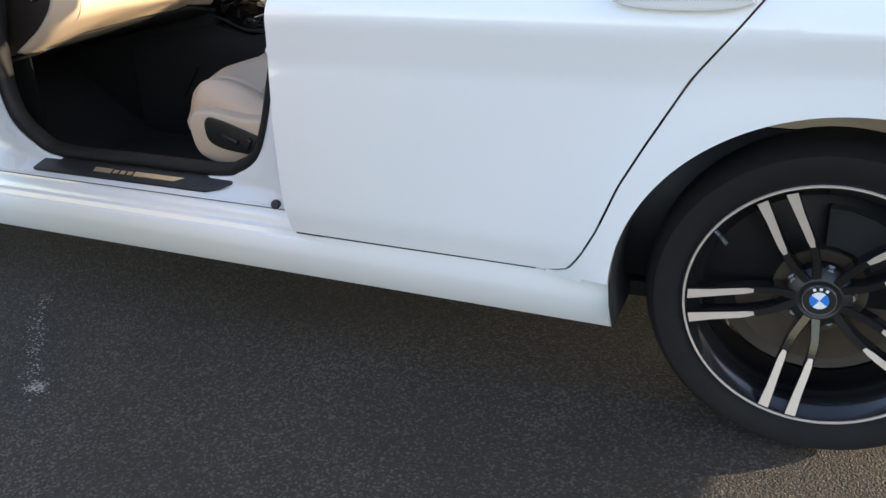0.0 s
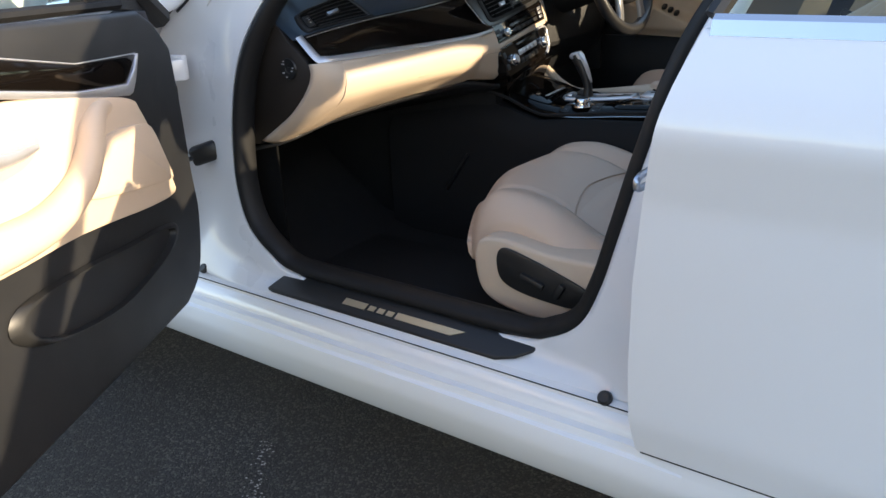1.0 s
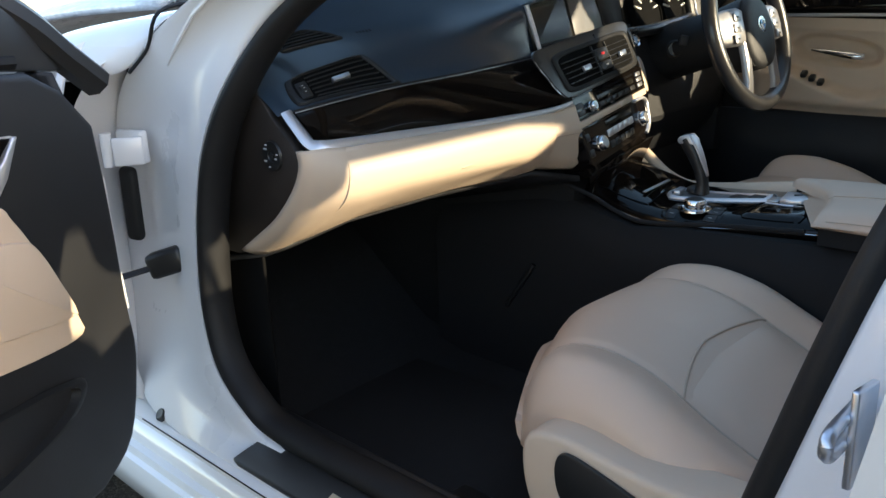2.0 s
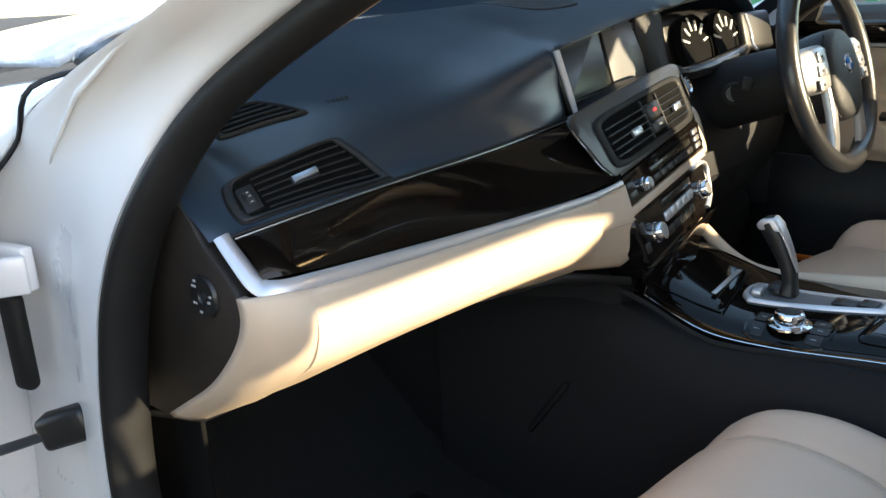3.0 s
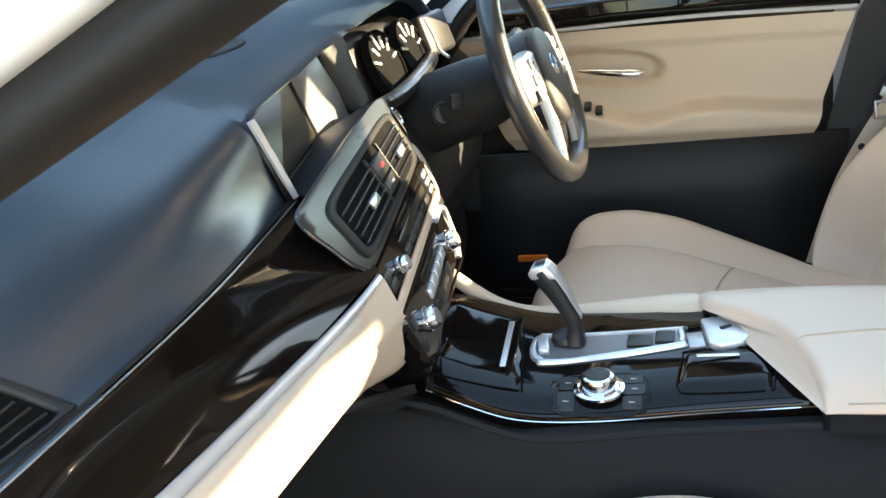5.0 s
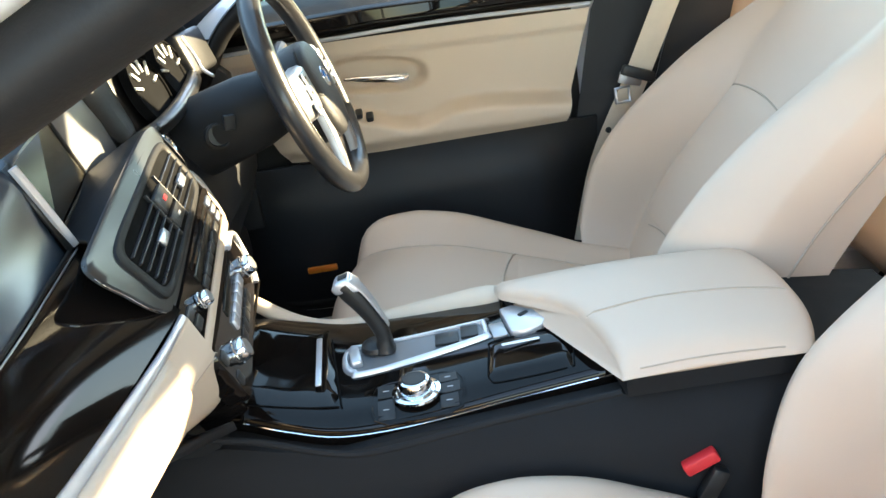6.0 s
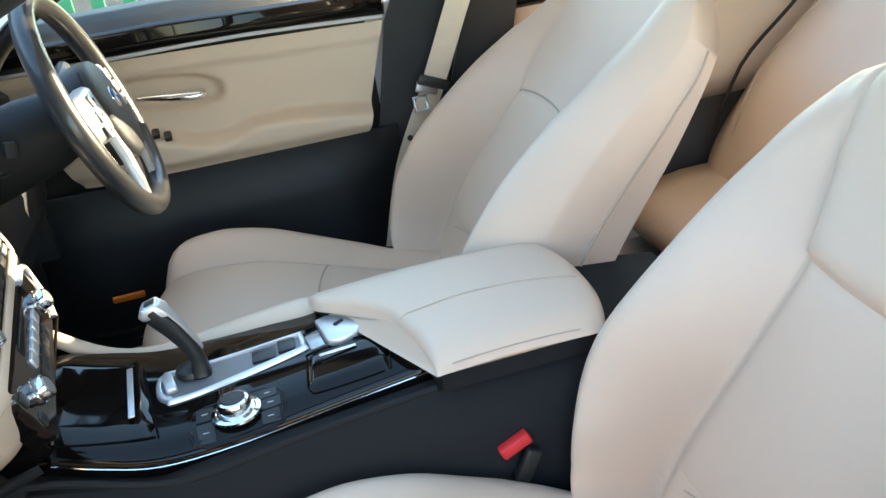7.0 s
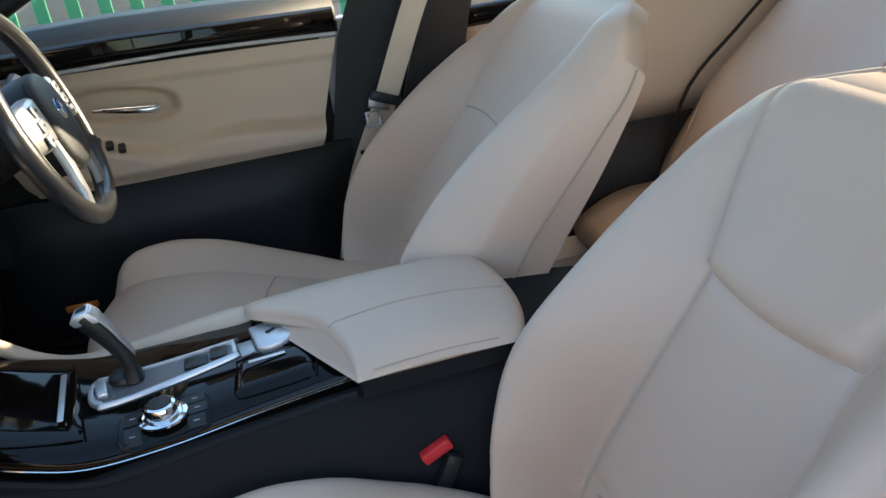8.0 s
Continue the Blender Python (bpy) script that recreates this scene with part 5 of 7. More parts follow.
ign = part("ignition_switch", lathe((-1.915, 1.262, 0.906), (0.45, -0.85, 0.1), [(0.020, -0.02), (0.020, 0.0), (0.0165, 0.002), (0.0145, -0.004), (0.0, -0.004)], 24), PLAST, steer, "black key switch on the column")
part("switch_lug", box(pose(-1.893, 1.258, 0.924, 0, 10, 30), (0.018, 0.012, 0.022), 0.003), SOFT, ign)
for s in (1,):
    part("stalk", tube([sw(s * 0.06, 0.03, -0.06), sw(s * 0.14, 0.045, -0.055), sw(s * 0.175, 0.05, -0.05)], [0.009, 0.009, 0.012], 10), PLAST, steer, "black column stalk")


# ---- centre console ----
console = thing("centre_console", (-1.5, MID, 0.27), "gloss black centre console with a beige padded armrest", "console")
part("console_body", loft([[Vector((x, y, z)) for y, z in ((0.800, 0.27), (0.802, zt - 0.10), (0.812, zt - 0.06), (0.838, zt - 0.034), (1.065, zt - 0.034), (1.075, zt - 0.07), (1.075, 0.27))]
                           for x, zt in ((-2.22, 0.640), (-1.95, 0.690), (-1.88, 0.690), (-1.82, 0.674), (-1.76, 0.660), (-1.66, 0.672), (-1.43, 0.682), (-1.20, 0.685), (-1.05, 0.66))], caps=True), FLANK_SOFT, console, "black soft console flank", sub=0)
# gloss top: rows along the car, from the left edge to the right
GT = [(-1.925, 0.866, 1.065, 0.688), (-1.875, 0.868, 1.075, 0.690), (-1.815, 0.860, 1.08, 0.672), (-1.75, 0.853, 1.078, 0.658), (-1.66, 0.852, 1.076, 0.660), (-1.55, 0.858, 1.074, 0.670), (-1.43, 0.866, 1.072, 0.678)]


GT_LINE = [(q.x, q.y, q.z) for q in spline([(a, b, d) for a, b, c, d in GT], 8)]


def console_z(x):
    return interp([(q[0], q[2]) for q in GT_LINE], x)


def console_top(x, y):
    """Height of the gloss top's skin."""
    d = y - interp([(q[0], q[1]) for q in GT_LINE], x)
    return console_z(x) + interp([(0.0, -0.016), (0.006, -0.008), (0.028, 0.001), (0.06, 0.004), (0.09, 0.006)], d)


def gloss_rows():
    rows = []
    for q in spline([(a, b, d) for a, b, c, d in GT], 5):
        x, y0, z = q.x, q.y, q.z
        y1 = interp([(a, c) for a, b, c, d in GT], x)
        rows.append([Vector((x, y0 - 0.002, z - 0.030)), Vector((x, y0 + 0.001, z - 0.016)), Vector((x, y0 + 0.006, z - 0.008)), Vector((x, y0 + 0.028, z + 0.001)), Vector((x, y0 + 0.06, z + 0.004)),
                     Vector((x, MID, z + 0.006)), Vector((x, y1 - 0.02, z + 0.006)), Vector((x, y1, z + 0.002)), Vector((x, y1, z - 0.03))])
    return loft(rows, closed=False)


gloss_top = part("gloss_top", gloss_rows(), GLOSS, console, "gloss black console top", solid=0.004, angle=60)
part("chrome_line", tube([Vector((q.x, q.y - 0.001, q.z - 0.0195)) for q in spline([(a, b, d) for a, b, c, d in GT], 5)], 0.0011, 6), CHROME, console, "thin chrome line")


def lid(name, x0, x1, y0, y1, lift, mat, label, skew=0.0, parent=None):
    """A thin lid with rounded edges that follows the console top."""
    rows = []
    for i in range(17):
        k = i / 16
        ex = min(1, min(k, 1 - k) / 0.08)
        row = []
        for j in range(13):
            w = j / 12
            ey = min(1, min(w, 1 - w) / 0.10)
            e = min(ex, ey)
            x = x0 + (x1 - x0) * k + skew * (w - 0.5)
            y = y0 + (y1 - y0) * w
            row.append(Vector((x, y, console_top(x, y) + lift * math.sqrt(max(0, 1 - (1 - e) ** 2)))))
        rows.append(row)
    return part(name, loft(rows, closed=False), mat, parent or gloss_top, label, angle=60)


tray = lid("tray_lid", -1.892, -1.766, 0.884, 1.056, 0.0025, GLOSS, "gloss black tray lid", -0.03)
part("tray_gap", tube([(-1.764 - 0.03 * (k - 0.5), 0.880 + 0.180 * k, console_top(-1.764, 0.880 + 0.180 * k) + 0.0008) for k in (0, 0.1, 0.2, 0.35, 0.5, 0.75, 1)], 0.0012, 6), VOID, tray)
part("tray_gap", tube([(-1.892 + 0.140 * k, 0.881, console_top(-1.892 + 0.140 * k, 0.881) + 0.0008) for k in (0, 0.25, 0.5, 0.75, 1)], 0.0010, 6), VOID, tray)
part("tray_bar", box(pose(-1.783, 0.968, console_z(-1.783) + 0.0105, 0, 0, 6), (0.0075, 0.115, 0.0025), 0.001), SILVER, tray, "silver bar on the tray lid")
SHIFT = ((-1.755, 0.985), (-1.753, 0.955), (-1.742, 0.938), (-1.722, 0.934), (-1.580, 0.956), (-1.568, 0.966), (-1.570, 0.998), (-1.580, 1.003), (-1.730, 1.006), (-1.748, 1.001))
_gate = [(q.x, q.y) for q in spline([(a, b, 0) for a, b in SHIFT], 6, True)]
_gc = (sum(q[0] for q in _gate) / len(_gate), sum(q[1] for q in _gate) / len(_gate))


def gate(grow, h):
    out = []
    for x, y in _gate:
        dx, dy = x - _gc[0], y - _gc[1]
        out.append(Vector((x - grow * math.tanh(dx / 0.03), y - grow * math.tanh(dy / 0.02), console_z(x) + h)))
    return out


shifter = part("shift_plate", loft([gate(-0.001, 0.002), gate(0.0, 0.008), gate(0.0015, 0.0105), gate(0.0048, 0.0113), gate(0.0066, 0.0105), gate(0.0076, 0.005)]), SILVER, console, "satin silver shifter surround", angle=50)
part("shift_well", prism(gate(0.0075, 0.004), (0, 0, 0.002)), WELL, shifter, "dark grey shifter gate", smooth=False)
part("shift_block", box(pose(-1.738, 0.972, console_z(-1.738) + 0.011, 0, 0, 12), (0.014, 0.040, 0.010), 0.003), SILVER, shifter, "satin silver block before the lever")
part("shift_button", box(Matrix.Translation((-1.592, 0.981, console_z(-1.59) + 0.0085)), (0.022, 0.026, 0.004), 0.001), PLAST, shifter)
part("shift_button", box(Matrix.Translation((-1.621, 0.977, console_z(-1.62) + 0.0085)), (0.030, 0.026, 0.004), 0.001), PLAST, shifter)
part("gaiter", lathe((-1.712, 0.990, console_z(-1.71) + 0.011), (0, 0, 1), [(0.020, 0), (0.018, 0.006), (0.012, 0.01), (0.0, 0.01)], 18), PLAST, shifter)
lever_line = spline([(-1.700, 0.984, 0.666), (-1.699, 0.984, 0.690), (-1.706, 0.984, 0.714), (-1.719, 0.984, 0.742), (-1.735, 0.984, 0.768)], 6)


def lever_ring(i, grow=0.0, a0=0.0, a1=360.0, n=18):
    """Part of a ring round the lever: 90 degrees is the side towards the rear."""
    k = i / (len(lever_line) - 1)
    q = lever_line[i]
    d = (lever_line[min(i + 1, len(lever_line) - 1)] - lever_line[max(i - 1, 0)]).normalized()
    s = Vector((0, 1, 0))
    f = s.cross(d).normalized()
    wy = interp([(0, 0.016), (0.2, 0.0115), (0.5, 0.0115), (0.85, 0.0138), (1, 0.0132)], k) + grow
    wx = interp([(0, 0.014), (0.2, 0.0095), (0.5, 0.010), (0.85, 0.0135), (1, 0.012)], k) + grow
    out = []
    for j in range(n):
        a = radians(a0 + (a1 - a0) * j / (n if a1 - a0 == 360 else n - 1))
        out.append(q + s * wy * math.copysign(abs(math.cos(a)) ** 0.65, math.cos(a)) + f * wx * math.copysign(abs(math.sin(a)) ** 0.65, math.sin(a)))
    return out


lever = part("lever", loft([lever_ring(i) for i in range(len(lever_line))], caps=True), PLAST, shifter, "black gear lever with a satin spine", bevel=0.002)
_ld = (lever_line[-1] - lever_line[-4]).normalized()
_ls = Vector((0, 1, 0))
_lf = _ls.cross(_ld).normalized()
_tip = Matrix.Translation(lever_line[-1]) @ Matrix((_lf, _ls, _ld)).transposed().to_4x4()
part("lever_spine", loft([lever_ring(i, 0.0012, interp([(8, 80), (14, 62), (24, 48)], i), interp([(8, 100), (14, 124), (24, 138)], i), 9) for i in range(8, len(lever_line))], closed=False), SILVER, lever, "satin silver spine", solid=0.0015)
part("lever_cap", chamfer(prism([_tip @ Vector(q) for q in ((-0.0125, -0.0135, -0.004), (0.0135, -0.0135, -0.020), (0.0150, -0.0120, -0.012), (0.0120, -0.0125, 0.002), (-0.0040, -0.0130, 0.0075), (-0.0125, -0.0130, 0.004))], _ls * 0.027), 0.0022, 3), SILVER, lever, "satin silver cap", angle=50)
part("lever_button", chamfer(prism([_tip @ Vector(q) for q in ((0.0118, -0.006, 0.0028), (0.0000, -0.006, 0.0068), (0.0006, -0.006, 0.0078), (0.0126, -0.006, 0.0036))], _ls * 0.012), 0.0004), PLAST, lever, "black park button")
knob_c = Vector((-1.660, 0.881, console_z(-1.66) + 0.002))
knob = part("control_knob", lathe(knob_c, (0, 0, 1), [(0.029, 0.002), (0.0285, 0.0045), (0.0235, 0.0055), (0.022, 0.0045), (0.0185, 0.005), (0.0180, 0.0095), (0.0195, 0.011), (0.0195, 0.0155), (0.0175, 0.0195), (0.0155, 0.0205), (0.0, 0.020)], 40), CHROME, console, "chrome rotary control knob", angle=30)
part("knob_top", lathe(knob_c, (0, 0, 1), [(0.0142, 0.0205), (0.013, 0.0217), (0.0, 0.0222)], 32), PLAST, knob, "black knob top")
def base_ring(k, lift):
    """An outline with clipped corners round the knob, on the console's skin."""
    out = []
    for x, y in ((-0.056, -0.012), (-0.052, -0.024), (-0.036, -0.029), (0.036, -0.030), (0.052, -0.025), (0.057, -0.012), (0.057, 0.010), (0.050, 0.024), (0.034, 0.030), (-0.036, 0.030), (-0.052, 0.025), (-0.056, 0.012)):
        q = knob_c + Vector((x * k, y * k, 0))
        out.append(Vector((q.x, q.y, console_top(q.x, q.y) + lift)))
    return out


part("knob_base", loft([base_ring(1.0, 0.0004), base_ring(0.99, 0.0016), base_ring(0.95, 0.0016), base_ring(0.935, 0.0008), base_ring(0.45, 0.0008)]), GLOSS, console, "black button ring", angle=30)
for x0, x1, rows in ((-0.050, -0.028, (-0.0135, 0.0135)), (0.028, 0.051, (-0.0165, 0.0, 0.0165))):
    for oy in rows:
        hh = 0.0115 if len(rows) == 2 else 0.0072
        key = []
        for x, y in ((x0, oy - hh), (x1, oy - hh), (x1, oy + hh), (x0, oy + hh)):
            q = knob_c + Vector((x * (0.94 if abs(oy) > 0.01 else 1), y, 0))
            key.append(Vector((q.x, q.y, console_top(q.x, q.y) + 0.0006)))
        part("menu_button", chamfer(prism(key, (0, 0, 0.0014)), 0.0005, 1), PLAST, console, "black menu button")
        part("button_mark", box(Matrix.Translation(sum(key, Vector()) / 4 + Vector((0, 0, 0.0015))), (0.007, 0.0014, 0.0004)), GREYPRINT, console, smooth=False)
cup = lid("cup_lid", -1.572, -1.474, 0.876, 0.944, 0.0025, GLOSS, "gloss black cup lid", 0.01)
part("cup_gap", tube([Vector((q.x, q.y, console_top(q.x, q.y) + 0.0012)) for q in spline([(-1.486, 0.874, 0), (-1.560, 0.872, 0), (-1.574, 0.878, 0), (-1.575, 0.890, 0), (-1.570, 0.934, 0), (-1.562, 0.946, 0), (-1.480, 0.948, 0), (-1.470, 0.940, 0), (-1.476, 0.884, 0)], 5, True)] , 0.0009, 6), VOID, cup)
part("cup_bar", box(pose(-1.532, 0.927, console_z(-1.532) + 0.0105, 0, 0, 4), (0.046, 0.005, 0.002), 0.001), SILVER, gloss_top, "silver bar")
KEY = ((-1.551, 1.010), (-1.541, 0.948), (-1.526, 0.944), (-1.502, 0.950), (-1.497, 0.962), (-1.508, 0.990), (-1.535, 1.014))
key_tray = part("key_tray", chamfer(prism([Vector((x, y, console_z(x) + 0.003)) for x, y in KEY], (0.0, 0.0, 0.012)), 0.0025), SILVER, console, "satin silver key slot")
part("key_hole", box(pose(-1.522, 0.984, console_z(-1.53) + 0.0150, 0, 0, 30), (0.015, 0.007, 0.004), 0.0018), UNDER, key_tray)
part("slot_plate", box(pose(-1.556, 0.968, console_z(-1.556) + 0.007, 0, 0, 8), (0.018, 0.034, 0.006), 0.001), SATIN, console, "grey plate before the key slot")
part("tunnel", box(pose(-2.23, 0.955, 0.50), (0.70, 0.24, 0.44), 0.02), FLANK_SOFT, console, "black carpeted tunnel under the dash")
# beige edge towards the driver
part("padded_edge", tube(spline([(-1.93, 1.095, 0.748), (-1.895, 1.097, 0.718), (-1.83, 1.098, 0.664), (-1.765, 1.096, 0.645), (-1.65, 1.082, 0.657), (-1.545, 1.062, 0.674)], 5), [(0.0075 + 0.0145 * (i / 25) ** 1.2) * (1.0 if i < 24 else 0.93 if i == 24 else 0.75) for i in range(26)], 12), VINYL, console, "beige padded edge")


# padded armrest with a slanted front and a stitched line along it
ARM_FRONT = [(0.806, -1.436), (0.842, -1.440), (0.876, -1.444), (0.914, -1.453), (0.945, -1.463), (0.962, -1.472), (0.985, -1.493), (1.003, -1.520), (1.017, -1.546), (1.035, -1.553), (1.07, -1.553)]
ARM_Y0, ARM_Y1 = 0.806, 1.066


def arm_front(y):
    return float(np.interp(y, [q[0] for q in ARM_FRONT], [q[1] for q in ARM_FRONT]))


def arm_at(k, w, lift=0.0):
    """k along the armrest, w across it from -1 to 1."""
    y = (ARM_Y0 + ARM_Y1) / 2 + (ARM_Y1 - ARM_Y0) / 2 * w
    x0, x1 = arm_front(y), -1.212 - 0.026 * abs(w) ** 2.5
    e = min(1, min(k / 0.055, (1 - k) / 0.14))
    r = math.sqrt(max(0.0, 1 - (1 - e) ** 2))
    side = max(0.0, 1 - abs(w) ** 7) ** 0.5
    top = 0.688 + 0.019 * math.sqrt(max(0.0, min(1, 1 - (1 - min(1, 3.2 * (1 - abs(w)))) ** 2))) + 0.006 * math.sin(math.pi * min(1, k * 1.1))
    return Vector((x0 + (x1 - x0) * k, y, 0.687 + (top - 0.687) * (0.25 + 0.75 * r) * (0.45 + 0.55 * side) + lift))


def armrest():
    ws = [-1, -0.995, -0.98, -0.95, -0.9] + [-0.85 + 1.7 * i / 24 for i in range(25)] + [0.9, 0.95, 0.98, 0.995, 1]
    ks = [0, 0.004, 0.012, 0.025, 0.045, 0.07] + [0.1 + 0.72 * i / 16 for i in range(17)] + [0.87, 0.91, 0.94, 0.965, 0.985, 0.996, 1]
    rings = []
    for k in ks:
        row = [arm_at(k, w) for w in ws]
        rings.append(row + [Vector((row[-1].x, row[-1].y - 0.006, 0.684)), Vector((row[0].x, row[0].y + 0.006, 0.684))])
    return loft(rings, caps=True)


part("armrest_base", prism([(arm_front(y) + 0.008, y, 0.655) for y in (0.822, 0.85, 0.88, 0.91, 0.94, 0.97, 0.99, 1.02, 1.054)] + [(-1.25, 1.054, 0.655), (-1.25, 0.822, 0.655)], (0, 0, 0.033)), FLANK_SOFT, console, "black base under the armrest", smooth=False)
arm = part("armrest", armrest(), LEATHER, console, "beige leather armrest lid", angle=60)
part("seam", tube([arm_at(k, interp([(0, -0.11), (0.35, -0.06), (0.7, -0.10), (1, -0.2)], k), 0.0006) for k in (0.015 + 0.93 * i / 24 for i in range(25))], 0.0011, 6), SEAM, arm)
part("side_seam", tube([arm_at(k, -0.962, 0.0006) for k in (0.10 + 0.75 * i / 24 for i in range(25))], 0.0009, 6), SEAM, arm)
part("console_rear", box(pose(-1.18, MID, 0.55, 0, 12, 0), (0.10, 0.23, 0.18), 0.03, 3), SOFT, console, "black rear of the console")
part("flank_fold", tube(spline([(-1.93, 0.803, 0.712), (-1.877, 0.799, 0.698), (-1.824, 0.797, 0.686), (-1.755, 0.796, 0.660), (-1.70, 0.796, 0.653), (-1.576, 0.796, 0.668), (-1.44, 0.797, 0.680)], 5), 0.004, 8), FLANK_SOFT, console, "fold along the console's black side")
part("flank_flap", box(pose(-1.985, 0.796, 0.475, 0, 35, 0), (0.010, 0.010, 0.13), 0.004), PLAST, console, "grey edge of the side flap")


# ---- seats ----
# half width, bolster height and seam place up each backrest
PASSENGER_BACK = {"half": [(-0.1, 0.195), (0, 0.216), (0.2, 0.253), (0.4, 0.254), (0.6, 0.255), (0.8, 0.249), (0.9, 0.228), (0.96, 0.166), (1.0, 0.138)],
                  "bolster": [(-0.1, 0.079), (0, 0.108), (0.25, 0.115), (0.5, 0.073), (0.75, 0.023), (0.9, -0.018), (1.0, 0.0)],
                  "seam": [(-0.1, 0.72), (0, 0.716), (0.25, 0.54), (0.5, 0.462), (0.6, 0.481), (0.75, 0.622), (0.95, 0.77), (1.0, 0.70)],
                  "ridge": 0.785, "rise": -0.015, "thick": 0.115, "pad": (0.585, 0.022), "head": (0.272, 0.115), "crown": 0.0}
DRIVER_BACK = {"half": [(-0.1, 0.213), (0, 0.247), (0.2, 0.269), (0.4, 0.262), (0.6, 0.259), (0.8, 0.241), (0.9, 0.214), (0.96, 0.186), (1.0, 0.14)],
               "bolster": [(-0.1, 0.079), (0, 0.114), (0.25, 0.105), (0.5, 0.067), (0.75, 0.021), (0.9, 0.014), (1.0, 0.0)],
               "seam": [(-0.1, 0.72), (0, 0.75), (0.25, 0.625), (0.5, 0.44), (0.6, 0.444), (0.75, 0.554), (0.95, 0.685), (1.0, 0.70)],
               "ridge": 0.793, "rise": 0.022, "thick": 0.067, "pad": (0.555, 0.0), "head": (0.262, 0.120), "crown": 1.0}


def backrest(yc, base, top, seat, label, form):
    """A bolstered backrest; base and top are the centre panel's ends in (x, z)."""
    b, t = Vector((base[0], 0, base[1])), Vector((top[0], 0, top[1]))
    up = (t - b).normalized()
    nrm = Vector((-up.z, 0, up.x))
    length = (t - b).length
    widths = [(q.x, q.y) for q in spline([(q[0], q[1], 0) for q in form["half"]], 6)]
    edge, lobes = ([(q.x, q.y) for q in spline([(a, b, 0) for a, b in form[k]], 6)] for k in ("seam", "bolster"))
    ridge, rise = form["ridge"], form["rise"]
    split, plump = form["pad"]

    def half(v):
        return interp(widths, v)

    def front(v, w):
        s, bol, ws = abs(w), interp(lobes, v), interp(edge, v) - 0.03
        k = min(1, max(0, (s - ws) / (max(ridge, ws + 0.16) - ws)))
        f = bol * (k * k * (3 - 2 * k)) ** 0.85
        q = max(0, (s - ridge) / (1 - ridge))
        f -= q * q * (0.55 * bol + 0.03) * (1 - form["crown"] * max(0, (v - 0.85) / 0.15))
        f -= 0.006 * math.exp(-((s - ws) / 0.03) ** 2) * (1.0 if plump > 0 else min(1, max(0, (split + 0.05 - v) / 0.06)))
        return f + rise * min(1, max(0, (1 - v) / 0.3)) + 0.03 * math.sin(math.pi * min(1, max(0, v))) - (0.05 - 0.03 * form["crown"]) * max(0, (v - 0.9) / 0.1) ** 2

    def at(v, w, lift=0.0):
        return b + up * (v * length) + nrm * (front(v, w) + lift) + Vector((0, yc + half(v) * w, 0))
    rings = []
    for i in range(71):
        v = -0.10 + 1.10 * i / 70
        fr = [at(v, -1 + 2 * j / 130) for j in range(131)]
        rr = []
        for j in range(14, -1, -1):
            w = -1 + 2 * j / 14
            d = -form["thick"] + 0.015 * abs(w) ** 4 + 0.04 * max(0, (v - 0.85) / 0.15) ** 2
            d = min(d, front(v, w) - 0.035)
            rr.append(b + up * (v * length) + nrm * d + Vector((0, yc + half(v) * w * 0.98, 0)))
        rings.append(fr + rr)
    tip = rings[-1]
    c = sum(tip, Vector()) / len(tip) + up * 0.010
    rings.append([q.lerp(c, 0.35) + up * 0.008 for q in tip])
    rings.append([q.lerp(c, 0.7) + up * 0.009 for q in tip])
    rings.append([q.lerp(c, 0.98) + up * 0.006 for q in tip])
    br = part("backrest", loft(rings, caps=True), LEATHER, seat, label, angle=70)
    for s in (-1, 1):
        part("seam", tube([at(v, s * (interp(edge, v) - 0.026), -0.0030) for v in ((0.97 if plump > 0 else split) * i / 60 for i in range(61))], 0.0022, 6), SEAM, br)
        part("piping", tube([at(v, s * 0.996, -0.066 * (1 - max(0.0, v) ** 5)) for v in (-0.08 + 0.93 * i / 36 for i in range(37))], 0.0018, 8), SEAM, br, "stitched edge of the bolster")
    # padded panels: the upper one overhangs the lower
    for v0, v1, thick, sharp, label in ((0.09, split, 0.008, 5, "perforated beige leather panel"), (split - 0.010, 0.95, plump, 9, "beige leather panel"))[:2 if plump > 0 else 1]:
        def pad(i, j):
            bow = (0.020 if plump > 0 else -0.018) * (1 - (2 * j - 1) ** 2)
            u = v0 - (bow if v0 > 0.3 else 0) + (v1 - v0 + (bow if v0 > 0.3 else -bow)) * i
            ww = interp(edge, u) - 0.035
            e = min(1, min(sharp * i, 4.5 * (1 - i), 6 * j, 6 * (1 - j)) + 0.01)
            if v0 < 0.3:
                e = min(1, min(6 * i, 9 * (1 - i), 6 * j, 6 * (1 - j)) + 0.01)
            return at(u, -ww + 2 * ww * j, thick * math.sqrt(max(0, 1 - (1 - e) ** 2)) * (1 - 0.35 * i if v0 > 0.3 else 1) - 0.003)
        part("pad", grid(pad, 30, 26), LEATHER, br, label, angle=70)
    if plump == 0:
        part("cross_seam", tube([at(split - 0.004 + 0.018 * (1 - (j / 10 - 1) ** 2), (interp(edge, split) - 0.03) * (j / 10 - 1), 0.001) for j in range(21)], 0.0014, 6), SEAM, br)
    part("waist_seam", tube([at(0.075 + 0.03 * (1 - (j / 8 - 1) ** 2), -0.48 + 0.96 * j / 16, 0.001) for j in range(17)], 0.0010, 6), SEAM, br)
    return at, up, nrm, br


def pile_curve(*zs):
    return [(q.x, q.y) for q in spline([(u, z, 0) for u, z in zip((0, 0.03, 0.08, 0.16, 0.26, 0.34, 0.44, 0.56, 0.72, 1.0), zs)], 5)]


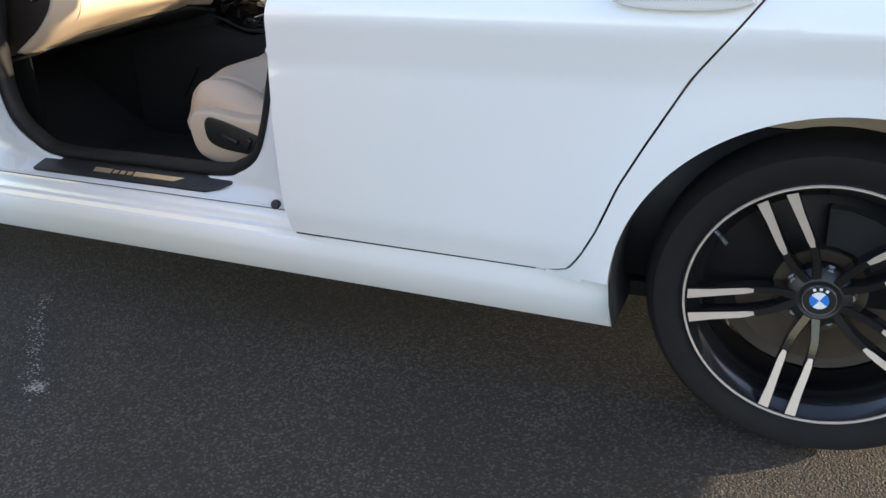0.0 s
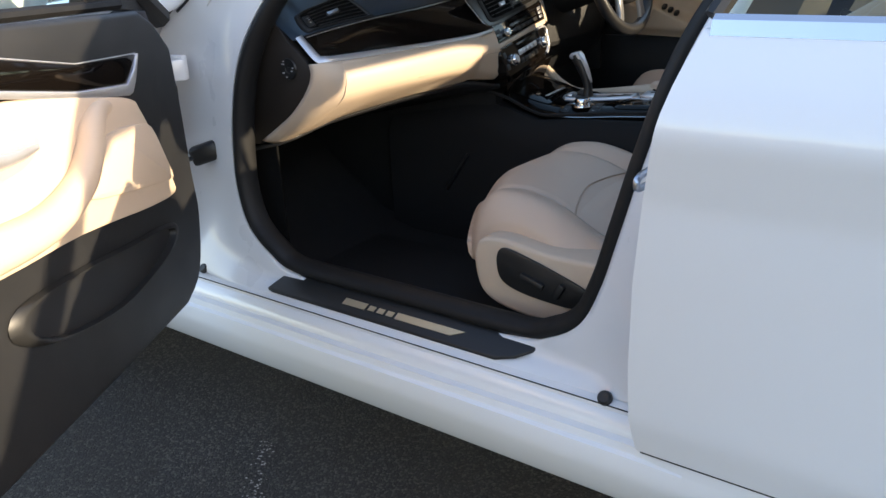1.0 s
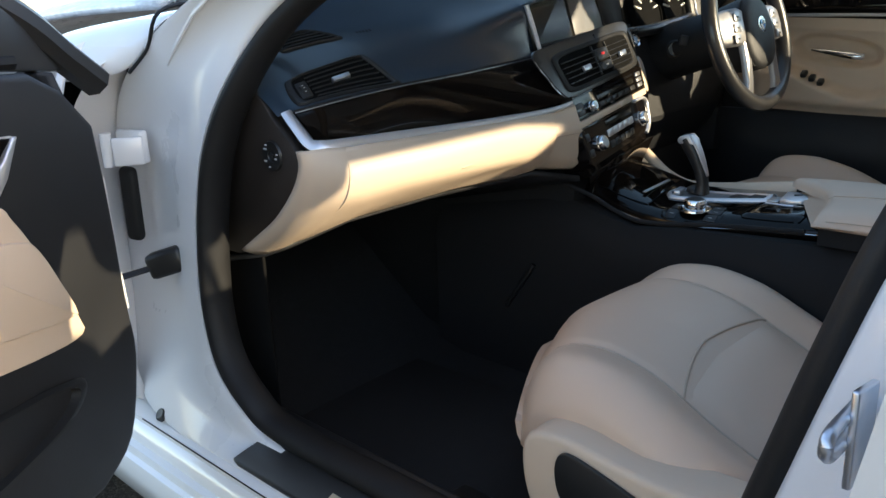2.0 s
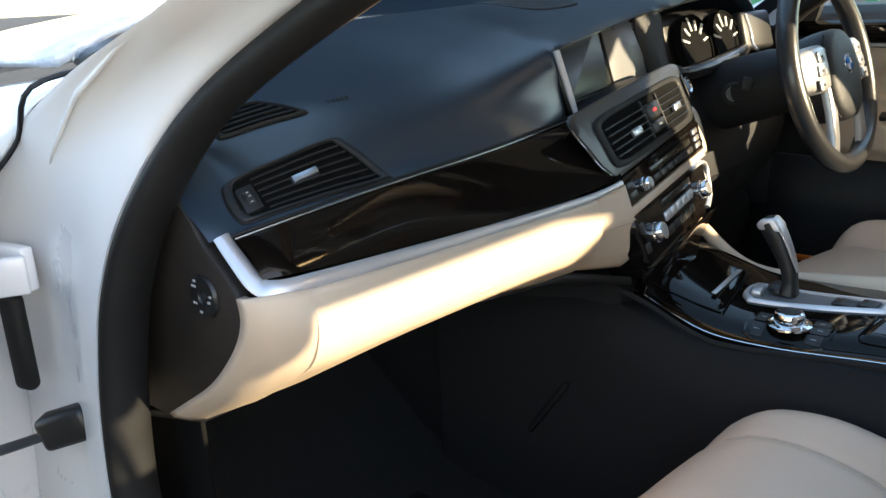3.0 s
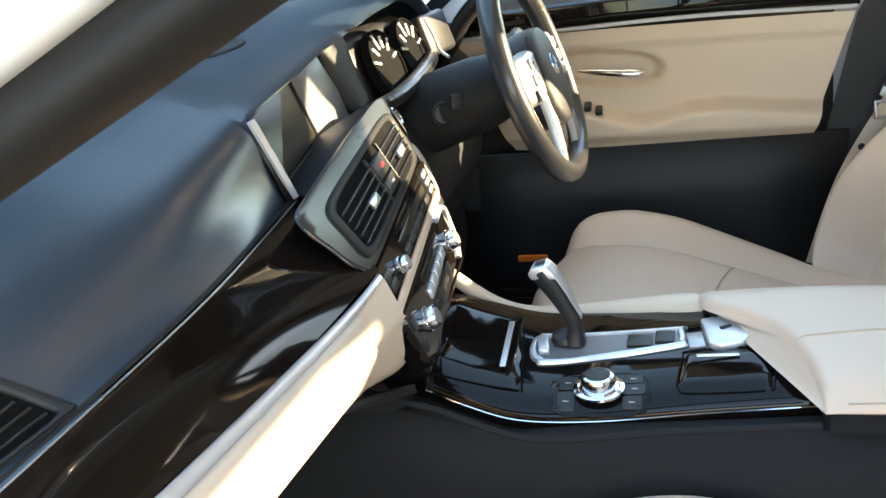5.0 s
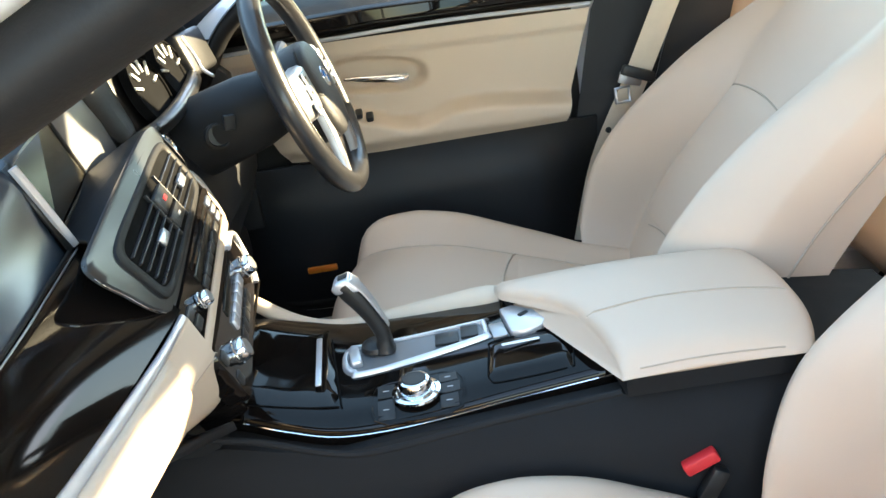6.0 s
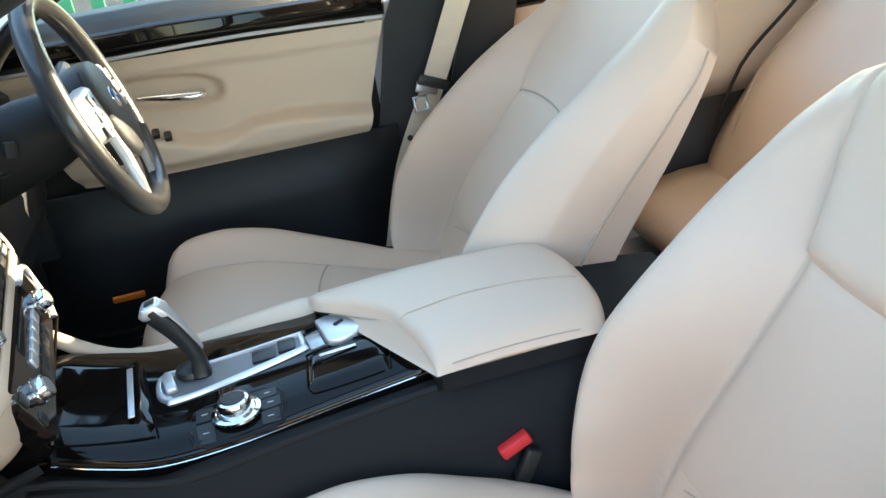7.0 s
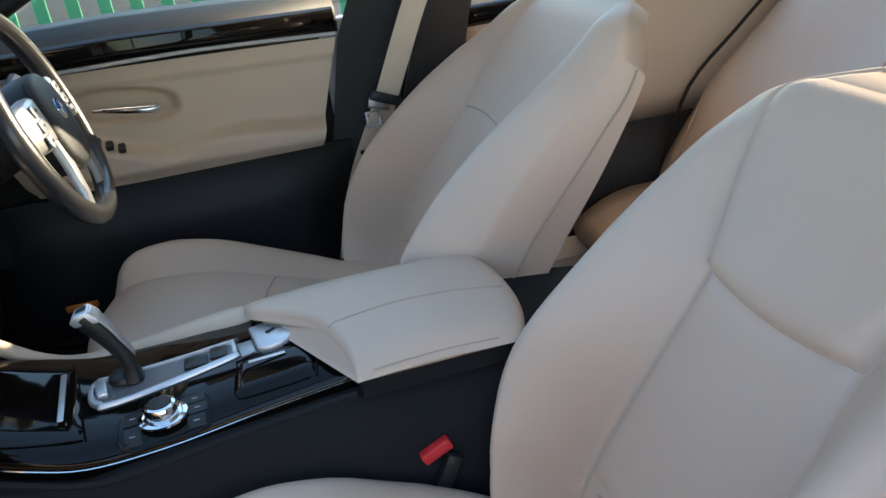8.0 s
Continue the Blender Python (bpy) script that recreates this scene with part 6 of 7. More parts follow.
# cushion heights and side lobes from front to back
PASSENGER_PILE = pile_curve(0.497, 0.515, 0.560, 0.592, 0.601, 0.597, 0.582, 0.550, 0.509, 0.439)
DRIVER_PILE = pile_curve(0.542, 0.595, 0.615, 0.618, 0.612, 0.602, 0.581, 0.555, 0.522, 0.463)
PASSENGER_LOBE = [(0, 0.010), (0.2, 0.007), (0.4, 0.010), (0.7, 0.015), (1, 0.0)]
DRIVER_LOBE = [(0, 0.036), (0.2, 0.039), (0.4, 0.030), (0.7, 0.014), (1, 0.034)]


def front_seat(yc, yb, x_front, base, top, label, controls, shift=0.0, drop=0.0, nose=(0.11, 0.11), back=PASSENGER_BACK, pile=None, lobe=None, skirt=0.0):
    st = thing("front_seat", (x_front + 0.3, yc, 0.27), label, "car seat", "front seats")
    at, up, nrm, br = backrest(yb, base, top, st, "beige leather backrest", back)
    x1 = base[0] + 0.06
    ln = x1 - x_front

    def half(u):
        return interp([(0, 0.215), (0.03, 0.236), (0.08, 0.246), (0.2, 0.253), (0.6, 0.257), (0.8, 0.238), (1.0, 0.195)], u)

    def topz(u, w):
        s = abs(w)
        base_z = interp(pile, u)
        k = min(1, max(0, (s - 0.58) / 0.22))
        z = base_z + interp(lobe, u) * k * k * (3 - 2 * k)
        if s > 0.8:
            z -= 0.05 * ((s - 0.8) / 0.2) ** 2.2
        return z - 0.004 * math.exp(-((s - 0.58) / 0.03) ** 2)

    def cp(u, w, lift=0.0):
        bow = nose[0] * abs(w) ** 1.15 if w < 0 else nose[1] * w ** 1.6
        return Vector((x_front + ln * u + bow * (1 - u), yc + half(u) * w, topz(u, w) + lift))
    rings = []
    for i in range(33):
        u = (i / 32) ** 1.5
        fr = [cp(u, -1 + 2 * j / 100) for j in range(101)]
        rr = [Vector((cp(u, w).x + 0.010 * (1 - u), yc + half(u) * w * 0.97, 0.455)) for w in (1, 0.6, 0.2, -0.2, -0.6, -1)]
        rings.append(fr + rr)
    tip = rings[0]
    rings.insert(0, [Vector((q.x - 0.009, q.y, 0.492 + (q.z - 0.492) * 0.62)) for q in tip])
    rings.insert(0, [Vector((q.x - 0.012, q.y, 0.492 + (q.z - 0.492) * 0.05)) for q in tip])
    cu = part("cushion", loft(rings, caps=True), LEATHER, st, "beige leather seat cushion", angle=70)
    for s in (-1, 1):
        part("seam", tube([cp(u, s * 0.58, 0.0) for u in (0.03 + 0.95 * i / 20 for i in range(21))], 0.0017, 6), SEAM, cu)
    part("cross_seam", tube([cp(0.50 - 0.03 * (1 - (j / 8 - 1) ** 2), 0.58 * (j / 8 - 1), 0.0008) for j in range(17)], 0.0018, 6), SEAM, cu)

    def pad(u0, u1):
        def f(i, j):
            e = min(1, 4.5 * min(i, 1 - i, j, 1 - j) + 0.02)
            return cp(u0 + (u1 - u0) * i, -0.56 + 1.12 * j, 0.010 * math.sqrt(max(0, 1 - (1 - e) ** 2)) - 0.002)
        return grid(f, 14, 14)
    part("pad", pad(0.51, 0.97), LEATHER, cu, "perforated beige leather panel")
    # side valances
    vx = x_front + shift
    for s in (-1, 1):
        y = yc - skirt + s * 0.252
        low = drop if s < 0 else drop + 0.07
        o = spline([(vx + 0.035, y, 0.545 - low), (vx + 0.028, y, 0.49 - low), (vx + 0.05, y, 0.440 - low), (vx + 0.12, y, 0.418 - low), (vx + 0.24, y, 0.415 - low), (x1 - 0.02, y, 0.425 - low), (x1 + 0.02, y, 0.50 - low), (x1 - 0.02, y, 0.548 - low), (vx + 0.20, y, 0.548 - low), (vx + 0.09, y, 0.560 - low)], 4, True)
        va = part("valance", chamfer(prism(o, (0, -s * 0.03 + (skirt if s < 0 else 0.0), 0)), 0.009, 3), VINYL, st, "beige side valance")
        if controls == s:
            yy = y + s * 0.001
            o2 = spline([(vx + 0.082, yy, 0.515 - drop), (vx + 0.090, yy, 0.543 - drop), (vx + 0.12, yy, 0.544 - drop), (vx + 0.20, yy, 0.522 - drop), (vx + 0.268, yy, 0.497 - drop), (vx + 0.272, yy, 0.476 - drop), (vx + 0.245, yy, 0.458 - drop), (vx + 0.15, yy, 0.463 - drop), (vx + 0.095, yy, 0.480 - drop)], 4, True)
            sp = part("switch_panel", chamfer(prism(o2, (0, s * 0.006, 0)), 0.002), PLAST, va, "black seat switch panel")
            part("seat_switch", box(pose(vx + 0.16, yy + s * 0.008, 0.495 - drop, 0, 18, 0), (0.05, 0.012, 0.014), 0.004), PLAST, sp)
            part("seat_switch", box(pose(vx + 0.215, yy + s * 0.008, 0.487 - drop, 0, -60, 0), (0.032, 0.012, 0.013), 0.004), PLAST, sp)
    part("seat_base", box(pose((vx + x1) / 2 + 0.03, yc, 0.37), (ln - 0.1, 0.36, 0.19), 0.02), SOFT, st)
    for s in (-1, 1):
        part("seat_rail", box(pose((x_front + x1) / 2 + 0.02, yc + s * 0.19, 0.292), (ln + 0.12, 0.05, 0.035), 0.006), PLAST, st, "black seat rail")
    # headrest on two chrome posts
    for s in (-1, 1):
        q = at(0.985, s * 0.32) - nrm * 0.045
        part("headrest_post", tube([q - up * 0.03, q + up * 0.20 + nrm * 0.008], 0.0065, 10), CHROME, st, "chrome headrest post")
        part("post_collar", lathe(q - up * 0.002, up, [(0.013, -0.004), (0.013, 0.012), (0.009, 0.016), (0.0, 0.016)], 16), VINYL, st)
    raised, broad = back["head"]
    hc = at(1.0, 0) + up * raised - nrm * 0.03
    hr = [[hc + Vector((0, broad * math.copysign(abs(math.cos(a)) ** 0.6, math.cos(a)) * k, 0)) + up * (0.085 * math.copysign(abs(math.sin(a)) ** 0.6, math.sin(a)) * k) + nrm * h for a in (2 * math.pi * i / 28 for i in range(28))]
          for k, h in ((0.05, -0.05), (0.75, -0.048), (0.97, -0.03), (1.0, 0.0), (0.95, 0.03), (0.7, 0.042), (0.05, 0.045))]
    part("headrest", loft(hr, caps=True), LEATHER, st, "beige leather headrest", angle=70)
    return st


front_seat(0.559, 0.581, -1.739, (-1.237, 0.504), (-0.923, 0.987), "beige leather front passenger seat with a reclined back", -1, 0.149, 0.012, (0.116, 0.027), PASSENGER_BACK, PASSENGER_PILE, PASSENGER_LOBE, 0.043)
front_seat(1.276, 1.308, -1.831, (-1.263, 0.524), (-0.920, 0.992), "beige leather driver's seat behind the steering wheel", 0, 0.148, 0.0, (0.03, 0.063), DRIVER_BACK, DRIVER_PILE, DRIVER_LOBE)

# seat belt buckle beside the passenger seat
buckle = thing("belt_buckle", (-1.36, 0.785, 0.50), "red and black seat belt buckle beside the passenger seat", "seat belt")
part("buckle_body", box(pose(-1.352, 0.791, 0.548, 0, 28, 0), (0.020, 0.014, 0.045), 0.004), PLAST, buckle)
part("release_button", box(pose(-1.363, 0.796, 0.577, 0, -25, 0), (0.040, 0.014, 0.0155), 0.003), RED, buckle, "red release button")
# driver's belt and the orange guide at its seat's front
belt = thing("seat_belt", (-1.3, 1.63, 0.5), "beige seat belt with a steel tongue on the dark door pillar", "seat belt")
part("webbing", ribbon(spline([(-1.03, 1.575, 1.20), (-1.10, 1.60, 1.05), (-1.15, 1.612, 0.95), (-1.225, 1.622, 0.79), (-1.30, 1.628, 0.64), (-1.35, 1.62, 0.48)], 5), lambda k: 0.024, (0.15, -0.97, 0.1), 0.0012), BELT, belt, "beige woven webbing", angle=60)
part("tongue", merged(ring_tube((-1.2526, 1.612, 0.769), (0.2, -1, 0.1), 0.019, 0.0036, 4, 8), box(pose(-1.236, 1.612, 0.797, 0, 20, 10), (0.046, 0.006, 0.022), 0.002)), STEEL, belt, "steel belt tongue", angle=50)
part("tongue_grip", box(pose(-1.222, 1.606, 0.806, 0, 24, 10), (0.068, 0.014, 0.020), 0.005), PLAST, belt, "black belt grip")
part("stop_button", lathe((-1.2852, 1.612, 0.7055), (0, -1, 0), [(0.006, 0.0), (0.005, 0.004), (0.0, 0.004)], 14), PLAST, belt, "black stop button")
reflector = thing("door_reflector", (-1.89, 1.62, 0.512), "small orange reflector low on the driver's door", "reflector")
part("lens", box(pose(-1.89, 1.618, 0.512, 0, 0, 0), (0.062, 0.010, 0.013), 0.003), AMBER, reflector, "orange lens")

# ---- rear bench ----
bench = thing("rear_seat", (-0.5, MID, 0.3), "beige leather rear bench seat", "car seat")


def bench_cushion():
    rings = []
    for y in [0.24 + 1.38 * i / 20 for i in range(21)]:
        e = 1 if 0.30 < y < 1.56 else 0.7
        rings.append(spline([Vector((-0.80, y, 0.36)), Vector((-0.845, y, 0.42)), Vector((-0.82, y, 0.475 * e + 0.42 * (1 - e))), Vector((-0.70, y, 0.498)), Vector((-0.45, y, 0.48)), Vector((-0.30, y, 0.46))], 4))
    return loft(rings, closed=False)


part("cushion", bench_cushion(), BENCH_LEATHER, bench, "beige leather bench cushion", solid=0.02)


BENCH = [(-0.665, 0.45), (-0.635, 0.55), (-0.565, 0.70), (-0.455, 0.80), (-0.35, 0.89), (-0.26, 0.975), (-0.19, 1.02), (-0.10, 1.0), (-0.08, 0.6)]


def bench_back():
    rings = []
    for i in range(33):
        y = 0.245 + 1.37 * i / 32
        s = abs(y - MID) / 0.685
        d = 0.05 * s ** 14 + 0.018 * math.cos((y - MID) * 9) ** 2
        rings.append(spline([Vector((x + d * (1 if z > 0.55 else 0.3), y, z)) for x, z in BENCH], 4))
    return loft(rings, closed=False)


part("backrest", bench_back(), BENCH_LEATHER, bench, "beige leather bench backrest", solid=0.02)
for y in (0.50, 1.36):
    hr = [[Vector((-0.13 + h, y + 0.155 * k * math.copysign(abs(math.cos(a)) ** 0.6, math.cos(a)), 1.10 - 0.25 * h + 0.10 * k * math.copysign(abs(math.sin(a)) ** 0.6, math.sin(a)))) for a in (2 * math.pi * i / 24 for i in range(24))]
          for k, h in ((0.05, -0.05), (0.8, -0.045), (1.0, -0.02), (1.0, 0.03), (0.8, 0.05), (0.05, 0.055))]
    part("headrest", loft(hr, caps=True), BENCH_LEATHER, bench, "beige leather headrest", angle=70)
    for s in (-1, 1):
        yy = y + s * 0.19
        dd_ = 0.018 * math.cos((yy - MID) * 9) ** 2
        part("seam", tube(spline([(x + dd_ - 0.001, yy, z) for x, z in BENCH[1:7]], 4), 0.0014, 6), SEAM, bench)

for y in (0.243, 1.617):
    part("bench_gap", tube(spline([(x + 0.012, y, z) for x, z in BENCH[1:7]], 4), 0.0042, 8), RUBBER, bench, "dark gap beside the bench")

# ---- driver's door and the other inner panels ----
dd = thing("driver_door", (-1.7, 1.70, 0.34), "closed driver's door with a beige panel and dark wood trim", "car door")
DY = 1.668
def soft_step(v):
    v = min(1, max(0, v))
    return v * v * (3 - 2 * v)


def moulded_card(u, v):
    """u along the door, v from the bottom up; a lever bowl sunk in, an armrest standing out."""
    zb, zt = 0.735 - 0.015 * u, 0.957 - 0.012 * u - 0.013 * u * u
    z = zb + (zt - zb) * v
    x = (-1.905 + 0.543 * u) * (1 - v) + (-2.02 + 0.728 * u) * v
    shelf = interp([(-1.95, 0.85), (-1.80, 0.832), (-1.74, 0.806), (-1.68, 0.784), (-1.64, 0.778), (-1.61, 0.783), (-1.575, 0.797), (-1.5, 0.798), (-1.34, 0.776)], x)
    out = 0.006 + 0.042 * soft_step((shelf + 0.010 - z) / 0.026) * soft_step((x + 1.99) / 0.12) - 0.022 * soft_step((zb + 0.03 - z) / 0.03)
    r = (abs((x + 1.712) / 0.100) ** 2.6 + abs((z - 0.874 - 0.12 * (-1.70 - x)) / 0.033) ** 2.6) ** (1 / 2.6)
    out -= 0.026 * soft_step((1.06 - r) / 0.22)
    out += 0.006 * soft_step((z - 0.906 + 0.05 * (x + 1.6)) / 0.012)
    return Vector((x, DY - out, z))


dd_panel = part("door_card", grid(moulded_card, 100, 44), VINYL, dd, "beige door panel", angle=80)
part("card_back", grid(lambda u, v: Vector((-2.02 + 0.70 * u, DY + 0.03, 0.70 + 0.27 * v)), 2, 2), UNDER, dd)
part("lower_panel", grid(lambda u, v: Vector((-2.1 + (0.75 + 0.05 * v) * u, DY - 0.018 + 0.012 * (1 - v), 0.28 + 0.45 * v)), 4, 4), SOFT, dd, "black lower door panel", solid=0.015)
part("upper_trim", loft([[Vector((x, y, z + dz)) for y, z in ((1.665, 0.945), (1.650, 0.965), (1.655, 0.99), (1.70, 1.02), (1.75, 1.025))] for x, dz in ((-2.05, 0.012), (-1.7, 0.012), (-1.285, -0.004))], closed=False), SOFT, dd, "black upper door trim", solid=0.01)
part("wood_strip", loft([[Vector((x, y, z + dz)) for y, z in ((1.652, 0.957), (1.645, 0.968), (1.646, 0.984), (1.654, 0.992))] for x, dz in ((-2.02, 0.010), (-1.7, 0.012), (-1.29, -0.004))], closed=False), GLOSS, dd, "dark gloss wood strip", solid=0.004)
part("silver_line", tube(spline([(-2.02, 1.652, 0.962), (-1.8, 1.652, 0.958), (-1.55, 1.651, 0.955), (-1.292, 1.652, 0.940)], 5), 0.004, 8), SILVER, dd, "satin silver line")
part("door_release", tube(spline([(-1.770, DY - 0.004, 0.876), (-1.735, DY - 0.014, 0.873), (-1.69, DY - 0.018, 0.867), (-1.660, DY - 0.016, 0.863), (-1.648, DY - 0.008, 0.863)], 4), [0.0025 + 0.0045 * min(1, i / 11) for i in range(16)] + [0.004], 10, flat=1.3), CHROME, dd_panel, "chrome release lever")
for k in range(3):
    part("window_switch", box(pose(-1.772 + 0.020 * k, DY - 0.034, 0.822 - 0.009 * k, 25, 0, 0), (0.014, 0.020, 0.012), 0.003), PLAST, dd, "black window switch")
part("mirror_corner", prism([Vector(q) for q in ((-2.16, 1.655, 0.955), (-1.93, 1.655, 0.985), (-1.90, 1.640, 1.075), (-2.02, 1.625, 1.050))], (0, 0.02, 0)), SOFT, dd, "black inner corner behind the mirror", smooth=False)
part("dash_end", chamfer(prism([Vector(q) for q in ((-2.40, 1.622, 0.60), (-1.985, 1.622, 0.62), (-1.975, 1.622, 0.93), (-2.03, 1.622, 0.985), (-2.40, 1.622, 1.00))], (0, 0.03, 0)), 0.004), SOFT, dash, "black end of the dash by the driver's door")
part("pillar_trim", loft([[far(q) for q in r] for r in (
    ((-1.375, 0.215, 0.45), (-1.365, 0.19, 0.45), (-1.12, 0.19, 0.45), (-1.08, 0.22, 0.45)), ((-1.352, 0.205, 0.66), (-1.340, 0.18, 0.66), (-1.12, 0.18, 0.66), (-1.09, 0.21, 0.66)),
    ((-1.290, 0.205, 0.93), (-1.278, 0.185, 0.93), (-1.04, 0.185, 0.93), (-1.02, 0.21, 0.93)), ((-1.14, 0.36, 1.30), (-1.13, 0.34, 1.30), (-0.96, 0.34, 1.30), (-0.95, 0.36, 1.30)))], caps=True), SOFT, car, "black centre pillar trim")
part("pillar_trim", loft([[Vector(q) for q in r] for r in (
    ((-1.27, 0.215, 0.45), (-1.25, 0.19, 0.45), (-1.10, 0.19, 0.45), (-1.05, 0.22, 0.45)), ((-1.20, 0.205, 0.66), (-1.19, 0.19, 0.66), (-1.08, 0.19, 0.66), (-1.04, 0.22, 0.66)),
    ((-1.12, 0.215, 0.93), (-1.11, 0.205, 0.93), (-1.02, 0.20, 0.93), (-0.99, 0.23, 0.93)), ((-0.99, 0.38, 1.30), (-0.985, 0.37, 1.30), (-0.92, 0.37, 1.30), (-0.91, 0.39, 1.30)))], caps=True), SOFT, car, "black centre pillar trim")
for s in (1, -1):
    f = (lambda q: Vector(q)) if s > 0 else far
    rp = part("rear_door_card", loft([[f((x, y, z)) for y, z in ((0.115, 0.965), (0.17, 0.945), (0.195, 0.93), (0.20, 0.85), (0.215, 0.72), (0.222, 0.69), (0.205, 0.635))] for x in (-1.06, -0.8, -0.5, -0.2, 0.1)], closed=False), VINYL, car, "beige rear door panel", solid=0.01)
    part("rear_lower_card", loft([[f((x, y, z)) for y, z in ((0.198, 0.635), (0.198, 0.45), (0.20, 0.30))] for x in (-1.06, -0.5, 0.1)], closed=False), SOFT, car, "black lower rear door panel", solid=0.01)
    part("rear_wood_strip", loft([[f((x, y, z)) for y, z in ((0.196, 0.905), (0.205, 0.915), (0.205, 0.935), (0.194, 0.942))] for x in (-1.03, -0.6, -0.2)], closed=False), GLOSS, car, "dark gloss wood strip", solid=0.003)

# ---- the open passenger door ----
door = thing("passenger_door", (-2.0, -0.1, 0.34), "open white car door with a beige and black inner panel", "car door")
DO, DU, DN = Vector((-2.12, 0.12, 0.0)), Vector((0.5, -0.8660254, 0)), Vector((0.8660254, 0.5, 0))


def dr(u, z, d=0.0):
    """On the inner face: u from the hinge edge, height, distance out of the face."""
    return DO + DU * u + DN * d + Vector((0, 0, z))


def door_sheet(outline, depth, mat, name, label, parent, width=0.004, lift=0.0):
    return part(name, chamfer(prism([dr(u, z, lift) for u, z in outline], DN * depth), width), mat, parent, label)


def curve2(pts, n=5, closed=True):
    return [(q.x, q.y) for q in spline([(a, b, 0) for a, b in pts], n, closed)]


shell = part("door_shell", loft([[dr(u, z, d) for u, z, d in r] for r in (
    [(0.035, 0.40, -0.10), (0.03, 0.45, -0.14), (0.0, 0.62, -0.16), (-0.01, 0.80, -0.165), (0.0, 0.90, -0.16), (0.02, 0.985, -0.10)],
    [(0.5, 0.36, -0.12), (0.5, 0.42, -0.16), (0.5, 0.60, -0.18), (0.5, 0.84, -0.195), (0.5, 0.90, -0.18), (0.5, 0.99, -0.11)],
    [(1.08, 0.36, -0.12), (1.10, 0.42, -0.16), (1.13, 0.60, -0.18), (1.17, 0.84, -0.195), (1.19, 0.90, -0.18), (1.21, 1.0, -0.11)])], closed=False), PAINT, door, "white outer door skin", solid=0.006)
part("door_edge", ribbon([dr(u, z, -0.052) for u, z in ((0.036, 0.815), (0.035, 0.76), (0.034, 0.70), (0.028, 0.615))], lambda k: 0.0022, DN, 0.003), PAINT, door, "thin white edge of the outer skin")
part("door_card", chamfer(prism([dr(u, z, -0.03) for u, z in curve2([(0.100, 0.90), (0.092, 0.78), (0.090, 0.66), (0.086, 0.57), (0.125, 0.46), (0.20, 0.42)], 4, False) + [(0.45, 0.42), (0.8, 0.425), (1.10, 0.44), (1.14, 0.7), (1.16, 1.01), (0.6, 0.995), (0.20, 0.975), (0.15, 0.95)]], DN * 0.028), 0.01, 3), SOFT, door, "black door panel")
part("hinge_face", loft([[dr(u, z, -0.02), dr(u2, z, -0.10)] for u, u2, z in ((0.14, 0.10, 0.97), (0.10, 0.05, 0.88), (0.095, 0.04, 0.75), (0.093, 0.04, 0.62), (0.10, 0.05, 0.52), (0.15, 0.06, 0.44))], closed=False), SOFT, door, "black front edge of the door", solid=0.01)
beige = door_sheet(curve2([(0.306, 0.844), (0.286, 0.824), (0.262, 0.786), (0.232, 0.728), (0.208, 0.676), (0.210, 0.652), (0.30, 0.655), (0.52, 0.684), (0.72, 0.696), (0.95, 0.72), (1.08, 0.74), (1.10, 0.83), (1.09, 0.93), (0.9, 0.925), (0.62, 0.903), (0.40, 0.866)], 4), 0.014, VINYL, "padded_panel", "beige padded door panel", door, 0.006)
strip = door_sheet([(0.262, 0.910), (0.309, 0.870), (0.46, 0.886), (0.63, 0.919), (0.9, 0.94), (1.09, 0.95), (1.09, 0.985), (0.9, 0.975), (0.616, 0.954), (0.448, 0.921)], 0.010, GLOSS, "wood_strip", "dark gloss wood strip", door, 0.002)
part("silver_strip", chamfer(prism([dr(u, z, -0.002) for u, z in ((0.254, 0.911), (0.262, 0.911), (0.281, 0.888), (0.310, 0.869), (0.46, 0.885), (0.63, 0.918), (0.9, 0.939), (1.09, 0.949), (1.09, 0.938), (0.9, 0.928), (0.634, 0.908), (0.464, 0.873), (0.308, 0.850), (0.296, 0.852), (0.280, 0.868))], DN * 0.014), 0.002), SILVER, door, "satin silver strip under the wood", angle=50)
part("trim_line", tube([dr(u, z, 0.009) for u, z in ((0.262, 0.912), (0.448, 0.923), (0.616, 0.956), (0.9, 0.977), (1.09, 0.987))], 0.0012, 6), SILVER, door, "thin silver line over the wood")
# grab handle: a padded band from the top of the panel into the armrest
GRAB = [(0.335, 0.843, 0.008, 0.005, 0.005), (0.375, 0.847, 0.012, 0.012, 0.010), (0.42, 0.846, 0.020, 0.018, 0.014), (0.458, 0.828, 0.028, 0.023, 0.018), (0.487, 0.797, 0.032, 0.023, 0.020), (0.525, 0.767, 0.034, 0.023, 0.022),
        (0.585, 0.745, 0.034, 0.024, 0.024), (0.66, 0.737, 0.034, 0.026, 0.027), (0.80, 0.748, 0.034, 0.030, 0.029), (0.98, 0.765, 0.032, 0.030, 0.028)]


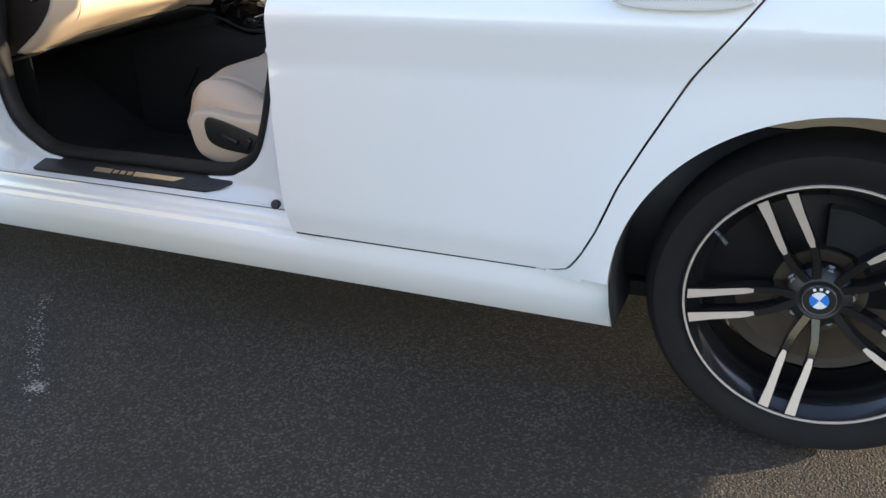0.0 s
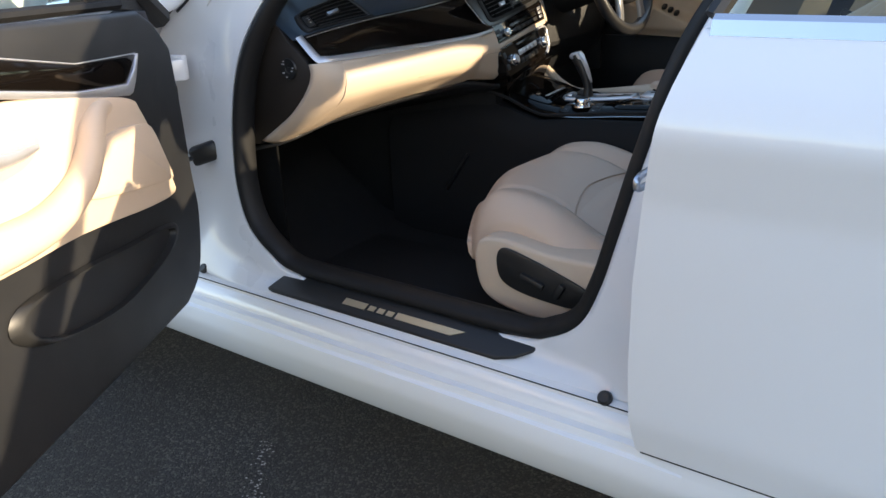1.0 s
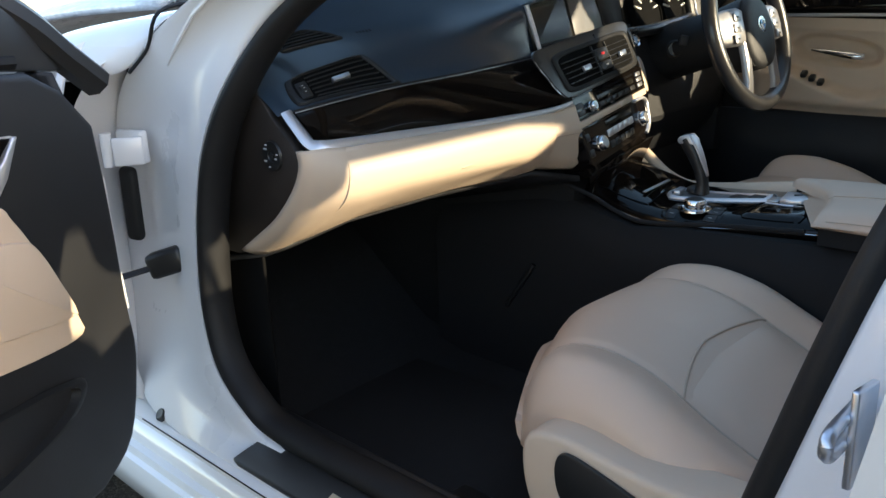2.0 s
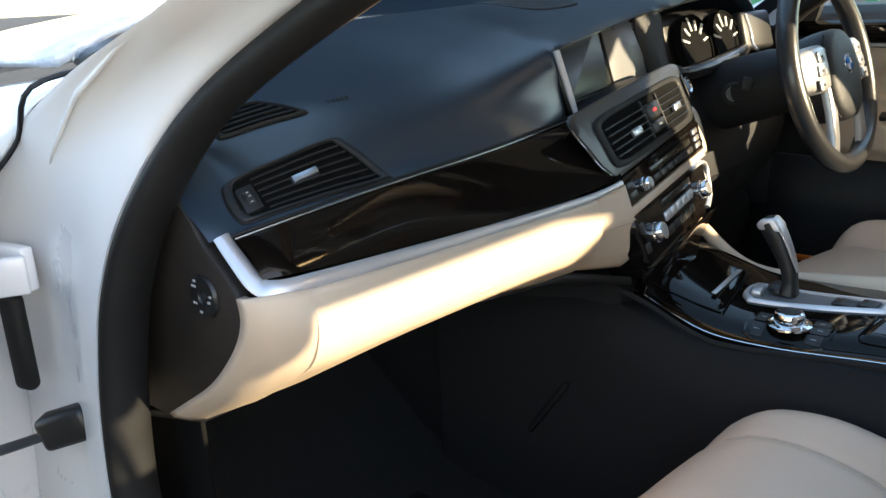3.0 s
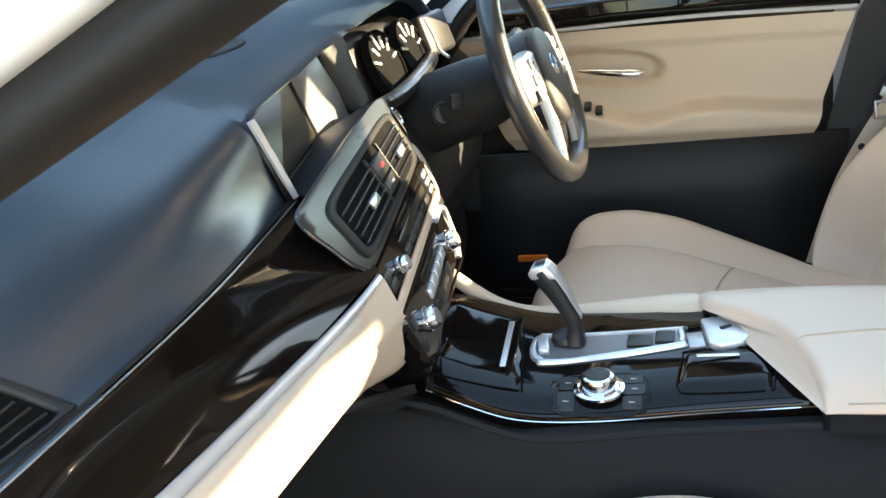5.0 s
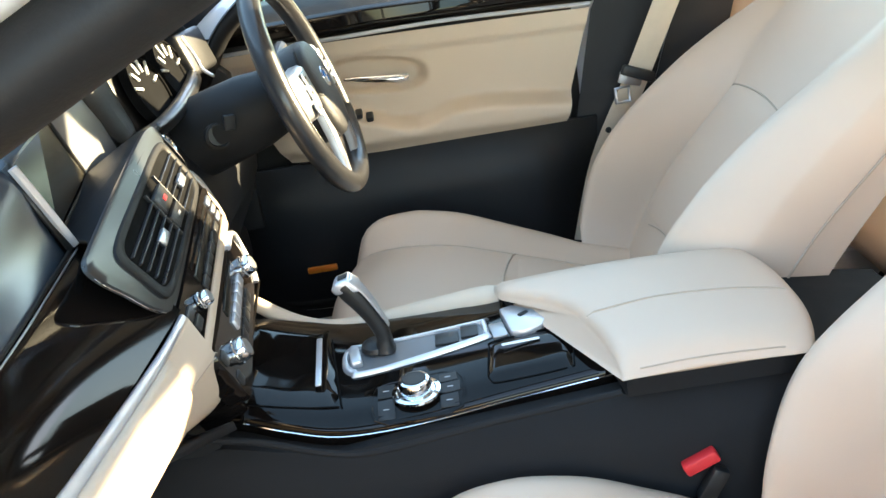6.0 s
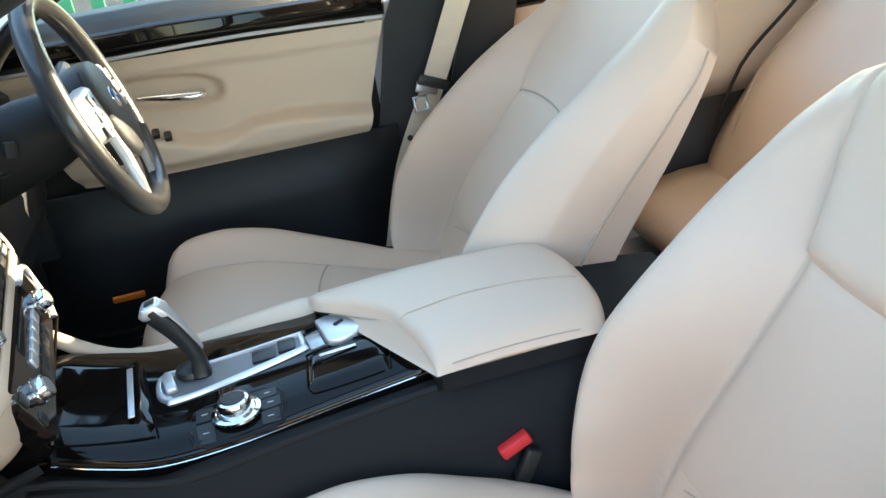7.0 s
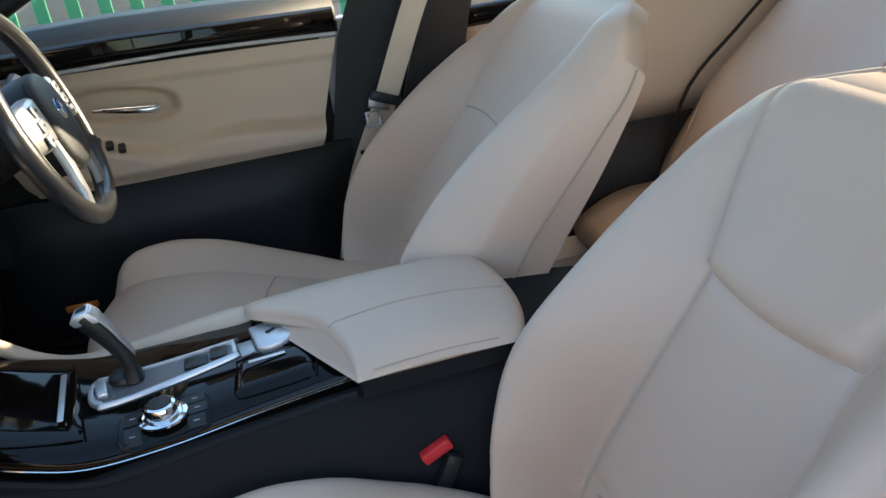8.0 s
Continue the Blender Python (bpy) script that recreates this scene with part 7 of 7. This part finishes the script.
def grab_rings():
    mid = spline([(a, b, c) for a, b, c, d, e in GRAB], 4)
    wid = spline([(d, e, 0) for a, b, c, d, e in GRAB], 4)
    rings = []
    for i, (m, w) in enumerate(zip(mid, wid)):
        p, q = mid[max(i - 1, 0)], mid[min(i + 1, len(mid) - 1)]
        tu, tz = q.x - p.x, q.y - p.y
        ln = math.hypot(tu, tz)
        nu, nz = -tz / ln, tu / ln
        rings.append([dr(m.x + nu * w.x * math.copysign(abs(math.cos(a)) ** 0.7, math.cos(a)), m.y + nz * w.x * math.copysign(abs(math.cos(a)) ** 0.7, math.cos(a)), m.z - 0.008 + w.y * math.sin(a)) for a in (2 * math.pi * j / 18 for j in range(18))])
    return rings


grab = part("grab_handle", loft(grab_rings(), caps=True), VINYL, door, "beige grab handle and armrest", angle=60)
door_sheet(curve2([(0.262, 0.780), (0.285, 0.797), (0.358, 0.809), (0.42, 0.806), (0.47, 0.775), (0.50, 0.745), (0.49, 0.728), (0.357, 0.702), (0.235, 0.684), (0.218, 0.690), (0.238, 0.735)], 4), 0.010, VINYL, "speaker_panel", "beige speaker cover", door, 0.004, 0.010)
part("release_lever", tube([dr(u, z, 0.035) for u, z in ((0.618, 0.842), (0.65, 0.841), (0.69, 0.842), (0.74, 0.848))], [0.003, 0.006, 0.007, 0.006], 10, flat=1.3), SILVER, door, "chrome release lever")
part("release_bowl", chamfer(prism([dr(u, z, 0.012) for u, z in curve2([(0.585, 0.842), (0.63, 0.868), (0.72, 0.875), (0.79, 0.858), (0.75, 0.822), (0.64, 0.815)], 4)], DN * 0.006), 0.002), VINYL, door, "beige lever bowl")
# bottle pocket: a raised lip round a hollow
part("pocket", loft([[dr(0.43 + (u - 0.43) * k, 0.575 + (z - 0.575) * k, d) for u, z in curve2([(0.229, 0.588), (0.25, 0.562), (0.32, 0.545), (0.45, 0.535), (0.60, 0.56), (0.68, 0.60), (0.66, 0.635), (0.53, 0.630), (0.38, 0.612), (0.28, 0.602)], 4)] for k, d in ((1.12, 0.0), (1.06, 0.010), (1.0, 0.010), (0.95, -0.03), (0.3, -0.05), (0.02, -0.05))]), PLAST, door, "dark hollow door pocket", angle=60)
g = part("door_glass", grid(lambda u, v: dr(0.22 + 0.85 * u + 0.10 * v, 0.985 + (0.02 + 0.30 * min(1, (0.15 + u) * 1.3)) * v, -0.08 - 0.12 * v), 6, 6), GLASS, door, "clear door glass")
g.visible_shadow = False
part("glass_seal", tube([dr(0.16, 0.985, -0.06), dr(0.5, 0.997, -0.065), dr(1.1, 1.012, -0.065)], 0.010, 8), RUBBER, door, "black window seal")
part("window_frame", tube([dr(u, z, d) for u, z, d in [(q.x, q.y, q.z) for q in spline([(0.01, 0.945, -0.055), (0.065, 0.985, -0.06), (0.125, 1.035, -0.07), (0.22, 1.095, -0.10), (0.40, 1.17, -0.14), (0.70, 1.29, -0.19), (1.0, 1.33, -0.2), (1.22, 1.28, -0.18), (1.17, 1.01, -0.07)], 6)]], 0.022, 8), PLAST, door, "black window frame")
part("mirror_triangle", chamfer(prism([dr(u, z, -0.055) for u, z in ((0.07, 0.965), (0.275, 0.985), (0.262, 1.11), (0.20, 1.075), (0.12, 1.02))], DN * -0.03), 0.005), PLAST, door, "black mirror corner")
part("door_mirror", loft([[dr(0.22, 1.04, -0.24) + DU * (x * k) + Vector((0, 0, z * k)) + DN * h for x, z in [(0.07 * math.cos(a), 0.06 * math.sin(a)) for a in (2 * math.pi * i / 20 for i in range(20))]] for k, h in ((0.7, -0.14), (1.0, -0.10), (1.1, 0.0), (1.0, 0.06), (0.2, 0.08))], caps=True), PAINT, door, "white door mirror")

# ---- beyond the car: a green fence past the driver's side ----
fence = thing("metal_fence", (-2.0, 4.6, 0.0), "green painted steel paling fence", "fence")
for i in range(60):
    x = -6.0 + 0.15 * i
    part("paling", chamfer(prism([(x, 4.6, 0.0), (x + 0.065, 4.6, 0.0), (x + 0.065, 4.6, 1.72), (x + 0.032, 4.6, 1.80), (x, 4.6, 1.72)], (0, 0.015, 0)), 0.003, 1), FENCE, fence)
for z in (0.4, 1.5):
    part("rail", box(pose(-1.5, 4.64, z), (9.2, 0.04, 0.05), 0.006), FENCE, fence)
